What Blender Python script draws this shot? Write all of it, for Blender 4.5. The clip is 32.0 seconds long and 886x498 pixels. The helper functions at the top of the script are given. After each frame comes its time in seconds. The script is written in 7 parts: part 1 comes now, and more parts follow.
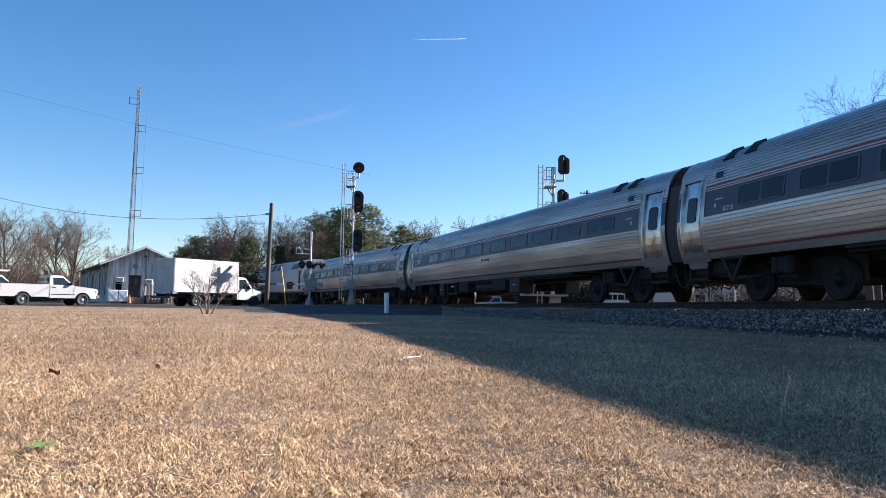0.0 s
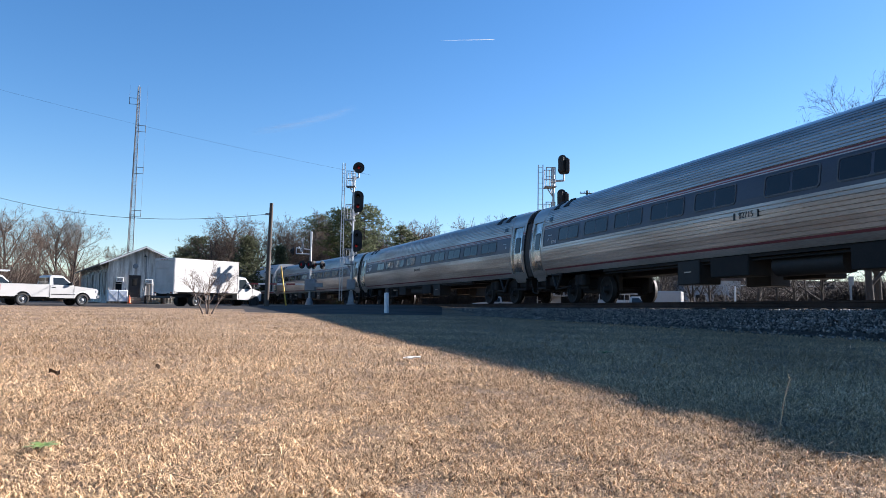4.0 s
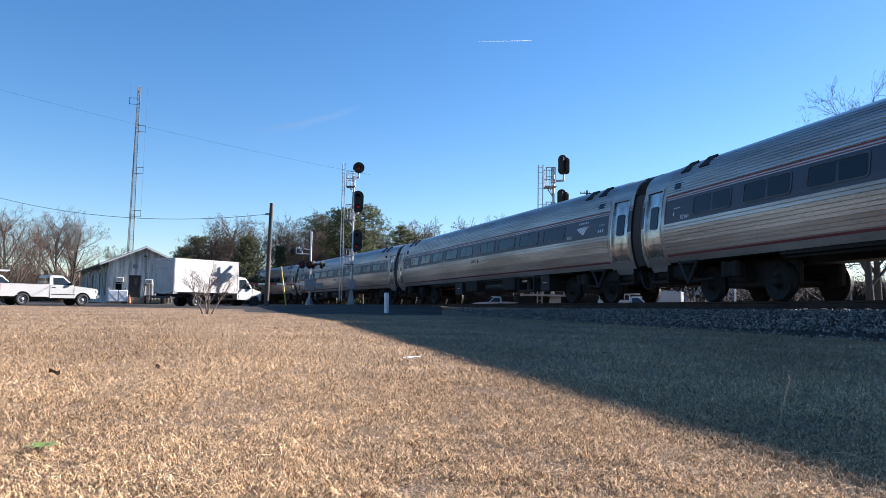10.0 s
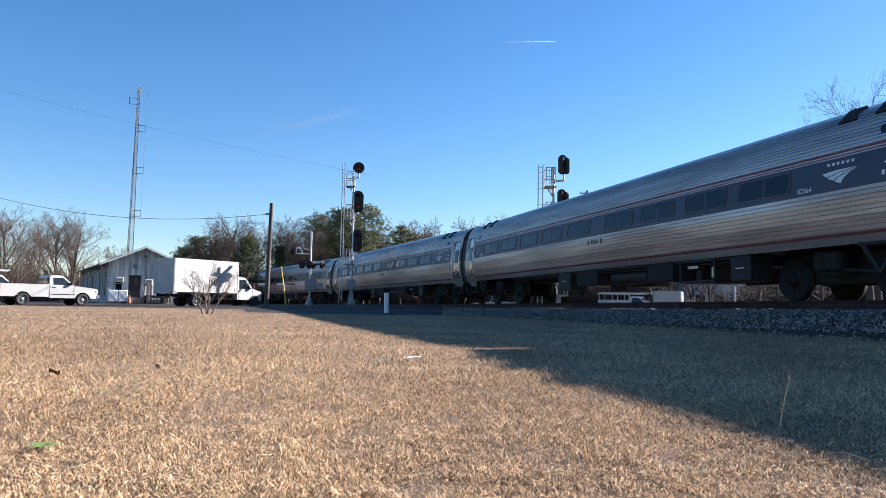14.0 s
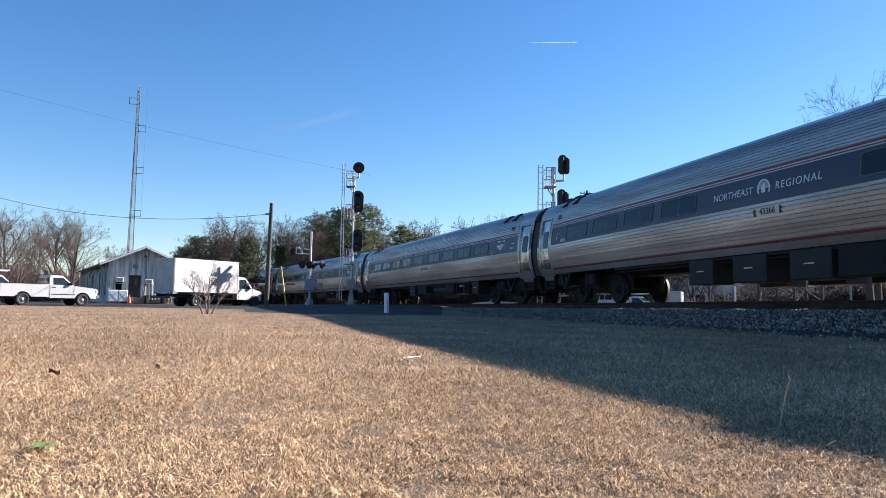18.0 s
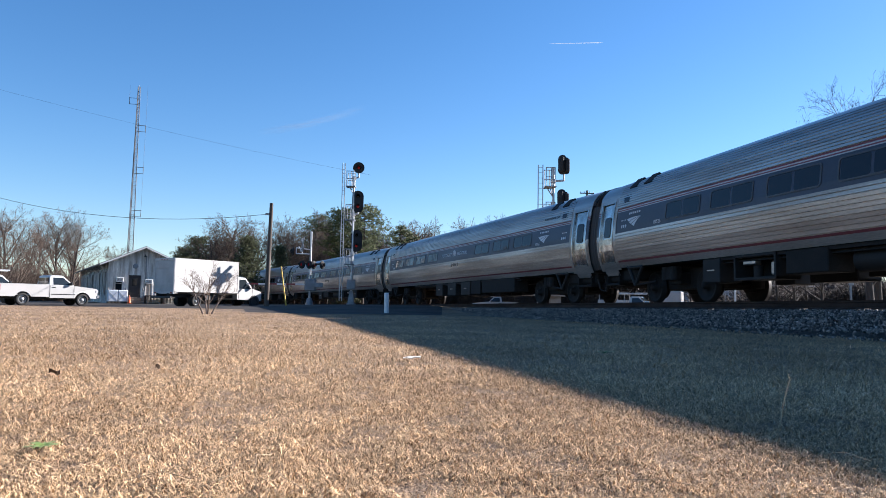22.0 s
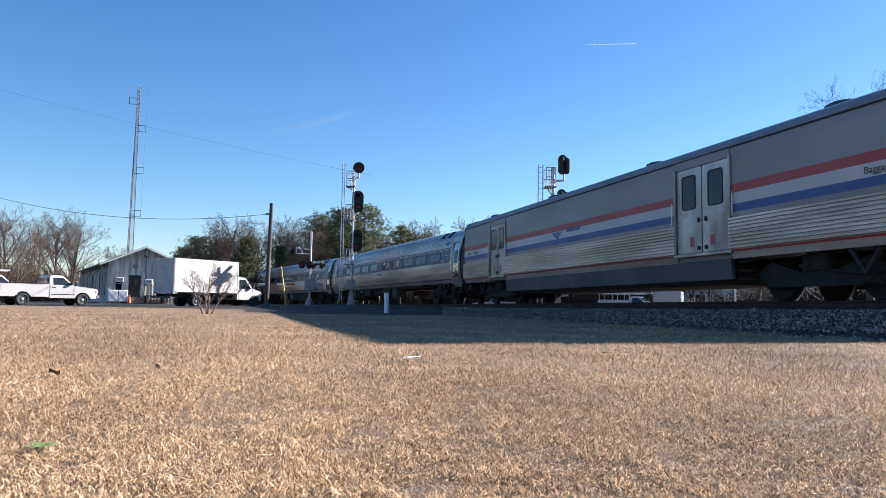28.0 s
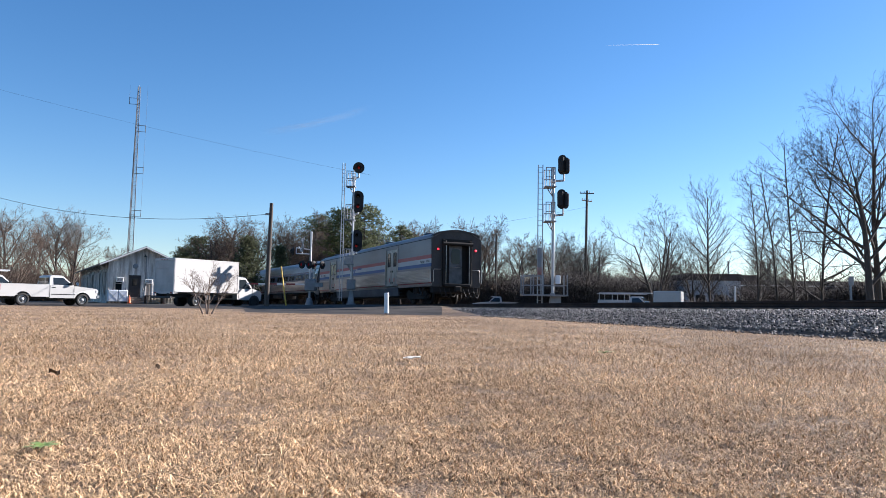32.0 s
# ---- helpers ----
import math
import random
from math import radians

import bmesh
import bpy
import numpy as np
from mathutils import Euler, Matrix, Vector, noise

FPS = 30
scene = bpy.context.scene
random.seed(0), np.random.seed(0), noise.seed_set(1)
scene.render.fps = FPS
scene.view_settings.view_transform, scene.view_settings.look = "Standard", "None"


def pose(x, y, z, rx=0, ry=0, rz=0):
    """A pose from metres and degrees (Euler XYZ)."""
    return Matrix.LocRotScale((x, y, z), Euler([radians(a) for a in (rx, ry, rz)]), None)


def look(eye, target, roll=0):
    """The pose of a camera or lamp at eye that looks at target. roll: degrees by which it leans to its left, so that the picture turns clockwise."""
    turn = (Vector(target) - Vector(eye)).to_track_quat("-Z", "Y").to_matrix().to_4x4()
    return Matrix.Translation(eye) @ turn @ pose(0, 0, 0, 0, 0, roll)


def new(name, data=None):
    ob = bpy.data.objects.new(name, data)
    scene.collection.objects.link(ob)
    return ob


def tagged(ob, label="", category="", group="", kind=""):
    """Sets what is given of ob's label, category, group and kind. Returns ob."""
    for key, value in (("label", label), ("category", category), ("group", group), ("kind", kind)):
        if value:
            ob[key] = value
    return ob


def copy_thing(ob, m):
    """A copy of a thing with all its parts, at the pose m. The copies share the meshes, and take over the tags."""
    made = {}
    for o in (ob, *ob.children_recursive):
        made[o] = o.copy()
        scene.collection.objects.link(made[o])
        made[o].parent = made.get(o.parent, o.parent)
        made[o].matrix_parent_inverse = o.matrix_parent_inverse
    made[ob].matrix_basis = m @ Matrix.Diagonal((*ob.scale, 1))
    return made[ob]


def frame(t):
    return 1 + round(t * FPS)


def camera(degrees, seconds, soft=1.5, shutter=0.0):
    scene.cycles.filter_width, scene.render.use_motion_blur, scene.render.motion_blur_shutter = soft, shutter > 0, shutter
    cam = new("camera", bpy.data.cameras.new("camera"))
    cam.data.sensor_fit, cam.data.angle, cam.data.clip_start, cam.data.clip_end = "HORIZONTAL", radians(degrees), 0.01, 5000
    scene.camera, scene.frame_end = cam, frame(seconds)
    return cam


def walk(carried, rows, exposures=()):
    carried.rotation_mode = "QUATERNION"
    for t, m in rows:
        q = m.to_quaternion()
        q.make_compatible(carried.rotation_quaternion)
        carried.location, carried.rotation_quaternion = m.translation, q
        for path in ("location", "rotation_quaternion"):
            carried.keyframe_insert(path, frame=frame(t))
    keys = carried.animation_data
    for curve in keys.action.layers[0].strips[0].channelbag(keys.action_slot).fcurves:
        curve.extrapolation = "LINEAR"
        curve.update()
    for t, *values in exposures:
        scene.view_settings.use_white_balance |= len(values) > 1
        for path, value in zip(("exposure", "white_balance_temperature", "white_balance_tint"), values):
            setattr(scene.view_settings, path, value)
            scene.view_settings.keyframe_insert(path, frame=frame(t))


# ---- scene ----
# The camera stands still on a low support in the grass. z = 0 is the road level, 0.45 m below the lens.
EYE = (0.0, 0.0, 0.45)
cam = camera(63.34, 32.0, soft=0.8, shutter=0.08)
CAM = pose(*EYE) @ pose(0, 0, 0, 90 + 4.42, 0, 0) @ pose(0, 0, 0, 0, 0, 1.005)
walk(cam, [(0.0, CAM), (32.0, CAM)], exposures=((0.0, 1.5, 6500, 17.5), (27.0, 1.5, 6500, 17.5), (32.0, 1.38, 6500, 17.5)))

# ---- light ----
SUN_AZ, SUN_EL = radians(24.2), radians(24.15)
SUN_DIR = Vector((math.cos(SUN_AZ) * math.cos(SUN_EL), math.sin(SUN_AZ) * math.cos(SUN_EL), math.sin(SUN_EL)))
world = bpy.data.worlds.new("sky")
scene.world = world
world.use_nodes = True
wn = world.node_tree
sky = wn.nodes.new("ShaderNodeTexSky")
sky.sky_type = "NISHITA"
sky.sun_disc = False
sky.sun_elevation, sky.sun_rotation = SUN_EL, radians(65.8)
sky.air_density, sky.dust_density, sky.ozone_density = 1.0, 0.15, 4.0
back = wn.nodes["Background"]
back.inputs["Strength"].default_value = 0.0675
tone = wn.nodes.new("ShaderNodeHueSaturation")
tone.inputs["Saturation"].default_value = 1.21
wn.links.new(sky.outputs[0], tone.inputs["Color"])
wn.links.new(tone.outputs[0], back.inputs["Color"])
sun_data = bpy.data.lights.new("sun", "SUN")
sun_data.energy, sun_data.angle, sun_data.color = 5.0, radians(0.53), (1.0, 0.99, 0.94)
sun = new("sun", sun_data)
sun.matrix_world = look(SUN_DIR * 100, (0, 0, 0))


# ---- materials ----
MATS = {}


def mat(name, base, rough=0.6, metal=0.0, vary=0.15, scale=6.0, fine=60.0, bump=0.0, second=None, mix=0.5, stretch=(1, 1, 1), spec=0.5, rnd=0.0, island=0.0):
    """A surface with stains at one scale and grain at a finer one; second: a colour mixed in in patches."""
    m = bpy.data.materials.new(name)
    m.use_nodes = True
    nt = m.node_tree
    bs = nt.nodes["Principled BSDF"]
    co = nt.nodes.new("ShaderNodeTexCoord")
    mp = nt.nodes.new("ShaderNodeMapping")
    mp.inputs["Scale"].default_value = stretch
    nt.links.new(co.outputs["Object"], mp.inputs[0])
    n1 = nt.nodes.new("ShaderNodeTexNoise")
    n1.inputs["Scale"].default_value, n1.inputs["Detail"].default_value = scale, 5
    n2 = nt.nodes.new("ShaderNodeTexNoise")
    n2.inputs["Scale"].default_value, n2.inputs["Detail"].default_value = fine, 3
    for n in (n1, n2):
        nt.links.new(mp.outputs[0], n.inputs["Vector"])
    ramp = nt.nodes.new("ShaderNodeMapRange")
    ramp.inputs[1].default_value, ramp.inputs[2].default_value = 0.35, 0.65
    nt.links.new(n1.outputs[0], ramp.inputs[0])
    colour = nt.nodes.new("ShaderNodeMix")
    colour.data_type = "RGBA"
    c2 = second or tuple(c * (1 - vary) for c in base)
    colour.inputs[6].default_value, colour.inputs[7].default_value = (*base, 1), (*c2, 1)
    sc = nt.nodes.new("ShaderNodeMath")
    sc.operation = "MULTIPLY"
    sc.inputs[1].default_value = mix * 2 if second else 1.0
    sc.use_clamp = True
    nt.links.new(ramp.outputs[0], sc.inputs[0])
    nt.links.new(sc.outputs[0], colour.inputs[0])
    # grain: value up and down by the fine noise, and by piece
    hsv = nt.nodes.new("ShaderNodeHueSaturation")
    mr = nt.nodes.new("ShaderNodeMapRange")
    mr.inputs[1].default_value, mr.inputs[2].default_value = 0.3, 0.7
    mr.inputs[3].default_value, mr.inputs[4].default_value = 1 - vary * 0.7, 1 + vary * 0.7
    nt.links.new(n2.outputs[0], mr.inputs[0])
    val = mr.outputs[0]
    for amount, node, out in ((rnd, "ShaderNodeObjectInfo", "Random"), (island, "ShaderNodeNewGeometry", "Random Per Island")):
        if amount:
            oi = nt.nodes.new(node)
            r2 = nt.nodes.new("ShaderNodeMapRange")
            r2.inputs[3].default_value, r2.inputs[4].default_value = 1 - amount, 1 + amount
            nt.links.new(oi.outputs[out], r2.inputs[0])
            mul = nt.nodes.new("ShaderNodeMath")
            mul.operation = "MULTIPLY"
            nt.links.new(val, mul.inputs[0])
            nt.links.new(r2.outputs[0], mul.inputs[1])
            val = mul.outputs[0]
    nt.links.new(val, hsv.inputs["Value"])
    nt.links.new(colour.outputs[2], hsv.inputs["Color"])
    nt.links.new(hsv.outputs[0], bs.inputs["Base Color"])
    rr = nt.nodes.new("ShaderNodeMapRange")
    rr.inputs[3].default_value, rr.inputs[4].default_value = max(0.02, rough - 0.12), min(1.0, rough + 0.12)
    nt.links.new(n1.outputs[0], rr.inputs[0])
    nt.links.new(rr.outputs[0], bs.inputs["Roughness"])
    bs.inputs["Metallic"].default_value = metal
    bs.inputs["Specular IOR Level"].default_value = spec
    if bump:
        b = nt.nodes.new("ShaderNodeBump")
        b.inputs["Strength"].default_value, b.inputs["Distance"].default_value = min(1.0, bump), 0.01 * max(1.0, bump)
        nt.links.new(n2.outputs[0], b.inputs["Height"])
        nt.links.new(b.outputs[0], bs.inputs["Normal"])
    MATS[name] = m
    return m


def glass(name, tint, rough=0.05, spec=0.5):
    m = bpy.data.materials.new(name)
    m.use_nodes = True
    bs = m.node_tree.nodes["Principled BSDF"]
    bs.inputs["Base Color"].default_value = (*tint, 1)
    bs.inputs["Roughness"].default_value = rough
    bs.inputs["Specular IOR Level"].default_value = spec
    MATS[name] = m
    return m


def glow(name, colour, strength):
    m = bpy.data.materials.new(name)
    m.use_nodes = True
    bs = m.node_tree.nodes["Principled BSDF"]
    bs.inputs["Base Color"].default_value = (*colour, 1)
    bs.inputs["Emission Color"].default_value = (*colour, 1)
    bs.inputs["Emission Strength"].default_value = strength
    MATS[name] = m
    return m


STEEL = mat("stainless steel, dusty", (0.52, 0.485, 0.45), 0.36, 0.85, 0.18, 0.8, 30, stretch=(0.35, 1, 4), second=(0.35, 0.315, 0.29), mix=0.5)
STEEL_LOW = mat("stainless steel with road dirt", (0.54, 0.485, 0.445), 0.40, 0.75, 0.22, 0.7, 24, stretch=(0.3, 1, 3), second=(0.33, 0.275, 0.24), mix=0.6)
STEEL_DOOR = mat("polished stainless door", (0.66, 0.635, 0.61), 0.24, 1.0, 0.12, 3.2, 30, stretch=(1, 1, 0.6), second=(0.26, 0.23, 0.205), mix=0.45)
BLUE = mat("dark slate blue paint", (0.030, 0.034, 0.056), 0.4, 0.0, 0.2, 0.8, 30, stretch=(0.4, 1, 2))
RED = mat("dull red stripe paint", (0.19, 0.035, 0.04), 0.5, 0.0, 0.25, 1, 30)
WHITE_STRIPE = mat("off-white stripe paint", (0.42, 0.41, 0.405), 0.45, 0.0, 0.1, 1, 30)
RED_WIDE = mat("wide red stripe paint", (0.33, 0.032, 0.032), 0.45, 0.0, 0.12, 0.7, 30)
BLUE_WIDE = mat("wide blue stripe paint", (0.016, 0.062, 0.20), 0.45, 0.0, 0.12, 0.7, 30)
SILVER = mat("grey-silver car paint", (0.215, 0.205, 0.205), 0.45, 0.3, 0.1, 0.6, 30, second=(0.18, 0.168, 0.165), mix=0.5, stretch=(0.4, 1, 1.5))
# grime taken near black: the shade under the cars is in these two colours
UNDER = mat("grimy running gear, undercar shade in colour", (0.011, 0.0095, 0.009), 0.8, 0.0, 0.4, 3, 30, second=(0.024, 0.02, 0.0175), mix=0.35, bump=0.2, spec=0.3)
UNDER_BOX = mat("equipment box, undercar shade in colour", (0.020, 0.0185, 0.018), 0.65, 0.0, 0.3, 2, 30, second=(0.016, 0.0145, 0.014), mix=0.5, spec=0.3)
SKIRT = mat("dark blue-grey skirt", (0.055, 0.062, 0.075), 0.55, 0.1, 0.25, 1, 30)
# wheel steel darkened likewise, undercar shade included in the colour
WHEEL = mat("worn wheel steel, undercar shade in colour", (0.016, 0.0135, 0.0125), 0.65, 0.3, 0.3, 5, 40, spec=0.3)
DISC = mat("worn brake disc", (0.03, 0.027, 0.025), 0.6, 0.3, 0.15, 5, 40)
RUBBER = mat("black rubber", (0.018, 0.018, 0.018), 0.7, 0.0, 0.3, 6, 40)
CARGLASS = glass("dark tinted window", (0.010, 0.010, 0.012), 0.06, 0.35)
LIGHTPAINT = mat("white lettering paint", (0.62, 0.63, 0.65), 0.5, 0.0, 0.08, 3, 30)
BLACKPAINT = mat("black lettering paint", (0.02, 0.02, 0.022), 0.5, 0.0, 0.1, 3, 30)
END_GRIME = mat("brown-grey grimy end paint", (0.060, 0.050, 0.044), 0.65, 0.0, 0.3, 1.4, 25, second=(0.038, 0.032, 0.029), mix=0.5, stretch=(1, 1, 0.4))
DOOR_GREY = mat("scuffed grey door paint", (0.11, 0.11, 0.113), 0.5, 0.1, 0.25, 3, 30, second=(0.065, 0.062, 0.06), mix=0.5)
BELLOWS = mat("dusty brown-black diaphragm rubber", (0.034, 0.029, 0.027), 0.75, 0.0, 0.3, 2, 30, second=(0.05, 0.043, 0.038), mix=0.4)
BAG_DOOR = mat("scuffed dull stainless door", (0.36, 0.345, 0.33), 0.42, 0.8, 0.2, 1.6, 30, stretch=(1, 1, 0.4), second=(0.20, 0.185, 0.17), mix=0.5)
WINFRAME = mat("dull grey window frame", (0.085, 0.083, 0.085), 0.5, 0.4, 0.2, 3, 30)
TAIL = glow("red tail light", (0.9, 0.03, 0.05), 0.9)
# thatch darker than the blades: shade in the gaps is put into its colour
GRASS_GROUND = mat("lawn thatch with blade shade", (0.26, 0.168, 0.098), 0.95, 0.0, 0.6, 0.35, 120, second=(0.14, 0.088, 0.052), mix=0.5, bump=1.6)
BLADE = mat("dry grass blades", (0.68, 0.462, 0.262), 0.8, 0.0, 0.3, 0.45, 20, second=(0.40, 0.256, 0.14), mix=0.5, island=0.72, spec=0.3)
# paler than the thatch, for the unseen bounce sheet behind the camera
GRASS_BOUNCE = mat("pale dry lawn that bounces light", (0.38, 0.26, 0.16), 0.95, 0.0, 0.4, 0.4, 60, second=(0.28, 0.19, 0.115), mix=0.5, bump=0.8)
EARTH = mat("winter verge earth", (0.16, 0.125, 0.085), 0.95, 0.0, 0.35, 0.2, 8, second=(0.10, 0.09, 0.05), mix=0.5, bump=0.6)
ASPHALT = mat("old grey asphalt", (0.058, 0.050, 0.044), 0.9, 0.0, 0.3, 0.5, 60, second=(0.03, 0.026, 0.023), mix=0.5, bump=0.3, spec=0.2)
STONE = mat("crushed granite ballast", (0.275, 0.245, 0.22), 0.65, 0.0, 0.4, 8, 60, island=0.9, second=(0.085, 0.075, 0.067), mix=0.5, spec=0.3)
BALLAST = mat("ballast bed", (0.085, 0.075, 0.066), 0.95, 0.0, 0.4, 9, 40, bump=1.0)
RAIL = mat("rusty rail", (0.055, 0.034, 0.026), 0.85, 0.05, 0.3, 2, 30, stretch=(1, 1, 1), second=(0.033, 0.022, 0.018), mix=0.5, spec=0.25)
TIE = mat("creosoted timber", (0.055, 0.042, 0.033), 0.9, 0.0, 0.3, 4, 30, bump=0.5, rnd=0.3)


# ---- building blocks ----
class Geo:
    """Collects plain faces for one mesh."""

    def __init__(self):
        self.v, self.f, self.smooth = [], [], []

    def add(self, verts, faces, m=None, smooth=False):
        o = len(self.v)
        self.v += [tuple(m @ Vector(p)) if m is not None else tuple(p) for p in verts]
        self.f += [tuple(i + o for i in f) for f in faces]
        self.smooth += [smooth] * len(faces)
        return self

    def box(self, x0, x1, y0, y1, z0, z1, m=None, c=0.0):
        """A box; c: chamfer of its upright and level edges."""
        if c <= 0:
            p = [(x, y, z) for z in (z0, z1) for y in (y0, y1) for x in (x0, x1)]
            return self.add(p, [(0, 2, 3, 1), (4, 5, 7, 6), (0, 1, 5, 4), (1, 3, 7, 5), (3, 2, 6, 7), (2, 0, 4, 6)], m)
        c = min(c, abs(x1 - x0) * 0.45, abs(y1 - y0) * 0.45, abs(z1 - z0) * 0.45)
        ring = [(x0 + c, y0), (x1 - c, y0), (x1, y0 + c), (x1, y1 - c), (x1 - c, y1), (x0 + c, y1), (x0, y1 - c), (x0, y0 + c)]
        inner = [(min(max(x, x0 + c), x1 - c), min(max(y, y0 + c), y1 - c)) for x, y in ring]
        rows = [[(*q, z0) for q in inner], [(*q, z0 + c) for q in ring], [(*q, z1 - c) for q in ring], [(*q, z1) for q in inner]]
        return self.loft(rows, True, True, m)

    def loft(self, rows, closed=True, caps=True, m=None, smooth=False):
        n = len(rows[0])
        v = [p for r in rows for p in r]
        f = []
        for j in range(len(rows) - 1):
            for i in range(n if closed else n - 1):
                k = (i + 1) % n
                f.append((j * n + i, j * n + k, (j + 1) * n + k, (j + 1) * n + i))
        self.add(v, f, m, smooth)
        if caps and closed:
            self.add(list(rows[0]), [tuple(range(n))[::-1]], m)
            self.add(list(rows[-1]), [tuple(range(n))], m)
        return self

    def cyl(self, a, b, r, r2=None, n=12, caps=True, m=None, smooth=True):
        a, b = Vector(a), Vector(b)
        r2 = r if r2 is None else r2
        d = (b - a).normalized()
        u = d.orthogonal().normalized()
        w = d.cross(u)
        ring = [u * math.cos(2 * math.pi * i / n) + w * math.sin(2 * math.pi * i / n) for i in range(n)]
        return self.loft([[a + q * r for q in ring], [b + q * r2 for q in ring]], True, caps, m, smooth)

    def tube(self, pts, r, n=6, m=None):
        pts = [Vector(p) for p in pts]
        rs = r if isinstance(r, (list, tuple)) else [r] * len(pts)
        rows, u = [], None
        for i, p in enumerate(pts):
            d = (pts[min(i + 1, len(pts) - 1)] - pts[max(i - 1, 0)]).normalized()
            u = d.orthogonal().normalized() if u is None else (u - d * u.dot(d)).normalized()
            w = d.cross(u)
            rows.append([p + (u * math.cos(2 * math.pi * k / n) + w * math.sin(2 * math.pi * k / n)) * rs[i] for k in range(n)])
        return self.loft(rows, True, True, m, True)

    def disc(self, c, axis, rings, n=24):
        """A turned shape: rings of (offset along axis, radius)."""
        c, d = Vector(c), Vector(axis).normalized()
        u = d.orthogonal().normalized()
        w = d.cross(u)
        rows = [[c + d * o + (u * math.cos(2 * math.pi * i / n) + w * math.sin(2 * math.pi * i / n)) * r for i in range(n)] for o, r in rings]
        return self.loft(rows, True, True, None, True)

    def plate(self, outline, axis, t0, t1, m=None):
        """An outline (list of 2D points, counter-clockwise) given thickness along an axis: 'x', 'y' or 'z'."""
        def at(p, t):
            return {"x": (t, p[0], p[1]), "y": (p[0], t, p[1]), "z": (p[0], p[1], t)}[axis]
        return self.loft([[at(p, t0) for p in outline], [at(p, t1) for p in outline]], True, True, m)

    def mesh(self, name):
        me = bpy.data.meshes.new(name)
        me.from_pydata(self.v, [], self.f)
        me.polygons.foreach_set("use_smooth", self.smooth)
        me.update()
        bm = bmesh.new()
        bm.from_mesh(me)
        bmesh.ops.recalc_face_normals(bm, faces=bm.faces)
        bm.to_mesh(me)
        bm.free()
        return me


def part(name, geo, material, parent=None, label="", kind="", bevel=0.0):
    """One mesh object under a thing or a part."""
    me = geo.mesh(name) if isinstance(geo, Geo) else geo
    if not me.materials:
        me.materials.append(material)
    ob = new(name, me)
    if parent is not None:
        ob.parent = parent
    if bevel:
        b = ob.modifiers.new("bevel", "BEVEL")
        b.width, b.segments, b.limit_method = bevel, 2, "ANGLE"
    return tagged(ob, label, "", "", kind)


def thing(name, label, category, m=None, group="", kind=""):
    ob = new(name)
    ob.empty_display_size = 0.2
    if m is not None:
        ob.matrix_world = m
    return tagged(ob, label, category, group, kind)


def rounded(w, h, r, n=4, cx=0.0, cy=0.0):
    """Outline of a rounded rectangle, counter-clockwise."""
    pts = []
    for sx, sy, a0 in ((1, -1, -90), (1, 1, 0), (-1, 1, 90), (-1, -1, 180)):
        for i in range(n + 1):
            a = radians(a0 + 90 * i / n)
            pts.append((cx + sx * (w / 2 - r) + r * math.cos(a), cy + sy * (h / 2 - r) + r * math.sin(a)))
    return pts


def letters(name, text, size, material, parent, m, label="", space=1.0):
    """Words in the built-in font, turned into a mesh."""
    cu = bpy.data.curves.new(name, "FONT")
    cu.body, cu.size, cu.extrude, cu.align_x, cu.align_y = text, size, 0.002, "CENTER", "CENTER"
    cu.space_character = space
    tmp = new(name, cu)
    me = bpy.data.meshes.new_from_object(tmp.evaluated_get(bpy.context.evaluated_depsgraph_get()))
    bpy.data.objects.remove(tmp)
    me.materials.clear()
    me.materials.append(material)
    ob = new(name, me)
    ob.parent = parent
    ob.matrix_local = m
    return tagged(ob, label)


# ---- the track: a gentle left-hand bend that falls slightly away from the camera ----
TRACK_X, TRACK_Y, TRACK_TURN, BEND, BEND_2, FALL = 7.681, 20.0, 0.2828, 0.004335, -0.00001974, -0.00811


def track_at(s, lateral=0.0, up=0.0):
    """Place at s metres along the centre line, lateral metres to the left of it, up metres over the rail's top; and the heading."""
    n = 16
    x = y = 0.0
    for i in range(n):
        g = s * (i + 0.5) / n
        h = TRACK_TURN + BEND * g + BEND_2 * g * g / 2
        x, y = x - math.sin(h) * s / n, y + math.cos(h) * s / n
    h = TRACK_TURN + BEND * s + BEND_2 * s * s / 2
    px, py = TRACK_X + x, TRACK_Y + y
    z = 0.634 + FALL * (max(-25.0, min(py, 90.0)) - TRACK_Y)
    return Vector((px - math.cos(h) * lateral, py - math.sin(h) * lateral, z + up)), h


LINE = [(*track_at(q)[0], track_at(q)[1]) for q in range(-60, 171, 3)]


def ground_z(x, y):
    """Height of the land: a level lawn, a touch higher before the camera; the road rises to the rails; beyond the track it lies lower."""
    z = 0.045 * max(0.0, 1 - math.hypot(x, y) / 13.0)
    if abs(x) > 200 or y > 400 or y < -100:
        return z
    px, py, pz, h = min(LINE, key=lambda p: (p[0] - x) ** 2 + (p[1] - y) ** 2)
    left = -(x - px) * math.cos(h) - (y - py) * math.sin(h)
    if left > 0:
        k = max(0.0, min(1.0, (15.0 - left) / 13.0)) * min(1.0, max(0.0, (y - 27) / 16.0))
        return z + (pz - 0.06) * k * k * (3 - 2 * k)
    k = max(0.0, min(1.0, (-left - 2.0) / 5.0))
    rise = min(1.0, max(0.0, (y - 27) / 16.0)) * (pz - 0.06)
    return rise * (1 - k) - 0.38 * k * k * (3 - 2 * k)


def on(x, y, rz=0.0, s=1.0):
    """A pose that stands on the land."""
    return pose(x, y, ground_z(x, y) - 0.03, 0, 0, rz) @ Matrix.Scale(s, 4)


S_FROM, S_TO = -60.0, 150.0


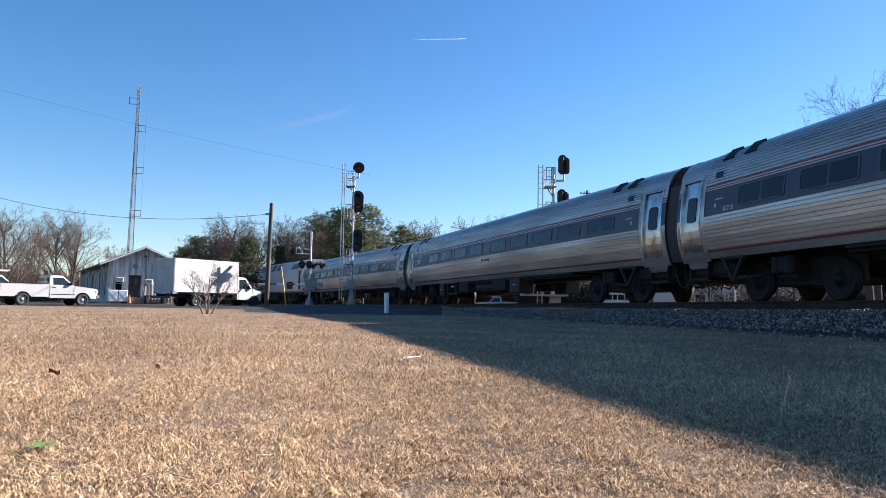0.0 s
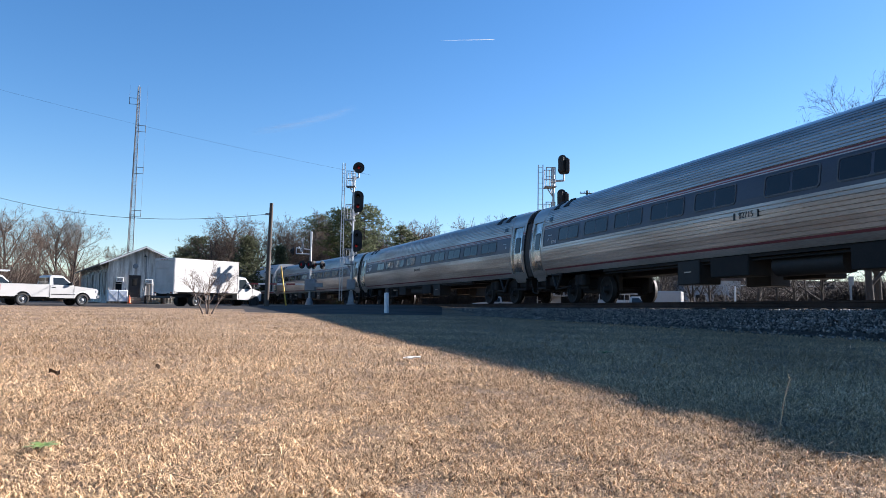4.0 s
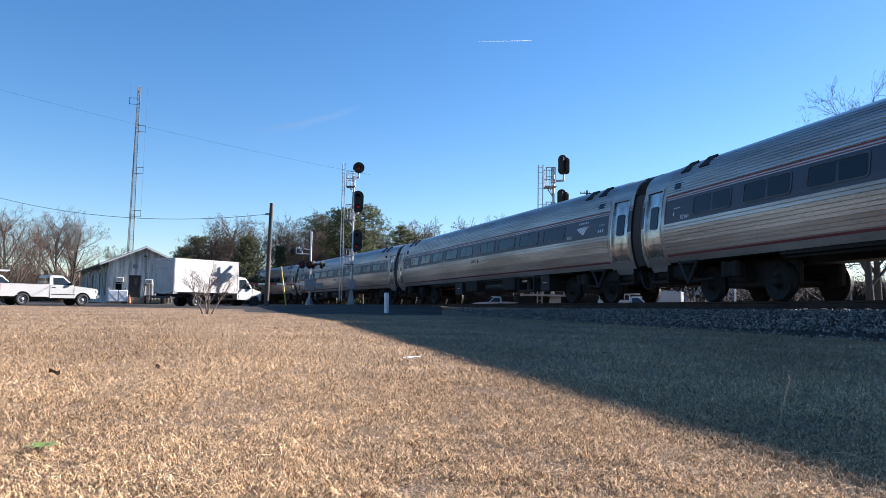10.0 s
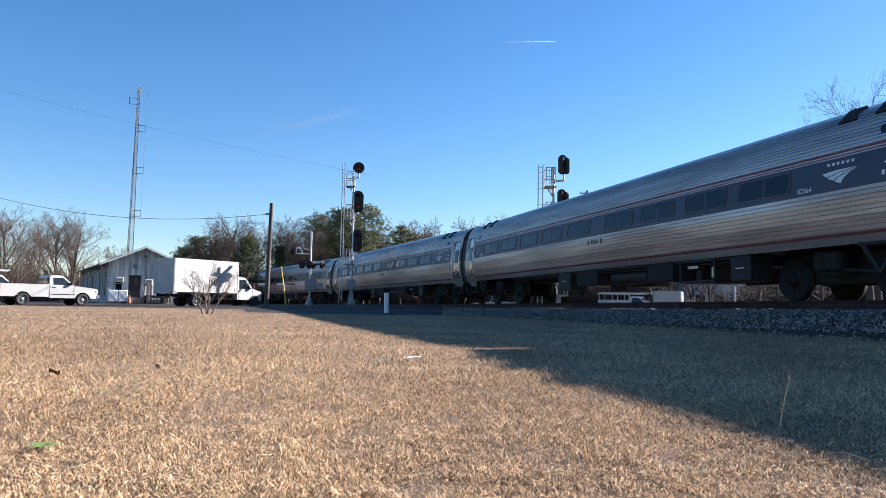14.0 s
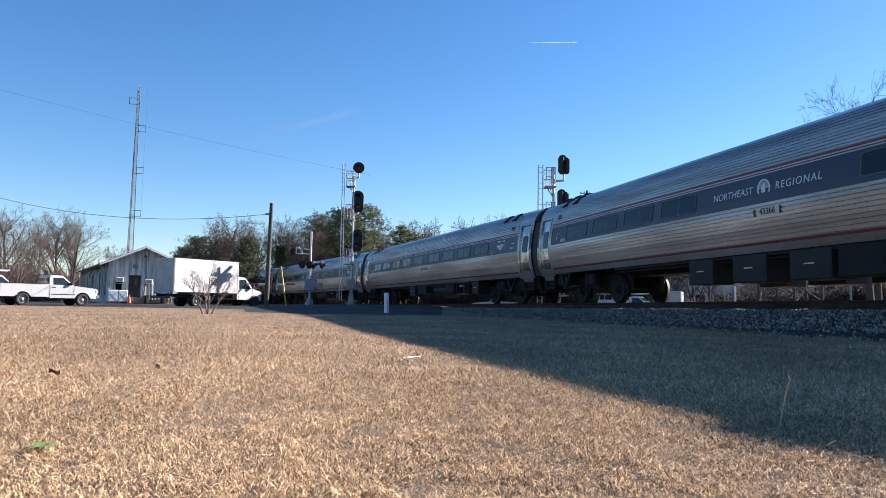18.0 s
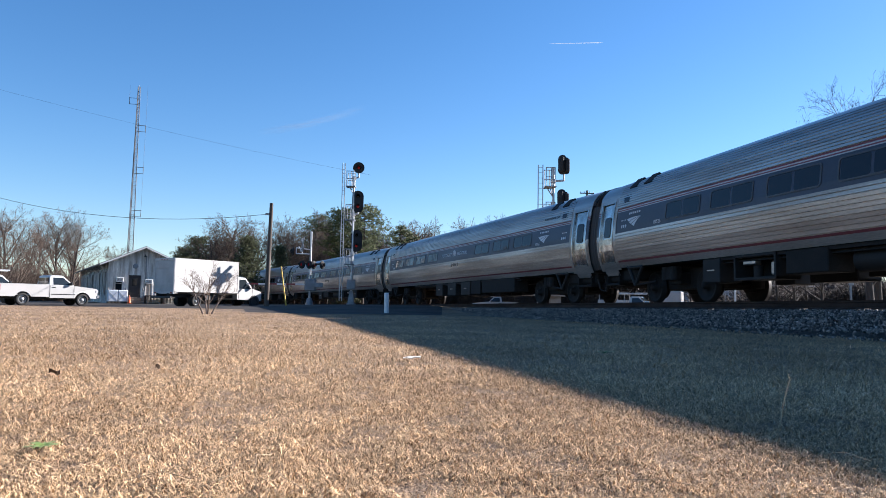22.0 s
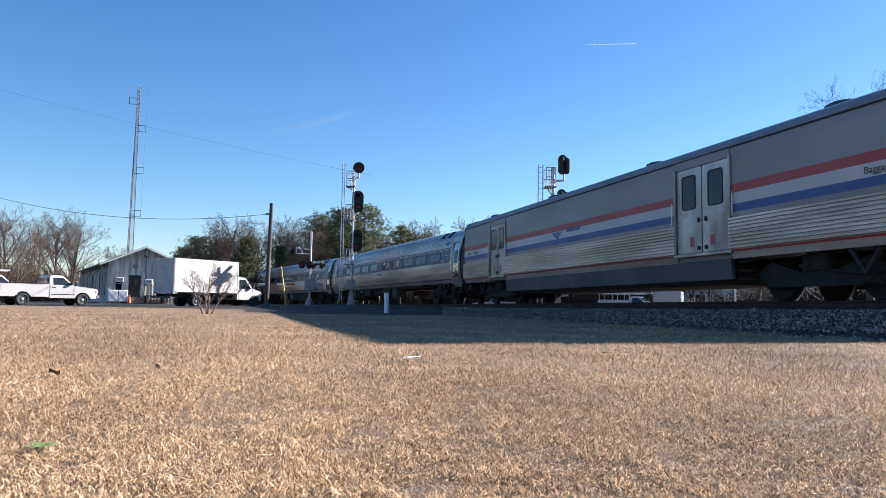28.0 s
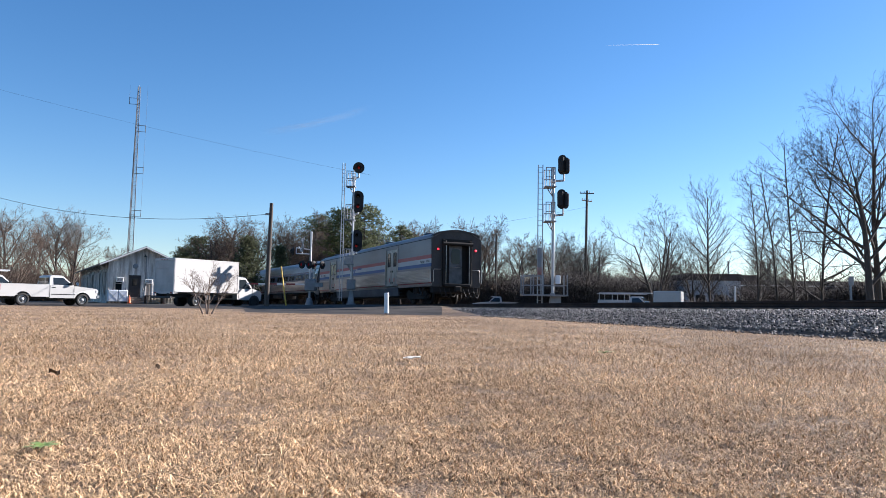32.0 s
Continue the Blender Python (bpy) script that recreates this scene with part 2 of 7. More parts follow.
def strip(name, profile, material, step=1.5, parent=None, label="", closed=True):
    """A long solid along the track: profile of (lateral, up)."""
    g = Geo()
    n = int((S_TO - S_FROM) / step)
    rows = []
    for i in range(n + 1):
        s = S_FROM + (S_TO - S_FROM) * i / n
        rows.append([track_at(s, a, b)[0] for a, b in profile])
    g.loft(rows, closed, closed)
    return part(name, g, material, parent, label)


def train_s(t):
    """How far the joint of the second and third coach has come along the track."""
    u = (t - 16.0) / 16.0
    return 51.6644 + u * (72.3814 + u * (25.4969 + u * (3.6749 + u * (-1.6937 - 0.67699 * u))))


# ---- ground ----
def ground():
    g = Geo()
    xs = [-2600, -900, -400, -200, -120] + [-80 + 2.0 * i for i in range(81)] + [120, 200, 400, 900, 2600]
    ys = [-600, -200, -60] + [-20 + 2.0 * i for i in range(76)] + [160, 220, 340, 600, 1200, 2600]
    rows = [[(x, y, ground_z(x, y)) for x in xs] for y in ys]
    g.loft(rows, False, False)
    ob = part("ground", g, GRASS_GROUND)
    tagged(ob, "dry tan winter lawn, cropped short", "ground", kind="structure")


ground()
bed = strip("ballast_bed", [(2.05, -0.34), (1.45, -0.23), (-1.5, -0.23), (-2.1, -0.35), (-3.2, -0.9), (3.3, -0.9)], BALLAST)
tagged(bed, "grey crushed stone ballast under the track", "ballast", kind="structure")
track = thing("railway_track", "single railway track with rusty rails on dark ties", "railway track", kind="structure")
RP = [(0.036, 0.0), (0.036, -0.035), (0.009, -0.05), (0.009, -0.14), (0.075, -0.155), (0.075, -0.172), (-0.075, -0.172), (-0.075, -0.155), (-0.009, -0.14), (-0.009, -0.05), (-0.036, -0.035), (-0.036, 0.0)]
for side in (0.7535, -0.7535):
    strip("rail", [(side + a, b + (0.05 if side < 0 else 0.0)) for a, b in RP], RAIL, 1.5, track, "rust-brown steel rail")


# ---- trees ----
BARK = mat("grey-brown bark", (0.075, 0.058, 0.046), 0.95, 0.0, 0.3, 3, 30, stretch=(3, 3, 0.6), second=(0.045, 0.035, 0.029), mix=0.5, bump=0.5)
TWIG = mat("brown winter twigs", (0.115, 0.078, 0.057), 0.9, 0.0, 0.2, 1.0, 20, island=0.3)
# darker copy of the twigs: the backlit silhouette is put into the colour
TWIG_BACKLIT = mat("winter twigs, backlit darkness in colour", (0.042, 0.031, 0.026), 0.9, 0.0, 0.2, 1.0, 20, island=0.3)
PALEBARK = mat("pale crape myrtle bark", (0.19, 0.14, 0.11), 0.8, 0.0, 0.2, 5, 30, stretch=(2, 2, 0.5), second=(0.12, 0.085, 0.065), mix=0.5)
NEEDLE = mat("pine needles", (0.085, 0.105, 0.028), 0.75, 0.0, 0.3, 0.6, 12, second=(0.05, 0.066, 0.02), mix=0.5, island=0.45)
CEDAR = mat("cedar foliage", (0.062, 0.068, 0.02), 0.8, 0.0, 0.3, 0.6, 12, second=(0.036, 0.042, 0.014), mix=0.5, island=0.45)
DEADLEAF = mat("brown clinging leaves and brush", (0.055, 0.036, 0.026), 0.9, 0.0, 0.3, 0.5, 10, island=0.4)


def grow(rng, h, r, spread=0.55, levels=4, first=0.25, forks=(7, 6, 5, 5), lift=0.25, gnarl=0.12, twigr=0.006, trunks=1, ratio=0.62, sub=0.58, tilt=0.32):
    """A leafless tree: (wood, twigs). Limbs leave their parent along its length, bend up, and taper."""
    wood, twigs = Geo(), Geo()

    def branch(p, d, length, rad, lev):
        n = 6 if lev == 0 else 4 if lev == 1 else 3 if lev == 2 else 2
        pts, rs = [p.copy()], [rad]
        q, dd = p.copy(), d.normalized()
        for i in range(n):
            dd = (dd + Vector((rng.uniform(-1, 1), rng.uniform(-1, 1), rng.uniform(-0.6, 1))) * gnarl * (1 + 0.4 * lev) + Vector((0, 0, lift * 0.25 * (lev > 0)))).normalized()
            q = q + dd * length / n
            pts.append(q.copy())
            rs.append(max(twigr * 0.7, rad * (1 - (i + 1) / n * (0.82 if lev else 0.75))))
        if lev < 3:
            (wood if lev < 2 else twigs).tube(pts, rs, (8, 6, 4)[lev])
        else:
            # fine twigs: flat tapering slivers
            for i in range(n):
                u = (pts[i + 1] - pts[i]).orthogonal().normalized()
                u.rotate(Euler((rng.uniform(0, 3), rng.uniform(0, 3), rng.uniform(0, 3))))
                a, b = rs[i] * 1.2, rs[i + 1] * 1.2
                if i < n - 1:
                    twigs.add([pts[i] - u * a, pts[i] + u * a, pts[i + 1] + u * b, pts[i + 1] - u * b], [(0, 1, 2, 3)])
                else:
                    twigs.add([pts[i] - u * a, pts[i] + u * a, pts[i + 1]], [(0, 1, 2)])
        if lev >= levels:
            return
        k = forks[min(lev, len(forks) - 1)]
        for j in range(k):
            f = first + (0.98 - first) * (j + rng.random()) / k if lev == 0 else 0.2 + 0.8 * (j + rng.random()) / k
            x = f * n
            i = min(n - 1, int(x))
            base = pts[i].lerp(pts[i + 1], x - i)
            along = (pts[i + 1] - pts[i]).normalized()
            a = rng.uniform(0, 2 * math.pi) + j * 2.4
            u = along.orthogonal().normalized()
            w = along.cross(u)
            out = u * math.cos(a) + w * math.sin(a)
            sp = spread * rng.uniform(0.75, 1.3)
            nd = (along * math.cos(sp) + out * math.sin(sp)).normalized()
            ln = length * (ratio if lev == 0 else sub) * (1.0 - 0.45 * f) * rng.uniform(0.8, 1.25)
            branch(base, nd, ln, max(twigr, rs[i] * rng.uniform(0.42, 0.62)), lev + 1)

    for k in range(trunks):
        a = 2 * math.pi * k / max(1, trunks) + 0.4
        lean = 0.0 if trunks == 1 else tilt
        branch(Vector((0.12 * math.cos(a) * (trunks > 1), 0.12 * math.sin(a) * (trunks > 1), 0)), Vector((lean * math.cos(a), lean * math.sin(a), 1)), h * rng.uniform(0.88, 1.08), r, 0)
    return wood, twigs


def bare_tree(name, label, m, seed, bark=None, twig=None, leafy=0, **kw):
    rng = random.Random(seed)
    t = thing(name, label, "tree", m)
    wood, twigs = grow(rng, **kw)
    part("trunk", wood, bark or BARK, t)
    part("crown", twigs, twig or TWIG, t)
    return t


def tufts(rng, g, centres, count, size, spread, flat=0.6, blades=5):
    for c in centres:
        for _ in range(count):
            p = Vector(c) + Vector((rng.gauss(0, spread), rng.gauss(0, spread), rng.gauss(0, spread * flat)))
            for k in range(blades):
                d = Vector((rng.uniform(-1, 1), rng.uniform(-1, 1), rng.uniform(-0.3, 1))).normalized()
                w = d.orthogonal().normalized() * size * 0.16
                e = p + d * size * rng.uniform(0.7, 1.3)
                g.add([p - w, p + w, e], [(0, 1, 2)])


def pine(m, seed, h, crown_from, wide, material, label, n=46, count=12, cone=False):
    rng = random.Random(seed)
    t = thing("pine_tree" if not cone else "cedar_tree", label, "tree", m)
    wood, leaf = Geo(), Geo()
    pts = [Vector((0.15 * math.sin(i * 1.3 + seed), 0.15 * math.cos(i * 1.7), h * i / 6)) for i in range(7)]
    wood.tube(pts, [0.20 * (1 - i / 7.5) for i in range(7)], 8)
    cs = []
    for i in range(n):
        f = crown_from + (1 - crown_from) * (i + rng.random()) / n
        a = i * 2.4 + rng.uniform(-0.5, 0.5)
        rel = (f - crown_from) / (1 - crown_from)
        ln = wide * ((1 - rel) ** 0.8 * 0.9 + 0.1 if cone else (0.35 + 0.65 * math.sin(math.pi * min(1, 0.15 + rel * 0.85)))) * rng.uniform(0.55, 1.1)
        b = Vector((0, 0, h * f))
        e = b + Vector((math.cos(a) * ln, math.sin(a) * ln, ln * (0.15 if not cone else 0.3)))
        wood.tube([b, b.lerp(e, 0.5) + Vector((0, 0, -0.1)), e], [0.05, 0.035, 0.012], 4)
        for k in range(3):
            cs.append(b.lerp(e, 0.45 + 0.28 * k))
    tufts(rng, leaf, cs, count, 0.26, 0.16 * wide / 2.2 + 0.12, 0.5, 6)
    part("trunk", wood, BARK, t)
    part("crown", leaf, material, t)
    return t


def brush(name, x0, x1, y0, y1, n, h, seed, material, label, leaf=0.35, stem=0.022):
    """Leafless scrub: thin arched stems in clumps, with some clinging leaves."""
    rng = random.Random(seed)
    g = Geo()
    for i in range(n):
        cx, cy = rng.uniform(x0, x1), rng.uniform(y0, y1)
        hh = h * rng.uniform(0.45, 1.1)
        cz = ground_z(cx, cy) - 0.05
        for k in range(7):
            a, ti = rng.uniform(0, 6.28), rng.uniform(0.05, 0.55)
            p = Vector((cx + rng.uniform(-0.3, 0.3), cy + rng.uniform(-0.3, 0.3), cz))
            d = Vector((math.cos(a) * ti, math.sin(a) * ti, 1))
            q = p + d * hh * 0.55
            e = q + (d + Vector((math.cos(a), math.sin(a), -0.2)) * 0.4) * hh * 0.45
            w = Vector((-math.sin(a), math.cos(a), 0)) * stem
            w2 = Vector((math.cos(a), math.sin(a), 0)) * stem
            for ww in (w, w2):
                g.add([p - ww, p + ww, q + ww * 0.7, q - ww * 0.7, e], [(0, 1, 2, 3), (3, 2, 4)])
            for j in range(5):
                f = rng.uniform(0.3, 1)
                s = p.lerp(q, f) if rng.random() < 0.5 else q.lerp(e, f)
                b = Vector((rng.uniform(-1, 1), rng.uniform(-1, 1), rng.uniform(0, 1.2))) * hh * 0.16
                ww = b.orthogonal().normalized() * stem * 0.65
                g.add([s - ww, s + ww, s + b], [(0, 1, 2)])
            if rng.random() < leaf:
                for j in range(5):
                    s = q.lerp(e, rng.random()) + Vector((rng.gauss(0, 0.2), rng.gauss(0, 0.2), rng.gauss(0, 0.2)))
                    u = Vector((rng.uniform(-1, 1), rng.uniform(-1, 1), rng.uniform(-1, 1))).normalized() * 0.055
                    v = u.orthogonal().normalized() * 0.045
                    g.add([s - u - v, s + u - v, s + u + v, s - u + v], [(0, 1, 2, 3)])
    me = bpy.data.meshes.new(name)
    me.from_pydata(g.v, [], g.f)
    me.materials.append(material)
    ob = new(name, me)
    return tagged(ob, label, "brush", kind="stuff")


def woods():
    # the near crape myrtle by the road
    bare_tree("crape_myrtle", "small bare multi-stemmed crape myrtle in the lawn", pose(-7.55, 23.2, -0.02), 5, PALEBARK, PALEBARK, h=1.2, r=0.030, spread=0.62, levels=4, first=0.30, forks=(7, 6, 4, 3), lift=0.10, gnarl=0.12, twigr=0.0032, trunks=4, tilt=0.42)
    # tall bare trees beyond the track
    bare_tree("oak_tree", "large bare oak with limbs that fan upward from a low fork", on(22.9, 38.5), 21, BARK, TWIG_BACKLIT, h=9.0, r=0.24, spread=0.78, levels=4, first=0.22, forks=(12, 9, 8, 6), lift=0.30, gnarl=0.06, twigr=0.0064, ratio=0.74, sub=0.58)
    bare_tree("oak_tree", "large bare oak with ascending limbs", on(25.8, 42.5), 22, BARK, TWIG_BACKLIT, h=9.8, r=0.23, spread=0.72, levels=4, first=0.25, forks=(13, 9, 8, 6), lift=0.30, gnarl=0.06, twigr=0.0066, ratio=0.70, sub=0.58)
    a = bare_tree("young_tree", "slim bare young tree with a narrow crown", on(18.65, 50.0), 31, BARK, TWIG_BACKLIT, h=9.8, r=0.10, spread=0.78, levels=3, first=0.2, forks=(36, 8, 6), lift=0.42, ratio=0.36, gnarl=0.05, twigr=0.006, sub=0.5)
    b = bare_tree("young_tree", "slim straight bare young tree", on(20.0, 45.5), 33, BARK, TWIG_BACKLIT, h=9.3, r=0.075, spread=0.95, levels=3, first=0.12, forks=(40, 7, 5), lift=0.25, ratio=0.26, gnarl=0.05, twigr=0.005, sub=0.5)
    for x, y, s, r, src in ((21.0, 45.0, 1.06, 40, b), (21.9, 44.6, 1.2, 130, b), (22.4, 42.5, 1.27, 220, b), (20.9, 47.5, 0.85, 300, b), (23.4, 46.0, 0.9, 80, b), (17.2, 55.0, 0.55, 60, a), (19.4, 52.0, 0.5, 160, a), (22.2, 50.0, 0.62, 20, b)):
        copy_thing(src, on(x, y, r, s))
    c = bare_tree("spreading_tree", "wide bare tree with crooked low limbs behind the parked vehicles", on(18.5, 62.0), 41, BARK, TWIG_BACKLIT, h=7.4, r=0.17, spread=0.80, levels=4, first=0.16, forks=(8, 8, 6, 4), lift=0.2, gnarl=0.11, twigr=0.0085, trunks=3, tilt=0.2, ratio=0.70)
    copy_thing(c, on(13.6, 68.0, 100, 0.80))
    copy_thing(c, on(23.2, 66.0, 200, 0.72))
    # trees behind the depot and the parked pickup
    d = bare_tree("hardwood_tree", "rounded bare hardwood tree with a dense twig crown", on(-52.6, 98.0), 51, BARK, TWIG, h=10.4, r=0.28, spread=0.75, levels=4, first=0.27, forks=(14, 9, 8, 5), lift=0.18, gnarl=0.08, twigr=0.0135, ratio=0.62, sub=0.54)
    e = bare_tree("hardwood_tree", "bare hardwood with an uneven twig crown", on(-61.0, 100.0), 52, BARK, TWIG, h=10.2, r=0.28, spread=0.8, levels=4, first=0.25, forks=(13, 9, 8, 5), lift=0.16, gnarl=0.09, twigr=0.0135, ratio=0.64, sub=0.54)
    f = bare_tree("hardwood_tree", "bare hardwood with a broad fine crown at the wood's edge", on(-20.5, 106.0), 53, BARK, TWIG, h=9.8, r=0.24, spread=0.8, levels=4, first=0.28, forks=(14, 9, 8, 5), lift=0.16, gnarl=0.08, twigr=0.0145, ratio=0.58, sub=0.54)
    bare_tree("leaning_tree", "pale arching bare branches of a roadside tree", on(-30.6, 50.5), 61, TWIG, TWIG, h=4.9, r=0.06, spread=0.5, levels=3, first=0.2, forks=(11, 8, 6), lift=0.1, gnarl=0.10, twigr=0.006, trunks=8, tilt=0.5)
    rng = random.Random(9)
    srcs = [d, e, f]
    spots = [(-55.5, 108, 0.9), (-58, 112, 1.0), (-66, 106, 1.0), (-70, 98, 0.9), (-47.5, 104, 0.62), (-38, 114, 0.8), (-64, 114, 1.05), (-74, 108, 1.1)]
    spots += [(-33.0 + 1.45 * i + rng.uniform(-1, 1), 104 + rng.uniform(-8, 12), rng.uniform(0.78, 1.05)) for i in range(24)]
    spots += [(-26 + 2.2 * i + rng.uniform(-1, 1), 122 + rng.uniform(-5, 8), rng.uniform(0.95, 1.2)) for i in range(12)]
    spots += [(1.0 + 1.5 * i + rng.uniform(-1, 1), 90 + rng.uniform(-5, 9), rng.uniform(0.66, 0.9)) for i in range(13)]
    spots += [(16.0 + 5.5 * i + rng.uniform(-2, 2), 118 + rng.uniform(-6, 10), rng.uniform(0.6, 0.85)) for i in range(9)]
    for i, (x, y, s) in enumerate(spots):
        copy_thing(srcs[i % 3], on(x, y, rng.uniform(0, 360)) @ Matrix.Diagonal((s * rng.uniform(0.85, 1.1), s * rng.uniform(0.85, 1.1), s, 1)))
    # evergreens
    p = pine(on(-9.6, 86.0), 71, 12.3, 0.5, 3.3, NEEDLE, "tall pine with a ragged green crown", n=40, count=20)
    pine(on(-5.3, 91.0), 72, 10.4, 0.70, 1.9, NEEDLE, "slender pine with a small tufted crown", n=16, count=20)
    copy_thing(p, on(-12.4, 89.0, 140, 1.0))
    copy_thing(p, on(-18.9, 108.0, 60, 1.12))
    q = pine(on(-36.8, 108.0), 73, 9.8, 0.12, 3.4, CEDAR, "dense dark green evergreen", n=64, count=20)
    for x, y, s, r in ((-33.0, 109.0, 1.0, 60), (-40.0, 111.0, 0.85, 200), (-16.0, 112.0, 0.9, 20), (-12.2, 100.0, 0.72, 90)):
        copy_thing(q, on(x, y, r, s))
    ce = pine(on(-21.2, 78.0), 74, 7.2, 0.04, 2.3, CEDAR, "conical olive-green cedar behind the truck", n=60, count=13, cone=True)
    copy_thing(ce, on(-18.6, 82.0, 80, 0.92))
    copy_thing(ce, on(-11.2, 84.0, 180, 1.05))
    # scrub
    brush("scrub_behind_track", -2, 26, 80, 92, 1300, 4.6, 81, DEADLEAF, "dense leafless brown scrub beyond the tracks", stem=0.035)
    brush("scrub_by_brick_building", 25.5, 46, 54, 66, 1250, 3.2, 82, DEADLEAF, "tangled dry scrub in front of the brick building", stem=0.028)
    brush("scrub_edge", 31, 46, 50, 56, 380, 4.4, 87, DEADLEAF, "taller dry scrub at the field's edge", stem=0.024)
    brush("low_scrub", 18, 25, 56, 66, 110, 1.7, 86, DEADLEAF, "sparse low scrub in front of the pale building")
    brush("scrub_mid", 8, 21, 66, 74, 900, 3.8, 85, TWIG_BACKLIT, "dark leafless thicket behind the parked vehicles", stem=0.022)
    brush("wood_understorey", -40, 2, 96, 114, 1000, 4.6, 83, TWIG, "grey-brown leafless understorey of the woods", stem=0.04)
    brush("roadside_scrub", -78, -50, 84, 100, 640, 4.4, 84, TWIG, "leafless scrub behind the parked pickup", stem=0.035)


# ---- the far tree line closes the land ----
def far_line():
    g = Geo()
    rng = random.Random(4)
    for ring, (rad, hh) in enumerate(((180, 8.0), (240, 10.5), (330, 13.5))):
        n = 5200
        for i in range(n):
            a = math.pi * 2 * i / n + rng.uniform(-0.002, 0.002)
            r = rad * rng.uniform(0.9, 1.1)
            x, y = r * math.cos(a), r * math.sin(a)
            h = hh * rng.uniform(0.5, 1.0) * (1 + 0.22 * math.sin(a * 23) * math.sin(a * 7))
            w = rng.uniform(0.12, 0.5) * rad / 170
            tx, ty = -math.sin(a) * w, math.cos(a) * w
            lx, ly = -math.sin(a) * rng.uniform(-1, 1), math.cos(a) * rng.uniform(-1, 1)
            g.add([(x - tx, y - ty, -0.6), (x + tx, y + ty, -0.6), (x + lx + tx * 0.5, y + ly + ty * 0.5, h * 0.6), (x + lx * 1.6, y + ly * 1.6, h), (x + lx - tx * 0.5, y + ly - ty * 0.5, h * 0.6)], [(0, 1, 2, 3, 4)])
    me = bpy.data.meshes.new("far_woods")
    me.from_pydata(g.v, [], g.f)
    me.materials.append(TWIG)
    tagged(new("far_woods", me), "distant grey-brown winter tree line", "woods", kind="stuff")


# ---- vehicles ----
WHITE = mat("white vehicle paint", (0.48, 0.47, 0.455), 0.35, 0.0, 0.05, 0.8, 30, second=(0.42, 0.41, 0.39), mix=0.4)
BOXWHITE = mat("white box panel", (0.47, 0.455, 0.435), 0.5, 0.0, 0.06, 0.5, 20, second=(0.38, 0.365, 0.345), mix=0.4, stretch=(1, 1, 0.3))
ROLLUP = mat("grey roll-up door", (0.42, 0.42, 0.41), 0.5, 0.0, 0.1, 1, 20, second=(0.32, 0.31, 0.295), mix=0.5)
TYRE = mat("tyre rubber", (0.022, 0.021, 0.02), 0.85, 0.0, 0.3, 5, 40)
RIM = mat("silver wheel rim", (0.42, 0.42, 0.42), 0.35, 0.7, 0.2, 6, 40)
BLACKPLASTIC = mat("black plastic trim", (0.02, 0.02, 0.021), 0.6, 0.0, 0.2, 6, 40)
AUTOGLASS = glass("vehicle glass", (0.02, 0.026, 0.03), 0.04, 0.5)
LAMP_RED = mat("red lens", (0.35, 0.01, 0.012), 0.2, 0.0, 0.1)
LAMP_CLEAR = mat("clear lens", (0.6, 0.6, 0.6), 0.15, 0.2, 0.1)
GALV = mat("galvanised steel", (0.42, 0.43, 0.44), 0.45, 0.6, 0.15, 3, 40)
GALV_DULL = mat("weathered grey steel", (0.26, 0.27, 0.28), 0.6, 0.4, 0.2, 3, 40)
BLACK = mat("matt black signal paint", (0.012, 0.012, 0.013), 0.75, 0.0, 0.2, 3, 40)


def road_wheel(parent, x, y, r, w, sy):
    t = Geo()
    t.disc((x, y, r), (0, sy, 0), [(-w / 2, r * 0.62), (-w / 2, r * 0.95), (-w * 0.4, r), (w * 0.4, r), (w / 2, r * 0.95), (w / 2, r * 0.64), (w * 0.3, r * 0.62)], 24)
    tyre = part("wheel", t, TYRE, parent, "black tyre on a steel rim")
    m = Geo()
    m.disc((x, y, r), (0, sy, 0), [(w * 0.30, r * 0.63), (w * 0.40, r * 0.62), (w * 0.28, r * 0.50), (w * 0.24, r * 0.30), (w * 0.40, r * 0.22), (w * 0.42, 0)], 20)
    part("rim", m, RIM, tyre, "silver steel rim")
    b = Geo()
    for i in range(6):
        a = i * math.pi / 3
        b.cyl((x + r * 0.42 * math.cos(a), y + sy * w * 0.25, r + r * 0.42 * math.sin(a)), (x + r * 0.42 * math.cos(a), y + sy * w * 0.285, r + r * 0.42 * math.sin(a)), r * 0.085, n=8)
    part("rim_holes", b, BLACKPLASTIC, tyre)


def arch_outline(x0, x1, zb, zt, wheels, r, top=None):
    """Side outline of a body with wheel arches cut from its lower edge, counter-clockwise."""
    pts = [(x0, zb)]
    for wx in wheels:
        pts.append((wx - r, zb))
        for i in range(1, 8):
            a = math.pi - math.pi * i / 8
            pts.append((wx + r * math.cos(a), 0.36 + r * math.sin(a) if 0.36 + r * math.sin(a) > zb else zb))
        pts.append((wx + r, zb))
    pts.append((x1, zb))
    return pts + (top or [(x1, zt), (x0, zt)])


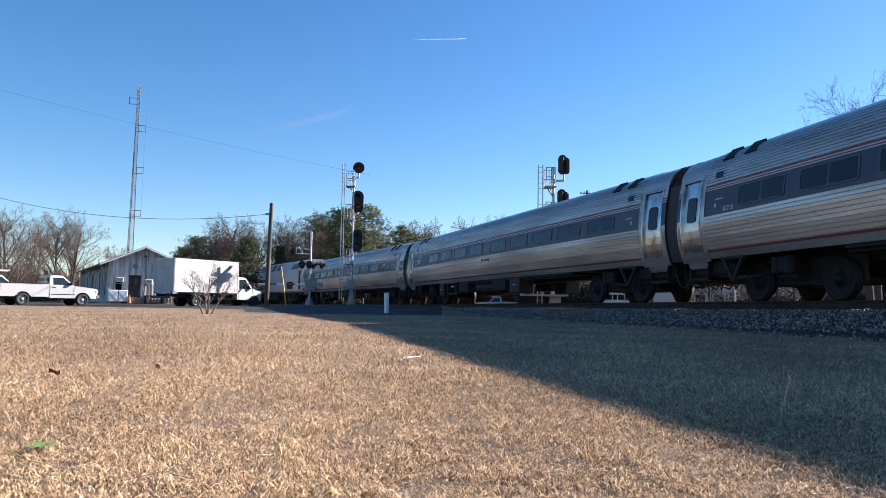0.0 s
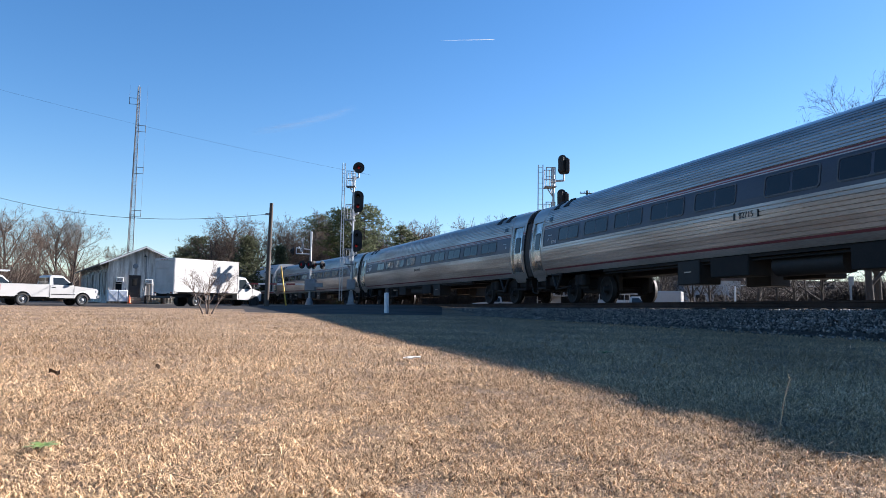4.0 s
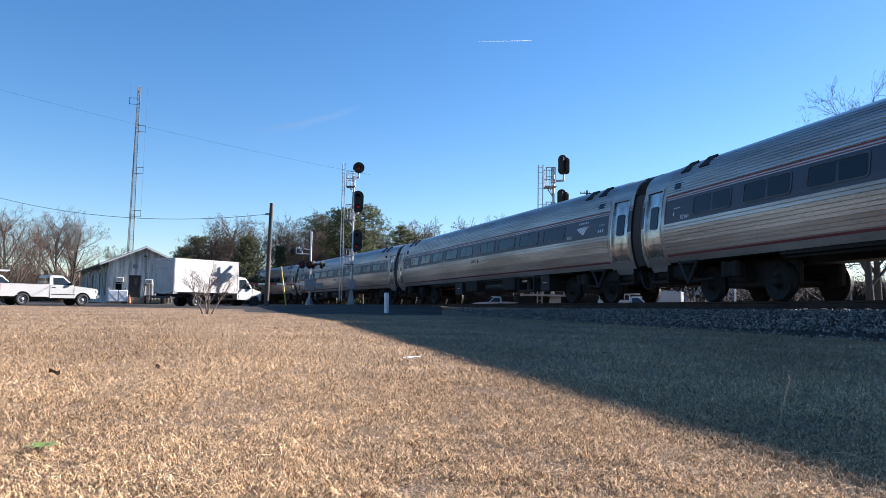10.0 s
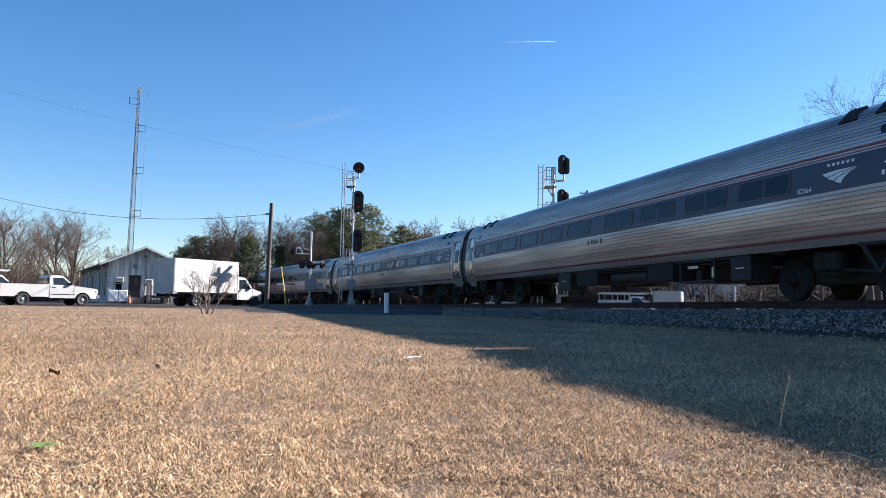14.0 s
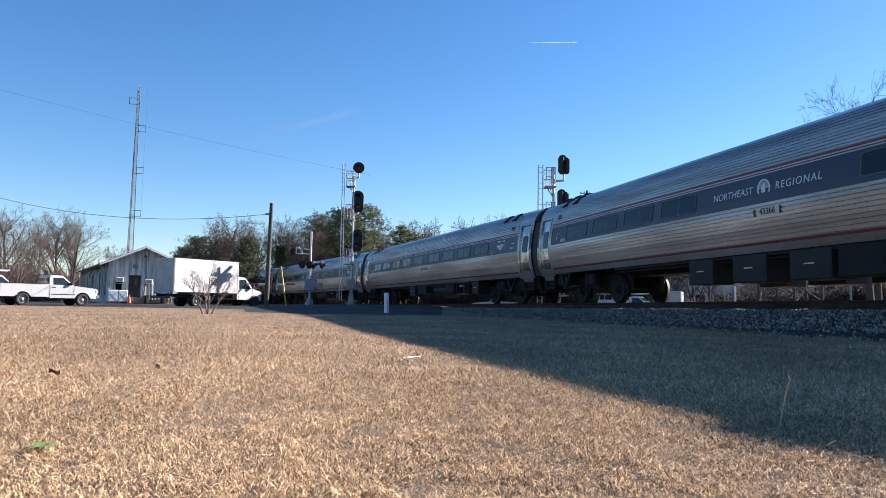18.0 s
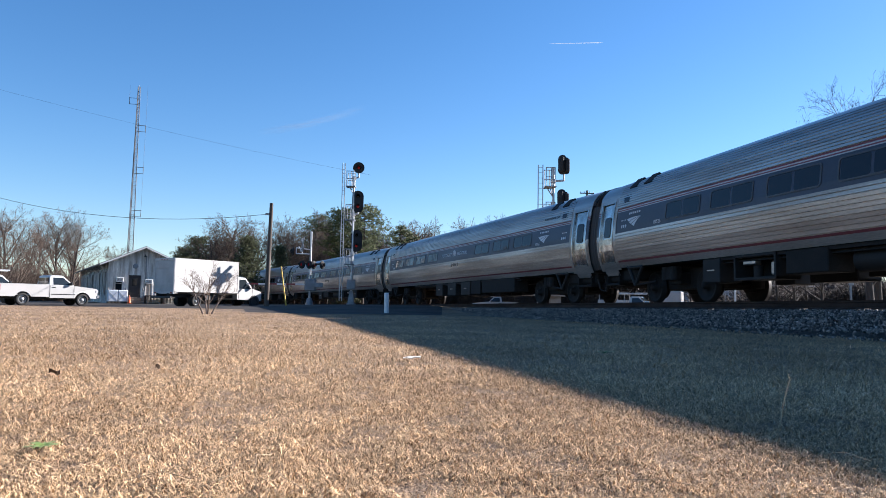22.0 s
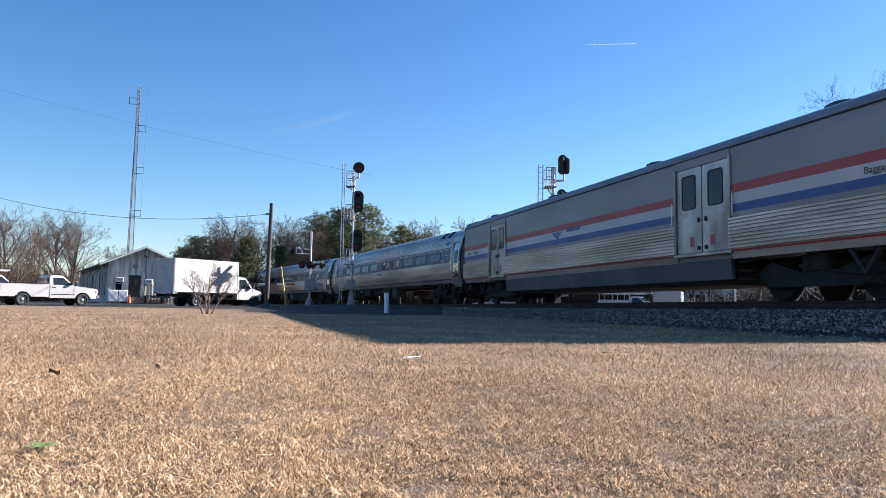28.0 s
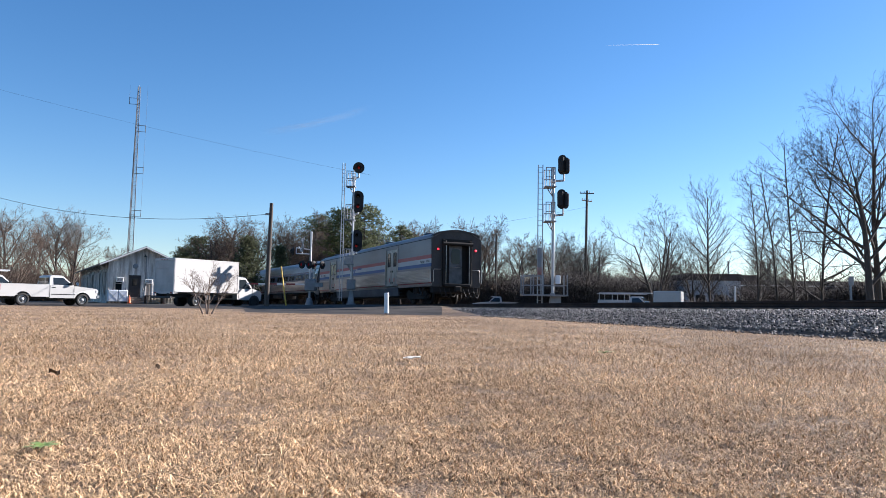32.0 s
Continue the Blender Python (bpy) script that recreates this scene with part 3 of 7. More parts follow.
def pickup(m, label, rack=False, colour=None):
    """Full-size single-cab pickup, nose to +x, about 5.5 m long."""
    colour = colour or WHITE
    car = thing("pickup_truck", label, "pickup truck", m)
    W = 0.96
    wheels = (-1.52, 1.83)
    # bed with real depth
    bed = Geo()
    for sy in (1, -1):
        bed.plate(arch_outline(-2.75, -0.10, 0.52, 1.22, (wheels[0],), 0.46), "y", sy * (W - 0.09), sy * W)
    bed.box(-2.75, -2.68, -W, W, 0.55, 1.20)
    bed.box(-0.16, -0.10, -W, W, 0.55, 1.22)
    bed.box(-2.7, -0.13, -W + 0.08, W - 0.08, 0.60, 0.66)
    part("bed", bed, colour, car, bevel=0.02)
    for sy in (1, -1):
        rl = Geo()
        rl.box(-2.75, -0.10, *sorted((sy * (W - 0.12), sy * (W + 0.01))), 1.22, 1.25, c=0.01)
        part("bed_rail", rl, colour, car)
    # front body and cab
    hood = [(2.72, 0.62), (2.75, 0.98), (2.62, 1.06), (1.35, 1.19), (-0.08, 1.22)]
    fb = Geo()
    o = arch_outline(-0.08, 2.72, 0.46, 1.2, (wheels[1],), 0.46, hood)
    fb.loft([[(x, y * (1.0 if x < 2.4 else 0.94), z) for x, z in o] for y in (-W, W)], True, True)
    part("front_body", fb, colour, car, bevel=0.03)
    cab = Geo()
    base = [(-0.09, 1.20), (1.34, 1.18), (0.74, 1.74), (0.58, 1.80), (0.10, 1.80), (-0.03, 1.74)]
    cab.loft([[(x, y * (1 - 0.16 * max(0, z - 1.2) / 0.6), z) for x, z in base] for y in (-W + 0.02, W - 0.02)], True, True)
    part("cab", cab, colour, car, bevel=0.03)
    for sy in (1, -1):
        w = Geo()
        sw = [(0.13, 1.24), (1.18, 1.24), (0.70, 1.66), (0.13, 1.66)]
        w.loft([[(x, sy * ((W - 0.02) * (1 - 0.16 * max(0, z - 1.2) / 0.6) + d), z) for x, z in sw] for d in (0.0, 0.012)], True, True)
        part("side_window", w, AUTOGLASS, car, "dark side window")
        s = Geo()
        for a, b in ((-0.07, -0.06), (1.30, 1.31)):
            s.box(a, b, *sorted((sy * (W - 0.01), sy * (W + 0.003))), 0.52, 1.2)
        part("door_gap", s, BLACKPLASTIC, car)
        h = Geo()
        h.box(0.04, 0.24, *sorted((sy * W, sy * (W + 0.03))), 1.07, 1.11, c=0.01)
        part("door_handle", h, BLACKPLASTIC, car, "black door handle")
        mi = Geo()
        mi.box(1.04, 1.16, *sorted((sy * (W - 0.02), sy * (W + 0.2))), 1.22, 1.40, c=0.03)
        part("wing_mirror", mi, BLACKPLASTIC, car, "black wing mirror")
        tl = Geo()
        tl.box(-2.77, -2.70, *sorted((sy * (W - 0.14), sy * (W + 0.006))), 0.85, 1.18, c=0.01)
        part("tail_light", tl, LAMP_RED, car, "red tail light")
        hl = Geo()
        hl.box(2.60, 2.76, *sorted((sy * (W - 0.4), sy * (W - 0.03))), 0.80, 0.96, c=0.02)
        part("headlight", hl, LAMP_CLEAR, car, "clear headlight")
        mo = Geo()
        mo.box(0.0, 1.36, *sorted((sy * W, sy * (W + 0.015))), 0.66, 0.70)
        part("side_moulding", mo, BLACKPLASTIC, car)
        for wx in wheels:
            road_wheel(car, wx, sy * (W - 0.13), 0.36, 0.24, sy)
            lin = Geo()
            lin.box(wx - 0.44, wx + 0.44, *sorted((sy * 0.3, sy * (W - 0.27))), 0.35, 0.85)
            part("wheel_well", lin, BLACKPLASTIC, car)
    ws = Geo()
    ws.loft([[(1.32 - 0.58 * k + 0.012, y * (1 - 0.16 * k), 1.23 + 0.50 * k + 0.01) for y in (-0.86, 0.86)] + [(1.32 - 0.58 * k - 0.01, y * (1 - 0.16 * k), 1.23 + 0.50 * k - 0.01) for y in (0.86, -0.86)] for k in (0, 1)], True, True)
    part("windscreen", ws, AUTOGLASS, car)
    rw = Geo()
    rw.box(-0.10, -0.06, -0.72, 0.72, 1.28, 1.66)
    part("rear_window", rw, AUTOGLASS, car)
    gr = Geo()
    gr.box(2.70, 2.765, -0.55, 0.55, 0.72, 0.95, c=0.02)
    part("grille", gr, BLACKPLASTIC, car)
    for a, b, mt in ((2.66, 2.86, RIM), (-2.92, -2.74, RIM)):
        bp = Geo()
        bp.box(a, b, -W + 0.02, W - 0.02, 0.46, 0.66, c=0.04)
        part("bumper", bp, mt, car, "bright steel bumper")
    ch = Geo()
    ch.box(-2.7, 2.5, -0.45, 0.45, 0.38, 0.56)
    part("chassis", ch, BLACKPLASTIC, car)
    if rack:
        ra = Geo()
        for x in (-2.6, -1.5, -0.5):
            for sy in (1, -1):
                ra.cyl((x, sy * 0.86, 1.22), (x, sy * 0.86, 2.0), 0.03, n=6)
            ra.cyl((x, -0.9, 2.0), (x, 0.9, 2.0), 0.03, n=6)
        for sy in (1, -1):
            ra.cyl((-2.8, sy * 0.86, 2.0), (1.0, sy * 0.86, 2.0), 0.03, n=6)
        part("ladder_rack", ra, WHITE, car, "white tubular ladder rack")
        la = Geo()
        for sy in (0.15, 0.55):
            la.box(-2.9, 1.5, sy - 0.03, sy + 0.03, 2.05, 2.13)
        for i in range(14):
            la.cyl((-2.8 + 0.32 * i, 0.15, 2.09), (-2.8 + 0.32 * i, 0.55, 2.09), 0.018, n=5)
        part("ladder", la, GALV, car, "aluminium ladder")
        tb = Geo()
        for sy in (1, -1):
            tb.box(-2.7, -0.5, *sorted((sy * 0.62, sy * 0.97)), 1.22, 1.50, c=0.02)
        part("tool_box", tb, WHITE, car)
    return car


def box_truck(m):
    t = thing("box_truck", "white box truck with grey roll-up rear door, parked", "truck", m)
    L0, L1, W, z0, z1 = -2.95, 2.15, 1.12, 0.98, 3.20
    b = Geo()
    b.box(L0 + 0.03, L1, -W, W, z0, z1, c=0.03)
    part("cargo_box", b, BOXWHITE, t, "plain white cargo box")
    tr = Geo()
    for sy in (1, -1):
        for zz in (z0, z1 - 0.07):
            tr.box(L0, L1 + 0.01, *sorted((sy * (W - 0.03), sy * (W + 0.014))), zz, zz + 0.07)
        for xx in (L0, L1 - 0.05):
            tr.box(xx, xx + 0.06, *sorted((sy * (W - 0.03), sy * (W + 0.014))), z0, z1)
    part("edge_trim", tr, BOXWHITE, t)
    fr = Geo()
    fr.box(L0 - 0.05, L0 + 0.04, -W, -W + 0.10, z0 - 0.05, z1, c=0.01)
    fr.box(L0 - 0.05, L0 + 0.04, W - 0.10, W, z0 - 0.05, z1, c=0.01)
    fr.box(L0 - 0.05, L0 + 0.04, -W + 0.1, W - 0.1, z1 - 0.16, z1, c=0.01)
    fr.box(L0 - 0.06, L0 + 0.04, -W, W, z0 - 0.14, z0, c=0.01)
    part("rear_frame", fr, BOXWHITE, t)
    for i in range(4):
        d = Geo()
        h = (z1 - 0.16 - z0) / 4
        d.box(L0 - 0.02, L0 + 0.03, -W + 0.1, W - 0.1, z0 + h * i + 0.006, z0 + h * (i + 1) - 0.006, c=0.008)
        part("roll_up_slat", d, ROLLUP, t, "grey roll-up door panel")
    for y in (-0.3, 0.0, 0.3):
        l = Geo()
        l.box(L0 - 0.065, L0 - 0.05, y - 0.05, y + 0.05, z1 - 0.10, z1 - 0.06)
        part("marker_light", l, LAMP_RED, t)
    hd = Geo()
    hd.box(L0 - 0.05, L0 - 0.02, -0.08, 0.08, z0 + 0.1, z0 + 0.22, c=0.01)
    part("door_latch", hd, GALV, t)
    bp = Geo()
    bp.box(L0 - 0.25, L0 - 0.05, -W + 0.05, W - 0.05, 0.55, 0.67, c=0.02)
    for y in (-0.6, 0.6):
        bp.box(L0 - 0.15, L0 + 0.1, y - 0.05, y + 0.05, 0.6, z0 - 0.1)
    part("rear_bumper", bp, BLACKPLASTIC, t)
    for y in (-0.9, 0.9):
        l = Geo()
        l.box(L0 - 0.09, L0 - 0.06, y - 0.08, y + 0.08, z0 - 0.12, z0 - 0.04)
        part("tail_light", l, LAMP_RED, t)
    ch = Geo()
    for y in (-0.43, 0.43):
        ch.box(L0, 3.6, y - 0.05, y + 0.05, 0.62, 0.86)
    ch.box(-0.4, 0.6, -0.95, -0.5, 0.45, 0.8, c=0.03)
    part("chassis", ch, BLACKPLASTIC, t)
    # van cab
    c = Geo()
    prof = [(2.22, 0.55), (4.35, 0.50), (4.42, 1.0), (4.30, 1.16), (3.62, 1.34), (3.05, 2.06), (2.85, 2.14), (2.22, 2.16)]
    c.loft([[(x, y * (1 - 0.14 * max(0, z - 1.2)), z) for x, z in prof] for y in (-0.98, -0.94, 0.94, 0.98)], True, True)
    part("cab", c, WHITE, t, bevel=0.05)
    for sy in (1, -1):
        w = Geo()
        w.loft([[(x, sy * (0.985 * (1 - 0.14 * max(0, z - 1.2)) + d), z) for x, z in ((2.48, 1.34), (3.45, 1.34), (3.0, 1.98), (2.48, 1.98))] for d in (-0.01, 0.01)], True, True)
        part("side_window", w, AUTOGLASS, t)
        g = Geo()
        for xx in (2.36, 3.56):
            g.box(xx, xx + 0.012, *sorted((sy * 0.97, sy * 0.986)), 0.6, 1.3)
        part("door_gap", g, BLACKPLASTIC, t)
        mi = Geo()
        mi.box(3.42, 3.54, *sorted((sy * 1.02, sy * 1.26)), 1.35, 1.68, c=0.03)
        part("wing_mirror", mi, BLACKPLASTIC, t)
        hl = Geo()
        hl.box(4.20, 4.40, *sorted((sy * 0.62, sy * 0.99)), 0.86, 1.05, c=0.03)
        part("headlight", hl, LAMP_CLEAR, t)
        a = Geo()
        a.plate([(3.75 + 0.47 * math.cos(q), 0.40 + 0.47 * math.sin(q)) for q in [math.pi * 2 * i / 20 for i in range(20)]], "y", sy * 0.96, sy * 0.992)
        part("wheel_arch", a, BLACKPLASTIC, t)
        for x, r, w_, y in ((3.75, 0.38, 0.22, 0.90), (-1.15, 0.38, 0.5, 0.80)):
            road_wheel(t, x, sy * y, r, w_, sy)
        f = Geo()
        f.box(-1.65, -0.65, *sorted((sy * 0.55, sy * 1.08)), 0.84, 0.88)
        part("mud_guard", f, BLACKPLASTIC, t)
    ws = Geo()
    ws.loft([[(x + d, y * k, z) for y in (-0.84, 0.84)] + [(x + d - 0.02, y * k, z - 0.01) for y in (0.84, -0.84)] for x, z, d, k in ((3.58, 1.38, 0.012, 1.0), (3.08, 2.02, 0.012, 0.9))], True, True)
    part("windscreen", ws, AUTOGLASS, t)
    fb = Geo()
    fb.box(4.30, 4.50, -0.95, 0.95, 0.42, 0.66, c=0.05)
    part("front_bumper", fb, BLACKPLASTIC, t)
    gr = Geo()
    gr.box(4.36, 4.43, -0.6, 0.6, 0.72, 1.0, c=0.02)
    part("grille", gr, BLACKPLASTIC, t)
    return t


def trailer(m):
    t = thing("cargo_trailer", "small white enclosed cargo trailer behind the tracks", "trailer", m)
    b = Geo()
    b.box(-0.8, 0.8, -0.8, 0.8, 0.45, 1.92, c=0.04)
    part("box", b, BOXWHITE, t)
    e = Geo()
    for xx in (-0.8, 0.75):
        e.box(xx, xx + 0.05, -0.82, -0.79, 0.45, 1.92)
    part("edge_trim", e, GALV, t)
    for sy in (1, -1):
        road_wheel(t, 0.0, sy * 0.92, 0.33, 0.2, sy)
    d = Geo()
    d.cyl((0.75, 0, 0.5), (1.7, 0, 0.5), 0.04, n=6)
    part("drawbar", d, BLACKPLASTIC, t)
    return t


def vehicles():
    pickup(pose(-22.6, 40.9, 0.0, 0, 0, 50) @ Matrix.Scale(0.95, 4), "white single-cab pickup truck parked on the road edge")
    pickup(pose(-27.6, 43.2, 0.0, 0, 0, 52), "white work pickup with a ladder rack, parked", rack=True)
    box_truck(pose(-16.7, 50.05, 0.0, 0, 0, 54.2))
    pickup(on(6.0, 76.0, 190), "white pickup truck parked beyond the tracks")
    pickup(on(15.9, 60.0, -28), "white work pickup with a ladder rack beyond the tracks", rack=True)
    trailer(on(14.05, 44.6, -25))


# ---- poles, signals, tower ----
POLEWOOD = mat("weathered pole timber", (0.105, 0.082, 0.066), 0.9, 0.0, 0.25, 2, 25, stretch=(4, 4, 0.3), second=(0.06, 0.047, 0.038), mix=0.5, bump=0.4)
YELLOW = mat("faded yellow plastic", (0.55, 0.36, 0.05), 0.6, 0.0, 0.15, 3, 30)
WHITEPOST = mat("white plastic post", (0.74, 0.74, 0.74), 0.5, 0.0, 0.06, 2, 30)
REDWHITE_R = mat("red gate tape", (0.26, 0.035, 0.035), 0.4, 0.0, 0.1, 4, 30)
REDFADED = mat("faded red sheet", (0.30, 0.10, 0.075), 0.7, 0.0, 0.25, 3, 30, second=(0.33, 0.24, 0.22), mix=0.4)
ORANGE = mat("orange cone plastic", (0.75, 0.13, 0.03), 0.5, 0.0, 0.1, 4, 30)
SIGNAL_RED = glow("lit red signal lens", (0.28, 0.012, 0.01), 0.1)
LENS_OFF = glass("dark signal lens", (0.02, 0.008, 0.008), 0.1)
TOWERSTEEL = mat("dark weathered tower steel", (0.11, 0.11, 0.115), 0.65, 0.3, 0.2, 3, 40)
WIRE = mat("dark cable", (0.03, 0.03, 0.03), 0.6, 0.0, 0.1, 5, 30)


def utility_pole(x, y, h, r, lean, label, arms=0, name="utility_pole"):
    z = ground_z(x, y) - 0.05
    t = thing(name, label, "utility pole", pose(x, y, z, 0, lean, 0))
    g = Geo()
    h -= z
    g.cyl((0, 0, 0), (0, 0, h), r, r * 0.72, n=12)
    part("pole", g, POLEWOOD, t)
    for k in range(arms):
        a = Geo()
        zz = h - 0.35 - 0.8 * k
        a.box(-0.75, 0.75, -0.05, 0.05, zz, zz + 0.10, pose(0, 0, 0, 0, 0, 35 * k), c=0.01)
        arm = part("crossarm", a, POLEWOOD, t)
        for xx in (-0.66, -0.3, 0.3, 0.66):
            i = Geo()
            q = pose(0, 0, 0, 0, 0, 35 * k) @ Vector((xx, 0, 0))
            i.cyl((q.x, q.y, zz + 0.10), (q.x, q.y, zz + 0.26), 0.045, 0.03, n=8)
            part("insulator", i, GALV_DULL, arm)
    if not arms:
        b = Geo()
        b.box(-0.34, -0.08, -0.06, 0.06, h - 0.75, h - 0.62, c=0.02)
        part("bracket", b, GALV_DULL, t)
    return t


def cable(points, r, label, sag=0.0):
    p0, p1 = Vector(points[0]), Vector(points[1])
    g = Geo()
    n = 14
    g.tube([p0.lerp(p1, i / n) - Vector((0, 0, sag * 4 * (i / n) * (1 - i / n))) for i in range(n + 1)], r, 5)
    return tagged(part("overhead_cable", g, WIRE), label, "cable")


def color_light(parent, lamps, x, z, face, lit, r=0.40, reach=0.37, y=0.0):
    m = pose(x, y, z, 0, 0, face)
    half = 0.0 if lamps == 1 else reach
    out = []
    for i in range(33):
        a = 2 * math.pi * i / 32
        if i == 32:
            break
        out.append((r * math.cos(a), math.sin(a) * r + (half if math.sin(a) >= 0 else -half)))
    g = Geo()
    g.plate(out, "y", -0.02, 0.02, m)
    g.box(-0.5 * r, 0.5 * r, 0.02, 0.26, -half - 0.4 * r, half + 0.4 * r, m, c=0.04)
    head = part("signal_head", g, BLACK, parent, "black oval signal target" if lamps > 1 else "black round signal target")
    zs = [0.0] if lamps == 1 else [half, -half]
    for k, zz in enumerate(zs):
        hood = Geo()
        n = 14
        rows = []
        for rr in (0.125, 0.115):
            rows.append([(rr * math.cos(math.pi * (-0.12 + 1.24 * i / n)), -0.02, zz + rr * math.sin(math.pi * (-0.12 + 1.24 * i / n))) for i in range(n + 1)])
            rows.append([(rr * math.cos(math.pi * (-0.12 + 1.24 * i / n)), -0.34, zz + 0.02 + rr * math.sin(math.pi * (-0.12 + 1.24 * i / n))) for i in range(n + 1)])
        hood.loft([rows[0], rows[1]], False, False, m)
        hood.loft([rows[2], rows[3]], False, False, m)
        part("hood", hood, BLACK, head)
        ln = Geo()
        ln.disc(m @ Vector((0, -0.022, zz)), m.to_3x3() @ Vector((0, -1, 0)), [(0, 0.085), (0.015, 0.08), (0.03, 0.05), (0.032, 0)], 18)
        part("lens", ln, SIGNAL_RED if k == lit else LENS_OFF, head, "lit red lens" if k == lit else "dark lens")
    return head


def signal_mast(m, label, heads, h, ladder_x, face, box=True, front=-1, apron=False, over=1.1, lw=0.15, twin=False):
    t = thing("railway_signal", label, "railway signal", m)
    g = Geo()
    g.cyl((0, 0, 0.0), (0, 0, h), 0.09, 0.075, n=14)
    g.cyl((0, 0, h), (0, 0, h + 0.06), 0.10, 0.02, n=14)
    part("mast", g, GALV, t, "galvanised steel mast")
    b = Geo()
    b.loft([[(x * k, y * k, z) for x, y in ((-0.3, -0.3), (0.3, -0.3), (0.3, 0.3), (-0.3, 0.3))] for z, k in ((0, 1), (0.06, 1), (0.1, 0.75), (0.75, 0.42), (0.95, 0.38))], True, True)
    part("base", b, GALV_DULL, t)
    if box:
        c = Geo()
        c.box(-0.28, 0.3, -0.42, -0.10, 1.05, 1.75, c=0.02)
        part("junction_box", c, GALV_DULL, t)
    # ladder
    for dx in (-lw, lw):
        l = Geo()
        l.box(ladder_x + dx - 0.025, ladder_x + dx + 0.025, -0.03, 0.03, 0.25, h + over)
        part("ladder_rail", l, GALV, t)
    r = Geo()
    n = int((h + over - 0.3) / 0.30)
    for i in range(n):
        r.cyl((ladder_x - lw, 0, 0.5 + 0.30 * i), (ladder_x + lw, 0, 0.5 + 0.30 * i), 0.013, n=5)
    tagged(part("rungs", r, GALV, t), kind="stuff")
    for k, (lamps, z, dx, lit, plat) in enumerate(heads):
        if twin:
            # two targets back to back at an angle, one for each way along the line
            color_light(t, lamps, dx - 0.12, z + 0.02, 158, lit, 0.24, 0.32, -0.04)
            color_light(t, lamps, dx + 0.09, z - 0.06, 200, lit, 0.19, 0.29, -0.12)
        else:
            color_light(t, lamps, dx, z, face, lit)
        a = Geo()
        lo = z - (0.62 if lamps == 1 else 0.80)
        a.cyl((0, 0, lo - 0.12), (dx, 0.12, lo - 0.05), 0.06, n=8)
        a.cyl((dx, 0.12, lo - 0.08), (dx, 0.12, z), 0.05, n=8)
        a.box(-0.14, 0.14, -0.14, 0.14, lo - 0.22, lo - 0.02, c=0.02)
        part("head_bracket", a, GALV, t)
        if plat is None:
            continue
        p = Geo()
        x0, x1 = sorted((ladder_x * 0.98 + (0.2 if ladder_x < 0 else -0.2), 0.12 if ladder_x < 0 else -0.12))
        p.box(x0, x1, -0.42, 0.42, plat, plat + 0.05)
        part("platform", p, GALV_DULL, t, "steel service platform")
        for s in (0.4, -0.4):
            br = Geo()
            br.cyl((x0 + 0.25, s, plat), (0, 0, plat - 0.55), 0.03, n=6)
            part("platform_brace", br, GALV_DULL, t)
            for xx in (x0 + 0.05, x0 + 0.55, -0.16 if ladder_x < 0 else 0.16):
                po = Geo()
                po.cyl((xx, s, plat), (xx, s, plat + 1.1), 0.024, n=6)
                part("handrail_post", po, GALV_DULL, t)
            for zz in (0.55, 1.08):
                ra = Geo()
                ra.cyl((x0 + 0.05, s, plat + zz), (x0 + 0.55, s, plat + zz), 0.022, n=6)
                part("handrail", ra, GALV_DULL, t)
    if apron:
        # raised steel walkway round the foot, with rails and cabinets
        w = Geo()
        w.box(-1.75, 0.77, -0.6, 0.6, 0.77, 0.85)
        part("walkway", w, GALV_DULL, t, "steel walkway round the mast's foot")
        for xx in (-1.7, -1.15, -0.6, 0.72):
            for yy in (-0.55, 0.55):
                q = Geo()
                q.box(xx - 0.03, xx + 0.03, yy - 0.03, yy + 0.03, 0.77, 1.95)
                part("walkway_post", q, GALV_DULL, t)
        for zz in (1.35, 1.87):
            for yy in (-0.55, 0.55):
                q = Geo()
                q.box(-1.7, 0.72 if zz < 1.5 else -0.6, yy - 0.02, yy + 0.02, zz - 0.02, zz + 0.02)
                part("walkway_rail", q, GALV_DULL, t)
        cb = Geo()
        cb.box(0.14, 0.40, -0.22, 0.22, 1.45, 1.92, c=0.02)
        part("relay_box", cb, WHITEPOST, t)
        cb = Geo()
        cb.box(-0.88, -0.64, -0.1, -0.06, 1.95, 2.35)
        part("guard_foot", cb, REDFADED, t, "faded red lower ladder guard plate")
        cb = Geo()
        cb.box(-0.88, -0.64, -0.1, -0.06, 2.352, 3.45)
        part("ladder_guard", cb, GALV_DULL, t, "grey ladder guard plate")
        cb = Geo()
        cb.box(0.05, 0.42, -0.2, 0.2, -0.9, 0.77)
        part("footing", cb, GALV_DULL, t)
    return t


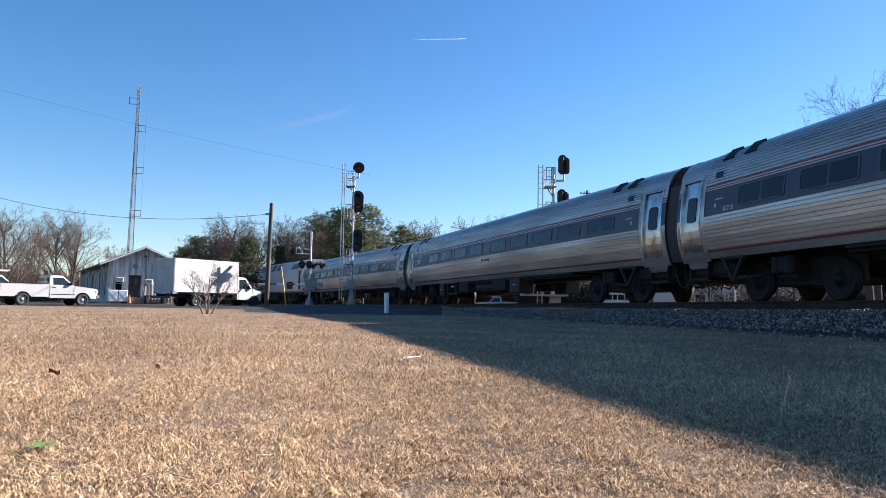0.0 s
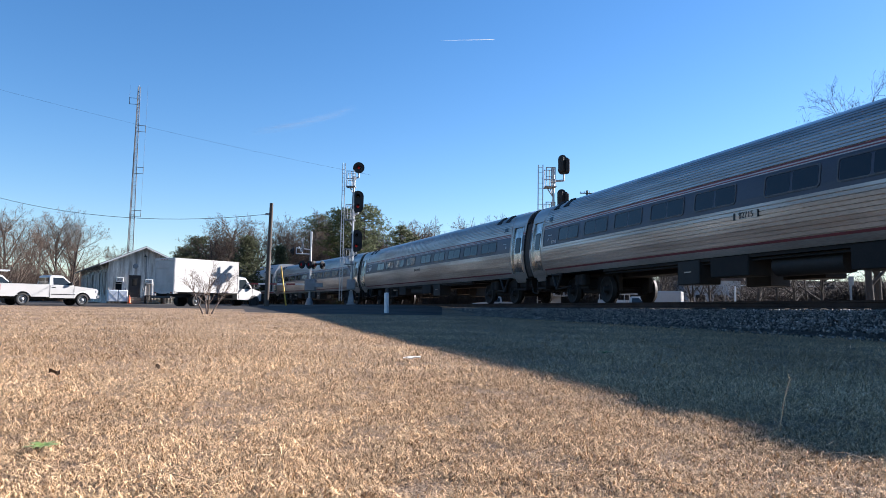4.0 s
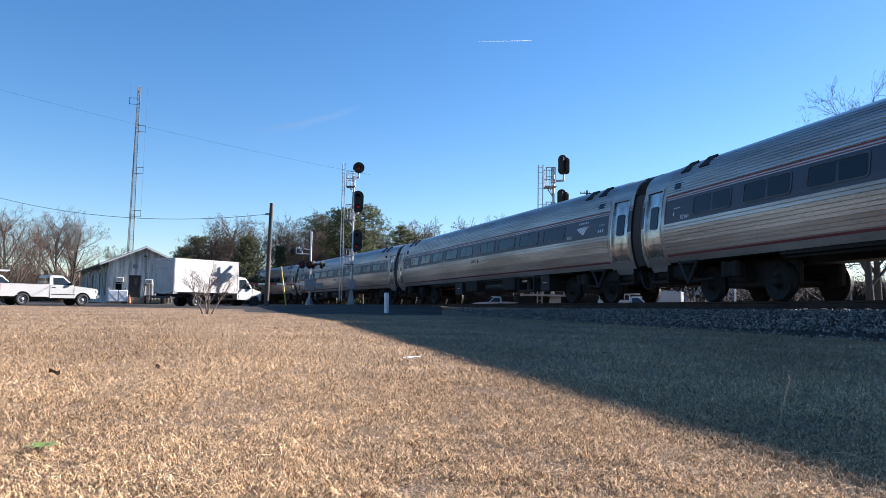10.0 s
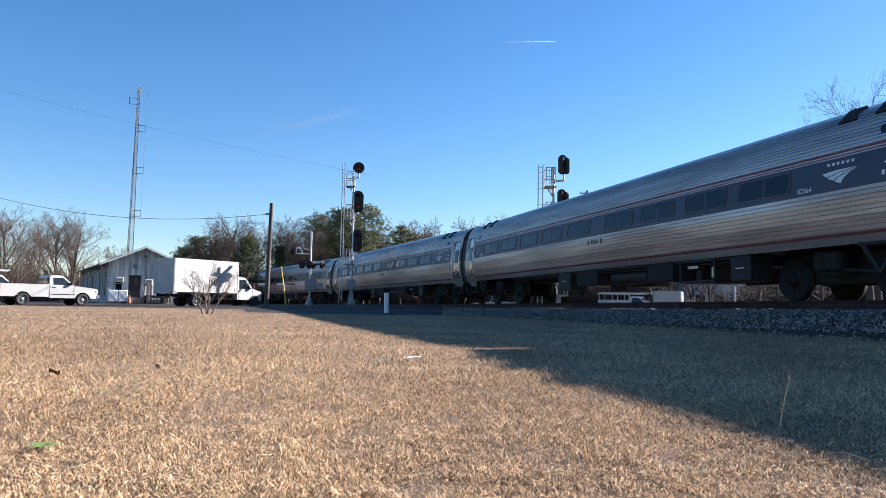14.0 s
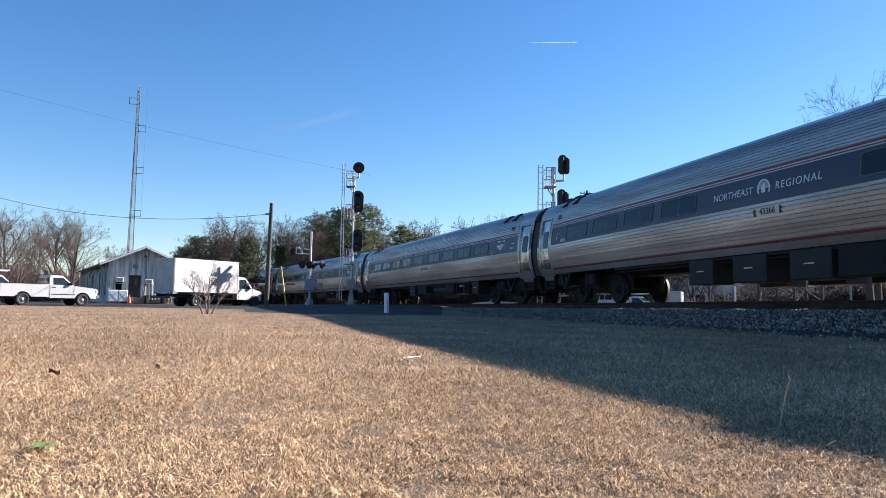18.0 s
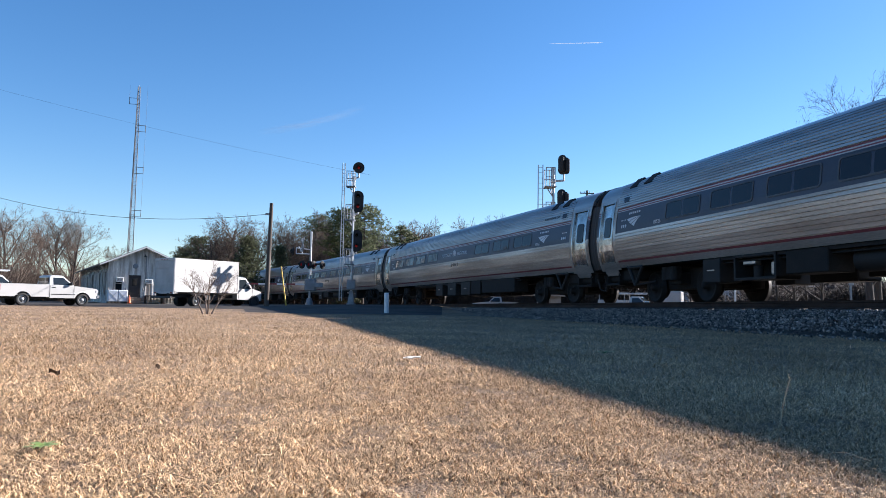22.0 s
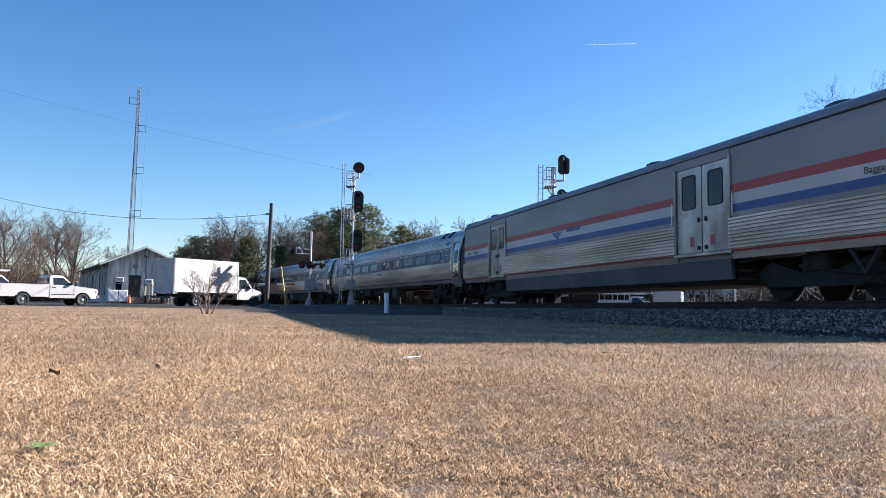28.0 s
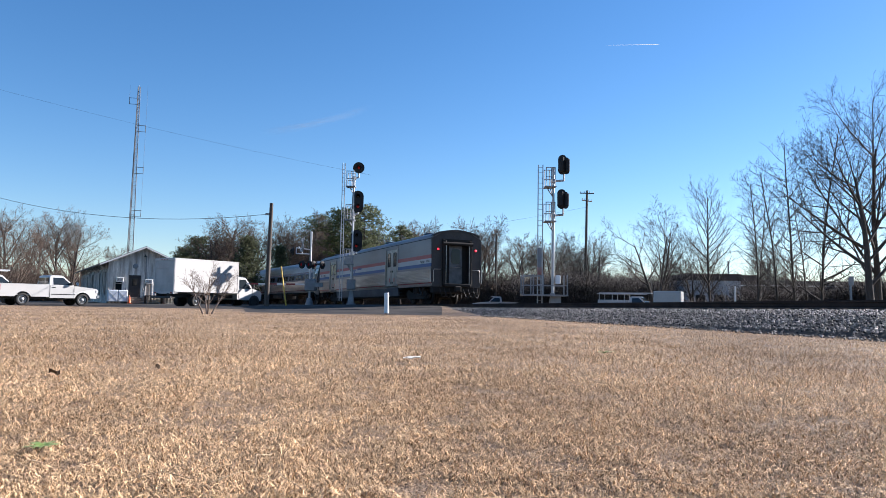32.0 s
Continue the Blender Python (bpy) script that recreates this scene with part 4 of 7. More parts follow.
def crossing_signal(m):
    t = thing("crossing_signal", "railway crossing gate with crossbuck and twin flashing lamps", "crossing signal", m)
    g = Geo()
    g.cyl((0, 0, 0), (0, 0, 5.0), 0.07, n=12)
    part("mast", g, GALV, t)
    b = Geo()
    b.cyl((0, 0, 0), (0, 0, 0.45), 0.28, 0.16, n=10)
    part("base", b, GALV_DULL, t)
    for a in (45, -45):
        c = Geo()
        c.box(-0.52, 0.52, -0.02, 0.02, -0.10, 0.10, pose(-0.55, -0.10, 4.15, 0, 0, -66) @ pose(0, 0, 0, 0, a, 0))
        part("crossbuck_blade", c, GALV_DULL, t, "white crossbuck blade seen nearly edge-on")
    s = Geo()
    s.box(-0.3, 0.3, -0.02, 0.02, -0.14, 0.14, pose(-0.62, -0.1, 3.72, 0, 0, -62))
    part("track_sign", s, GALV_DULL, t)
    ar = Geo()
    for z in (3.45, 3.75):
        ar.cyl((0, 0, z), (-0.95, -0.25, z + (0.1 if z > 3.6 else 0)), 0.035, n=8)
    ar.cyl((-0.95, -0.25, 3.45), (-0.95, -0.25, 3.85), 0.035, n=8)
    ar.cyl((-0.5, -0.1, 3.45), (-0.8, -0.2, 3.95), 0.03, n=8)
    part("lamp_arm", ar, WHITEPOST, t)
    ar = Geo()
    ar.cyl((-0.85, 0.0, 2.78), (0.9, 0.1, 2.78), 0.05, n=8)
    part("lamp_crossarm", ar, BLACK, t)
    for x, y, z, f in ((-1.15, -0.25, 3.62, -62), (-0.55, -0.1, 2.72, -30), (-0.05, -0.12, 2.72, -30), (0.2, 0.12, 2.72, 60), (0.78, 0.1, 2.72, 60)):
        m2 = pose(x, y, z, 0, 0, f)
        l = Geo()
        l.disc(m2 @ Vector((0, 0, 0)), m2.to_3x3() @ Vector((0, -1, 0)), [(0, 0.28), (0.02, 0.28), (0.02, 0.17), (0.16, 0.15), (0.16, 0.13), (0.03, 0.13), (0.03, 0.0)], 20)
        lamp = part("flasher", l, BLACK, t, "black round flasher target")
        k = Geo()
        k.disc(m2 @ Vector((0, -0.035, 0)), m2.to_3x3() @ Vector((0, -1, 0)), [(0, 0.12), (0.03, 0.06), (0.032, 0)], 16)
        part("lens", k, LAMP_RED, lamp)
    mb = Geo()
    mb.box(-0.32, 0.42, -0.32, 0.24, 0.95, 1.75, c=0.05)
    part("gate_mechanism", mb, GALV_DULL, t)
    cw = Geo()
    cw.box(0.2, 0.95, -0.38, -0.3, 1.2, 1.5, c=0.02)
    part("counterweight", cw, GALV_DULL, t)
    n = 9
    for i in range(n):
        a0, a1 = -0.3 - 0.62 * i, -0.3 - 0.62 * (i + 1) + 0.004
        gt = Geo()
        gt.box(a1, a0, -0.40, -0.36, 1.32 - 0.004 * i, 1.42 - 0.004 * i)
        part("gate_stripe", gt, WHITEPOST if i % 2 == 0 else REDWHITE_R, t, "white reflective stripe" if i % 2 == 0 else "red reflective stripe")
    return t


def radio_tower(x, y, h):
    t = thing("radio_tower", "slender galvanised lattice radio mast with whip antennas", "tower", pose(x, y, 0, 0, 0.35, 12))
    w0, w1 = 0.44, 0.15
    def leg(k, z):
        w = w0 + (w1 - w0) * z / h
        a = 2 * math.pi * k / 3
        return Vector((w * math.cos(a), w * math.sin(a), z))
    for k in range(3):
        g = Geo()
        g.cyl(leg(k, 0), leg(k, h), 0.055, 0.04, n=6)
        part("leg", g, TOWERSTEEL, t)
    br = Geo()
    n = 52
    for i in range(n):
        z0, z1 = h * i / n, h * (i + 1) / n
        for k in range(3):
            br.cyl(leg(k, z0), leg((k + 1) % 3, z1), 0.018, n=4, caps=False)
            br.cyl(leg(k, z1), leg((k + 1) % 3, z1), 0.018, n=4, caps=False)
    tagged(part("bracing", br, TOWERSTEEL, t), kind="stuff")
    for z, d, top in ((24.6, -1, 1.6), (21.3, 1, 8.0), (16.2, 1, 7.0), (11.0, 1, 7.5)):
        a = Geo()
        a.cyl((0, 0, z), (d * 1.0, 0, z), 0.03, n=6)
        a.cyl((0, 0, z - 0.75), (d * 1.0, 0, z - 0.75), 0.03, n=6)
        a.cyl((d * 1.0, 0, z - 0.8), (d * 1.0, 0, z + 0.1), 0.035, n=6)
        arm = part("antenna_bracket", a, TOWERSTEEL, t)
        w = Geo()
        w.cyl((d * 1.0, 0, z), (d * 1.0, 0, z + min(top, 5)), 0.014, 0.008, n=6)
        part("whip_antenna", w, TOWERSTEEL, arm)
    w = Geo()
    w.cyl((0, 0, h), (0, 0, h + 0.3), 0.03, 0.012, n=6)
    part("whip_antenna", w, GALV_DULL, t)


def fixtures():
    utility_pole(-10.73, 44.0, 6.5, 0.15, 0.9, "weathered wooden utility pole beside the road")
    yg = Geo()
    yg.cyl((0, 0, 0), (-0.42, 0.1, 2.5), 0.05, 0.04, n=8)
    guy = thing("guy_guard", "leaning faded yellow guy-wire guard", "guy guard", pose(-9.85, 45.5, ground_z(-9.85, 45.5)))
    part("sleeve", yg, YELLOW, guy)
    po = Geo()
    po.cyl((0, 0, -0.1), (0, 0, 0.84), 0.10, n=16)
    po.cyl((0, 0, 0.84), (0, 0, 0.88), 0.105, 0.09, n=16)
    mp = thing("marker_post", "plain white round marker post in the grass", "post", pose(-2.35, 30.6, ground_z(-2.35, 30.6), 0, -1, 0))
    part("tube", po, WHITEPOST, mp)
    # signals and the crossing
    z = ground_z(-6.33, 50.0)
    signal_mast(pose(-6.33, 50.0, z, 0, 0, 0), "three-headed railway signal on a ladder mast showing red", [(1, 9.95 - z, 0.30, 0, 8.55 - z), (2, 7.55 - z, 0.30, 1, 6.2 - z), (2, 4.78 - z, 0.27, 1, 3.1 - z)], 9.0 - z, -0.74, 8, lw=0.085, over=1.25)
    signal_mast(pose(6.14, 40.0, 0.25, 0, 0, 0), "two-headed railway signal seen from behind, beyond the track", [(2, 8.15, 0.62, -1, 6.85), (2, 6.2, 0.58, -1, 4.9)], 7.95, -0.72, 132, box=False, apron=True, over=0.2, lw=0.13, twin=True)
    crossing_signal(pose(-9.66, 52.4, ground_z(-9.66, 52.4), 0, 0, 0) @ Matrix.Scale(1.07, 4))
    radio_tower(-37.2, 85.0, 26.0)
    utility_pole(14.87, 75.0, 12.7, 0.16, 0.9, "tall wooden utility pole with crossarms", 2)
    utility_pole(15.3, 70.0, 5.4, 0.13, 0, "short wooden pole by the brush", 0, "wooden_pole")
    utility_pole(5.95, 80.0, 8.4, 0.14, 0, "plain wooden pole in front of the woods", 0, "wooden_pole")
    sp = thing("sign_post", "grey post with a small sign plate seen from behind", "sign post", on(21.6, 38.0))
    g = Geo()
    g.box(-0.045, 0.045, -0.04, 0.04, 0, 2.65)
    part("post", g, GALV_DULL, sp)
    g = Geo()
    g.box(-0.14, 0.14, -0.06, -0.04, 2.25, 2.72, c=0.01)
    part("sign_plate", g, GALV_DULL, sp)
    wp = thing("marker_post", "slim white marker post by the brush", "post", on(22.4, 55.0))
    g = Geo()
    g.cyl((0, 0, 0), (0, 0, 2.65), 0.07, n=8)
    part("tube", g, WHITEPOST, wp)
    cable(((-10.95, 44.0, 5.8), (-31.4, 50.0, 7.42)), 0.015, "thin black overhead cable", 0.8)
    cable(((-38.2, 60.0, 18.1), (-6.4, 62.0, 11.6)), 0.006, "thin dark overhead wire crossing the sky", 0.3)
    cable(((14.9, 75.0, 10.9), (-20.0, 110.0, 9.0)), 0.008, "thin dark overhead wire from the tall pole", 0.5)


# ---- buildings ----
BOARD = mat("peeling white painted boards", (0.70, 0.655, 0.59), 0.75, 0.0, 0.3, 1.6, 18, stretch=(2.2, 2.2, 0.22), second=(0.22, 0.18, 0.145), mix=0.42, rnd=0.25)
FASCIA = mat("white fascia paint", (0.72, 0.71, 0.69), 0.6, 0.0, 0.08, 1, 20)
ROOFMETAL = mat("dark standing-seam roof", (0.075, 0.07, 0.066), 0.6, 0.2, 0.25, 0.6, 20)
DARKDOOR = mat("dark brown door paint", (0.035, 0.026, 0.022), 0.6, 0.0, 0.2, 2, 20)
STEPWOOD = mat("weathered step boards", (0.30, 0.24, 0.19), 0.85, 0.0, 0.2, 3, 20, rnd=0.15)
TARP = mat("white plastic tank wrap", (0.68, 0.70, 0.74), 0.4, 0.0, 0.1, 2, 20)
WINGLASS = glass("dark window glass", (0.012, 0.012, 0.013), 0.06, 0.25)
PALEWALL = mat("pale grey-white block wall", (0.40, 0.40, 0.41), 0.8, 0.0, 0.1, 0.5, 10, second=(0.30, 0.30, 0.31), mix=0.5)
BRICKFAR = mat("dark brown-red brick, far", (0.10, 0.062, 0.052), 0.85, 0.0, 0.2, 0.5, 12, second=(0.07, 0.048, 0.042), mix=0.5)


def depot():
    """Old freight depot. Its own space: the gable front in the plane y = 0, the length along +y, x along the front."""
    Wd, Ln, eave, apex = 6.3, 30.0, 3.9, 5.33
    t = thing("depot_building", "old white board-and-batten depot with a dark gabled roof", "building", pose(-31.45, 67.6, 0.05, 0, 0, 31))
    g = Geo()
    o = [(0, 0), (Wd, 0), (Wd, eave), (Wd / 2, apex), (0, eave)]
    # front wall pieces round the door and the window
    door, win = (1.86, 2.81, 0.55, 2.62), (0.66, 1.22, 1.15, 2.3)
    def top(x):
        return eave + (apex - eave) * (1 - abs(x - Wd / 2) / (Wd / 2))
    cuts = [0, win[0], win[1], door[0], door[1], Wd / 2, Wd]
    for a, b in zip(cuts, cuts[1:]):
        hole = win if (a, b) == win[:2] else door if a >= door[0] and b <= door[1] else None
        spans = [(0.0, None)] if hole is None else [(0.0, hole[2]), (hole[3], None)]
        for z0, z1 in spans:
            poly = [(a, z0), (b, z0), (b, top(b) if z1 is None else z1), (a, top(a) if z1 is None else z1)]
            g.plate(poly, "y", 0.0, 0.15)
    part("front_wall", g, BOARD, t, "gable wall of vertical white boards")
    side = Geo()
    wins = [(1.6, 2.6), (4.0, 5.0), (6.4, 7.6), (13.5, 15.0), (20.0, 21.6)]
    prev = 0.15
    for a, b in wins:
        side.box(0, 0.15, prev, a, 0, eave)
        side.box(0, 0.15, a, b, 0, 0.75)
        side.box(0, 0.15, a, b, 3.0, eave)
        prev = b
    side.box(0, 0.15, prev, Ln, 0, eave)
    part("side_wall", side, BOARD, t, "long side wall of white boards")
    for a, b in wins:
        w = Geo()
        w.box(0.06, 0.09, a, b, 0.75, 3.0)
        pane = part("side_window", w, WINGLASS, t, "tall dark window")
        f = Geo()
        for q in ((a - 0.08, a), (b, b + 0.08)):
            f.box(-0.03, 0.1, q[0], q[1], 0.70, 3.08)
        f.box(-0.03, 0.1, a - 0.08, b + 0.08, 3.0, 3.08)
        f.box(-0.05, 0.1, a - 0.08, b + 0.08, 0.68, 0.75)
        part("window_frame", f, BOARD, pane)
    bk = Geo()
    bk.plate(o, "y", Ln - 0.15, Ln)
    bk.box(Wd - 0.15, Wd, 0.15, Ln - 0.15, 0, eave)
    part("back_walls", bk, BOARD, t)
    fl = Geo()
    fl.box(0.15, Wd - 0.15, 0.15, Ln - 0.15, 0.4, 0.5)
    part("floor", fl, STEPWOOD, t)
    # roof with overhang, fascia and seams
    ov, th = 0.82, 0.12
    sl = (apex - eave) / (Wd / 2)
    for s in (1, -1):
        r = Geo()
        xe = -ov if s > 0 else Wd + ov
        ze = eave - ov * sl
        c = Wd / 2
        r.loft([[(xe, y, ze), (c, y, apex), (c, y, apex + th), (xe, y, ze + th)] for y in (-0.6, Ln + 0.6)], True, True)
        rf = part("roof_slope", r, ROOFMETAL, t, "dark metal roof slope")
        f = Geo()
        f.loft([[(xe, y, ze - 0.03), (c, y, apex - 0.03), (c, y, apex + th - 0.01), (xe, y, ze + th - 0.01)] for y in (-0.66, -0.6)], True, True)
        part("fascia", f, FASCIA, t, "white gable fascia")
        for i in range(24):
            se = Geo()
            y = -0.5 + i * (Ln + 1.0) / 23
            se.loft([[(xe, yy, ze + th), (c, yy, apex + th), (c, yy, apex + th + 0.035), (xe, yy, ze + th + 0.035)] for yy in (y - 0.015, y + 0.015)], True, True)
            part("roof_seam", se, ROOFMETAL, rf)
    # battens on the front and the near side
    x = 0.05
    while x < Wd:
        if not (door[0] - 0.1 < x < door[1] + 0.1 or win[0] - 0.1 < x < win[1] + 0.1):
            b = Geo()
            b.box(x - 0.022, x + 0.022, -0.022, 0.0, 0.1, top(x) - 0.1)
            part("batten", b, BOARD, t)
        x += 0.30
    y = 0.2
    while y < Ln:
        if not any(a - 0.12 < y < b + 0.12 for a, b in wins):
            b = Geo()
            b.box(-0.022, 0.0, y - 0.022, y + 0.022, 0.1, eave - 0.05)
            part("batten", b, BOARD, t)
        y += 0.45
    # eave brackets
    for k in range(6):
        b = Geo()
        b.cyl((0, 1.0 + k * 3.6, eave - 0.8), (-ov + 0.1, 1.0 + k * 3.6, eave - ov * sl + 0.02), 0.05, n=6)
        part("eave_bracket", b, BOARD, t)
    # door, window, air conditioners, lamp
    d = Geo()
    d.box(door[0] + 0.06, door[1] - 0.06, 0.05, 0.10, door[2], door[3] - 0.06, c=0.01)
    dr = part("door", d, DARKDOOR, t, "dark brown panel door")
    d = Geo()
    d.box(door[0] + 0.25, door[1] - 0.25, 0.035, 0.05, 1.65, 2.35)
    part("door_pane", d, WINGLASS, dr)
    f = Geo()
    f.box(door[0] - 0.06, door[0] + 0.06, -0.03, 0.12, door[2], door[3] + 0.06)
    f.box(door[1] - 0.06, door[1] + 0.06, -0.03, 0.12, door[2], door[3] + 0.06)
    f.box(door[0] - 0.06, door[1] + 0.06, -0.03, 0.12, door[3] - 0.06, door[3] + 0.06)
    part("door_frame", f, DARKDOOR, t)
    wg = Geo()
    wg.box(win[0], win[1], 0.06, 0.09, win[2], win[3])
    w = part("front_window", wg, WINGLASS, t, "dark sash window")
    f = Geo()
    for a, b, c_, e in ((win[0] - 0.07, win[0], win[2] - 0.07, win[3] + 0.07), (win[1], win[1] + 0.07, win[2] - 0.07, win[3] + 0.07), (win[0], win[1], win[3], win[3] + 0.07), (win[0], win[1], win[2] - 0.07, win[2]), (win[0], win[1], 1.85, 1.89)):
        f.box(a, b, -0.03, 0.1, c_, e)
    part("window_frame", f, BOARD, w)
    for x0, z0 in ((0.68, 2.0), (3.25, 1.9)):
        a = Geo()
        a.box(x0, x0 + 0.62, -0.42, 0.02, z0, z0 + 0.42, c=0.02)
        ac = part("air_conditioner", a, FASCIA, t, "white window air conditioner")
        a = Geo()
        for i in range(6):
            a.box(x0 + 0.06, x0 + 0.56, -0.43, -0.42, z0 + 0.06 + 0.055 * i, z0 + 0.085 + 0.055 * i)
        part("grille", a, ROOFMETAL, ac)
    em = Geo()
    em.disc((2.35, -0.02, 3.55), (0, -1, 0), [(0, 0.26), (0.04, 0.26), (0.06, 0.2)], 6)
    part("wall_plaque", em, GALV_DULL, t)
    lm = Geo()
    lm.cyl((Wd / 2, 0, 4.72), (Wd / 2, -0.22, 4.66), 0.04, n=6)
    lm.disc((Wd / 2, -0.25, 4.62), (0, -0.4, -1), [(0, 0.05), (0.12, 0.12), (0.13, 0)], 12)
    part("gable_lamp", lm, ROOFMETAL, t)
    cd = Geo()
    cd.cyl((3.3, -0.05, 0.4), (3.3, -0.05, 4.6), 0.035, n=6)
    part("conduit", cd, GALV_DULL, t)
    # entrance steps, a thing of its own
    st = thing("entrance_steps", "weathered wooden steps with pipe rails at the depot door", "steps", t.matrix_world @ pose(2.33, 0, 0))
    for i in range(3):
        s = Geo()
        s.box(-0.75, 0.75, -1.05 + 0.3 * i, -0.72 + 0.3 * i, 0.14 + 0.17 * i, 0.19 + 0.17 * i, c=0.008)
        part("tread", s, STEPWOOD, st)
        s = Geo()
        s.box(-0.73, 0.73, -0.99 + 0.3 * i, -0.97 + 0.3 * i, 0.17 * i, 0.14 + 0.17 * i)
        part("riser", s, STEPWOOD, st)
    for sx in (-0.75, 0.75):
        r = Geo()
        r.tube([(sx, -1.1, 0), (sx, -1.1, 0.95), (sx, -0.1, 1.5), (sx, -0.05, 0.5)], 0.025, 6)
        part("hand_rail", r, GALV_DULL, st)
    # loading dock beside it
    dk = thing("loading_dock", "low dark timber loading dock", "dock", t.matrix_world @ pose(4.6, -1.0, 0))
    for i in range(5):
        p = Geo()
        p.box(-1.4, 1.9, -0.9 + 0.36 * i, -0.56 + 0.36 * i, 0.72, 0.78)
        part("plank", p, POLEWOOD, dk)
    for xx in (-1.3, 0.2, 1.8):
        for yy in (-0.8, 0.7):
            p = Geo()
            p.box(xx - 0.08, xx + 0.08, yy - 0.08, yy + 0.08, 0, 0.72)
            part("post", p, POLEWOOD, dk)
    for k in range(2):
        tk = thing("storage_tote", "white wrapped storage tote with strap marks", "tote", t.matrix_world @ pose(0.30 + 0.86 * k, -1.3, 0), group="totes by the depot")
        b = Geo()
        b.box(-0.41, 0.41, -0.45, 0.45, 0.14, 1.22, c=0.06)
        part("tank", b, TARP, tk)
        for a in (-1, 1):
            c = Geo()
            c.cyl((-0.37, -0.46, 0.25 if a > 0 else 1.05), (0.37, -0.46, 1.05 if a > 0 else 0.25), 0.015, n=4)
            part("strap", c, GALV_DULL, tk)
        b = Geo()
        for i in range(3):
            b.box(-0.42 + 0.33 * i, -0.24 + 0.33 * i, -0.45, 0.45, 0, 0.14)
        part("pallet", b, POLEWOOD, tk)
    cn = thing("traffic_cone", "orange traffic cone by the steps", "cone", t.matrix_world @ pose(1.72, -1.75, 0))
    c = Geo()
    c.cyl((0, 0, 0.03), (0, 0, 0.75), 0.15, 0.03, n=14)
    part("cone", c, ORANGE, cn)
    c = Geo()
    c.box(-0.2, 0.2, -0.2, 0.2, 0, 0.035, c=0.01)
    part("foot", c, ORANGE, cn)


def far_buildings():
    a = thing("far_building", "pale grey-white commercial building beyond the trees", "building", pose(30.0, 82.0, -0.6, 0, 0, -6))
    g = Geo()
    g.box(-3.0, 3.0, -3, 6, 0, 4.2)
    part("wall", g, PALEWALL, a)
    g = Geo()
    g.box(-3.1, 3.1, -3.1, 6.1, 4.2, 4.95)
    part("parapet", g, BRICKFAR, a, "dark parapet")
    for x in (-1.8, 0.2):
        g = Geo()
        g.box(x, x + 1.0, -3.06, -3.0, 0.8, 2.6)
        part("window", g, WINGLASS, a)
    b = thing("low_brick_building", "long low dark brick building with white trim", "building", pose(46.0, 91.0, -0.6, 0, 0, -4))
    g = Geo()
    g.box(-13.5, 16, -2, 10, 0, 4.2)
    part("wall", g, BRICKFAR, b)
    g = Geo()
    g.box(-13.6, 16.1, -2.1, 10.1, 4.0, 4.16)
    part("trim_band", g, FASCIA, b, "white band under the roof edge")
    g = Geo()
    g.box(-13.7, -6.5, -2.2, 10.2, 4.2, 5.35)
    part("parapet", g, BRICKFAR, b)
    g = Geo()
    g.box(-6.5, 16.2, -2.2, 10.2, 4.2, 4.75)
    part("parapet", g, ROOFMETAL, b)
    for i in range(8):
        g = Geo()
        g.box(-12.5 + 3.4 * i, -10.8 + 3.4 * i, -2.06, -2.0, 1.0, 2.6)
        part("window", g, WINGLASS, b)
    g = Geo()
    g.cyl((-9.5, 0, 5.3), (-9.5, 0, 7.2), 0.12, n=8)
    part("vent_pipe", g, GALV_DULL, b)
    c = thing("far_shed", "low dark-roofed shed among the brush", "shed", pose(21.5, 112.0, -0.6, 0, 0, 8))
    g = Geo()
    g.box(-6, 6, 0, 6, 0, 4.2)
    part("wall", g, BRICKFAR, c)
    g = Geo()
    g.plate([(-6.6, 4.1), (6.6, 4.1), (0, 6.8)], "y", -0.5, 6.5)
    part("roof", g, ROOFMETAL, c)


# ---- the train ----
# A car's own space: +x the way it travels, +y its left side, z = 0 the rail's top.
CAR = 26.01
HALF = 12.80


def side_y(z):
    """Half width of the coach's barrel-shaped body at height z."""
    pts = [(1.10, 1.42), (1.3, 1.50), (1.6, 1.565), (1.95, 1.60), (2.3, 1.58), (2.7, 1.53), (2.92, 1.49), (3.15, 1.45), (3.4, 1.385), (3.62, 1.25), (3.80, 1.02), (3.93, 0.66), (3.985, 0.3), (4.0, 0.0)]
    for (z0, y0), (z1, y1) in zip(pts, pts[1:]):
        if z <= z1:
            return y0 + (y1 - y0) * (z - z0) / (z1 - z0)
    return 0.0


def skin(z0, z1, x0, x1, out=0.0, n=2, flutes=0, depth=0.014, side=1, thick=0.02):
    """A strip of the body's side from z0 to z1: with flutes it is corrugated lengthwise."""
    prof = []
    if flutes:
        for i in range(flutes):
            a, b = z0 + (z1 - z0) * i / flutes, z0 + (z1 - z0) * (i + 1) / flutes
            for f, d in ((0.0, 0.0), (0.2, 0.0), (0.22, depth), (0.97, depth), (1.0, 0.0)):
                z = a + (b - a) * f
                prof.append((side_y(z) + out + d, z))
    else:
        prof = [(side_y(z0 + (z1 - z0) * i / n) + out, z0 + (z1 - z0) * i / n) for i in range(n + 1)]
    prof += [(prof[-1][0] - thick, prof[-1][1]), (prof[0][0] - thick, prof[0][1])]
    g = Geo()
    g.loft([[(x, side * y, z) for y, z in prof] for x in (x0, x1)], True, True)
    return g


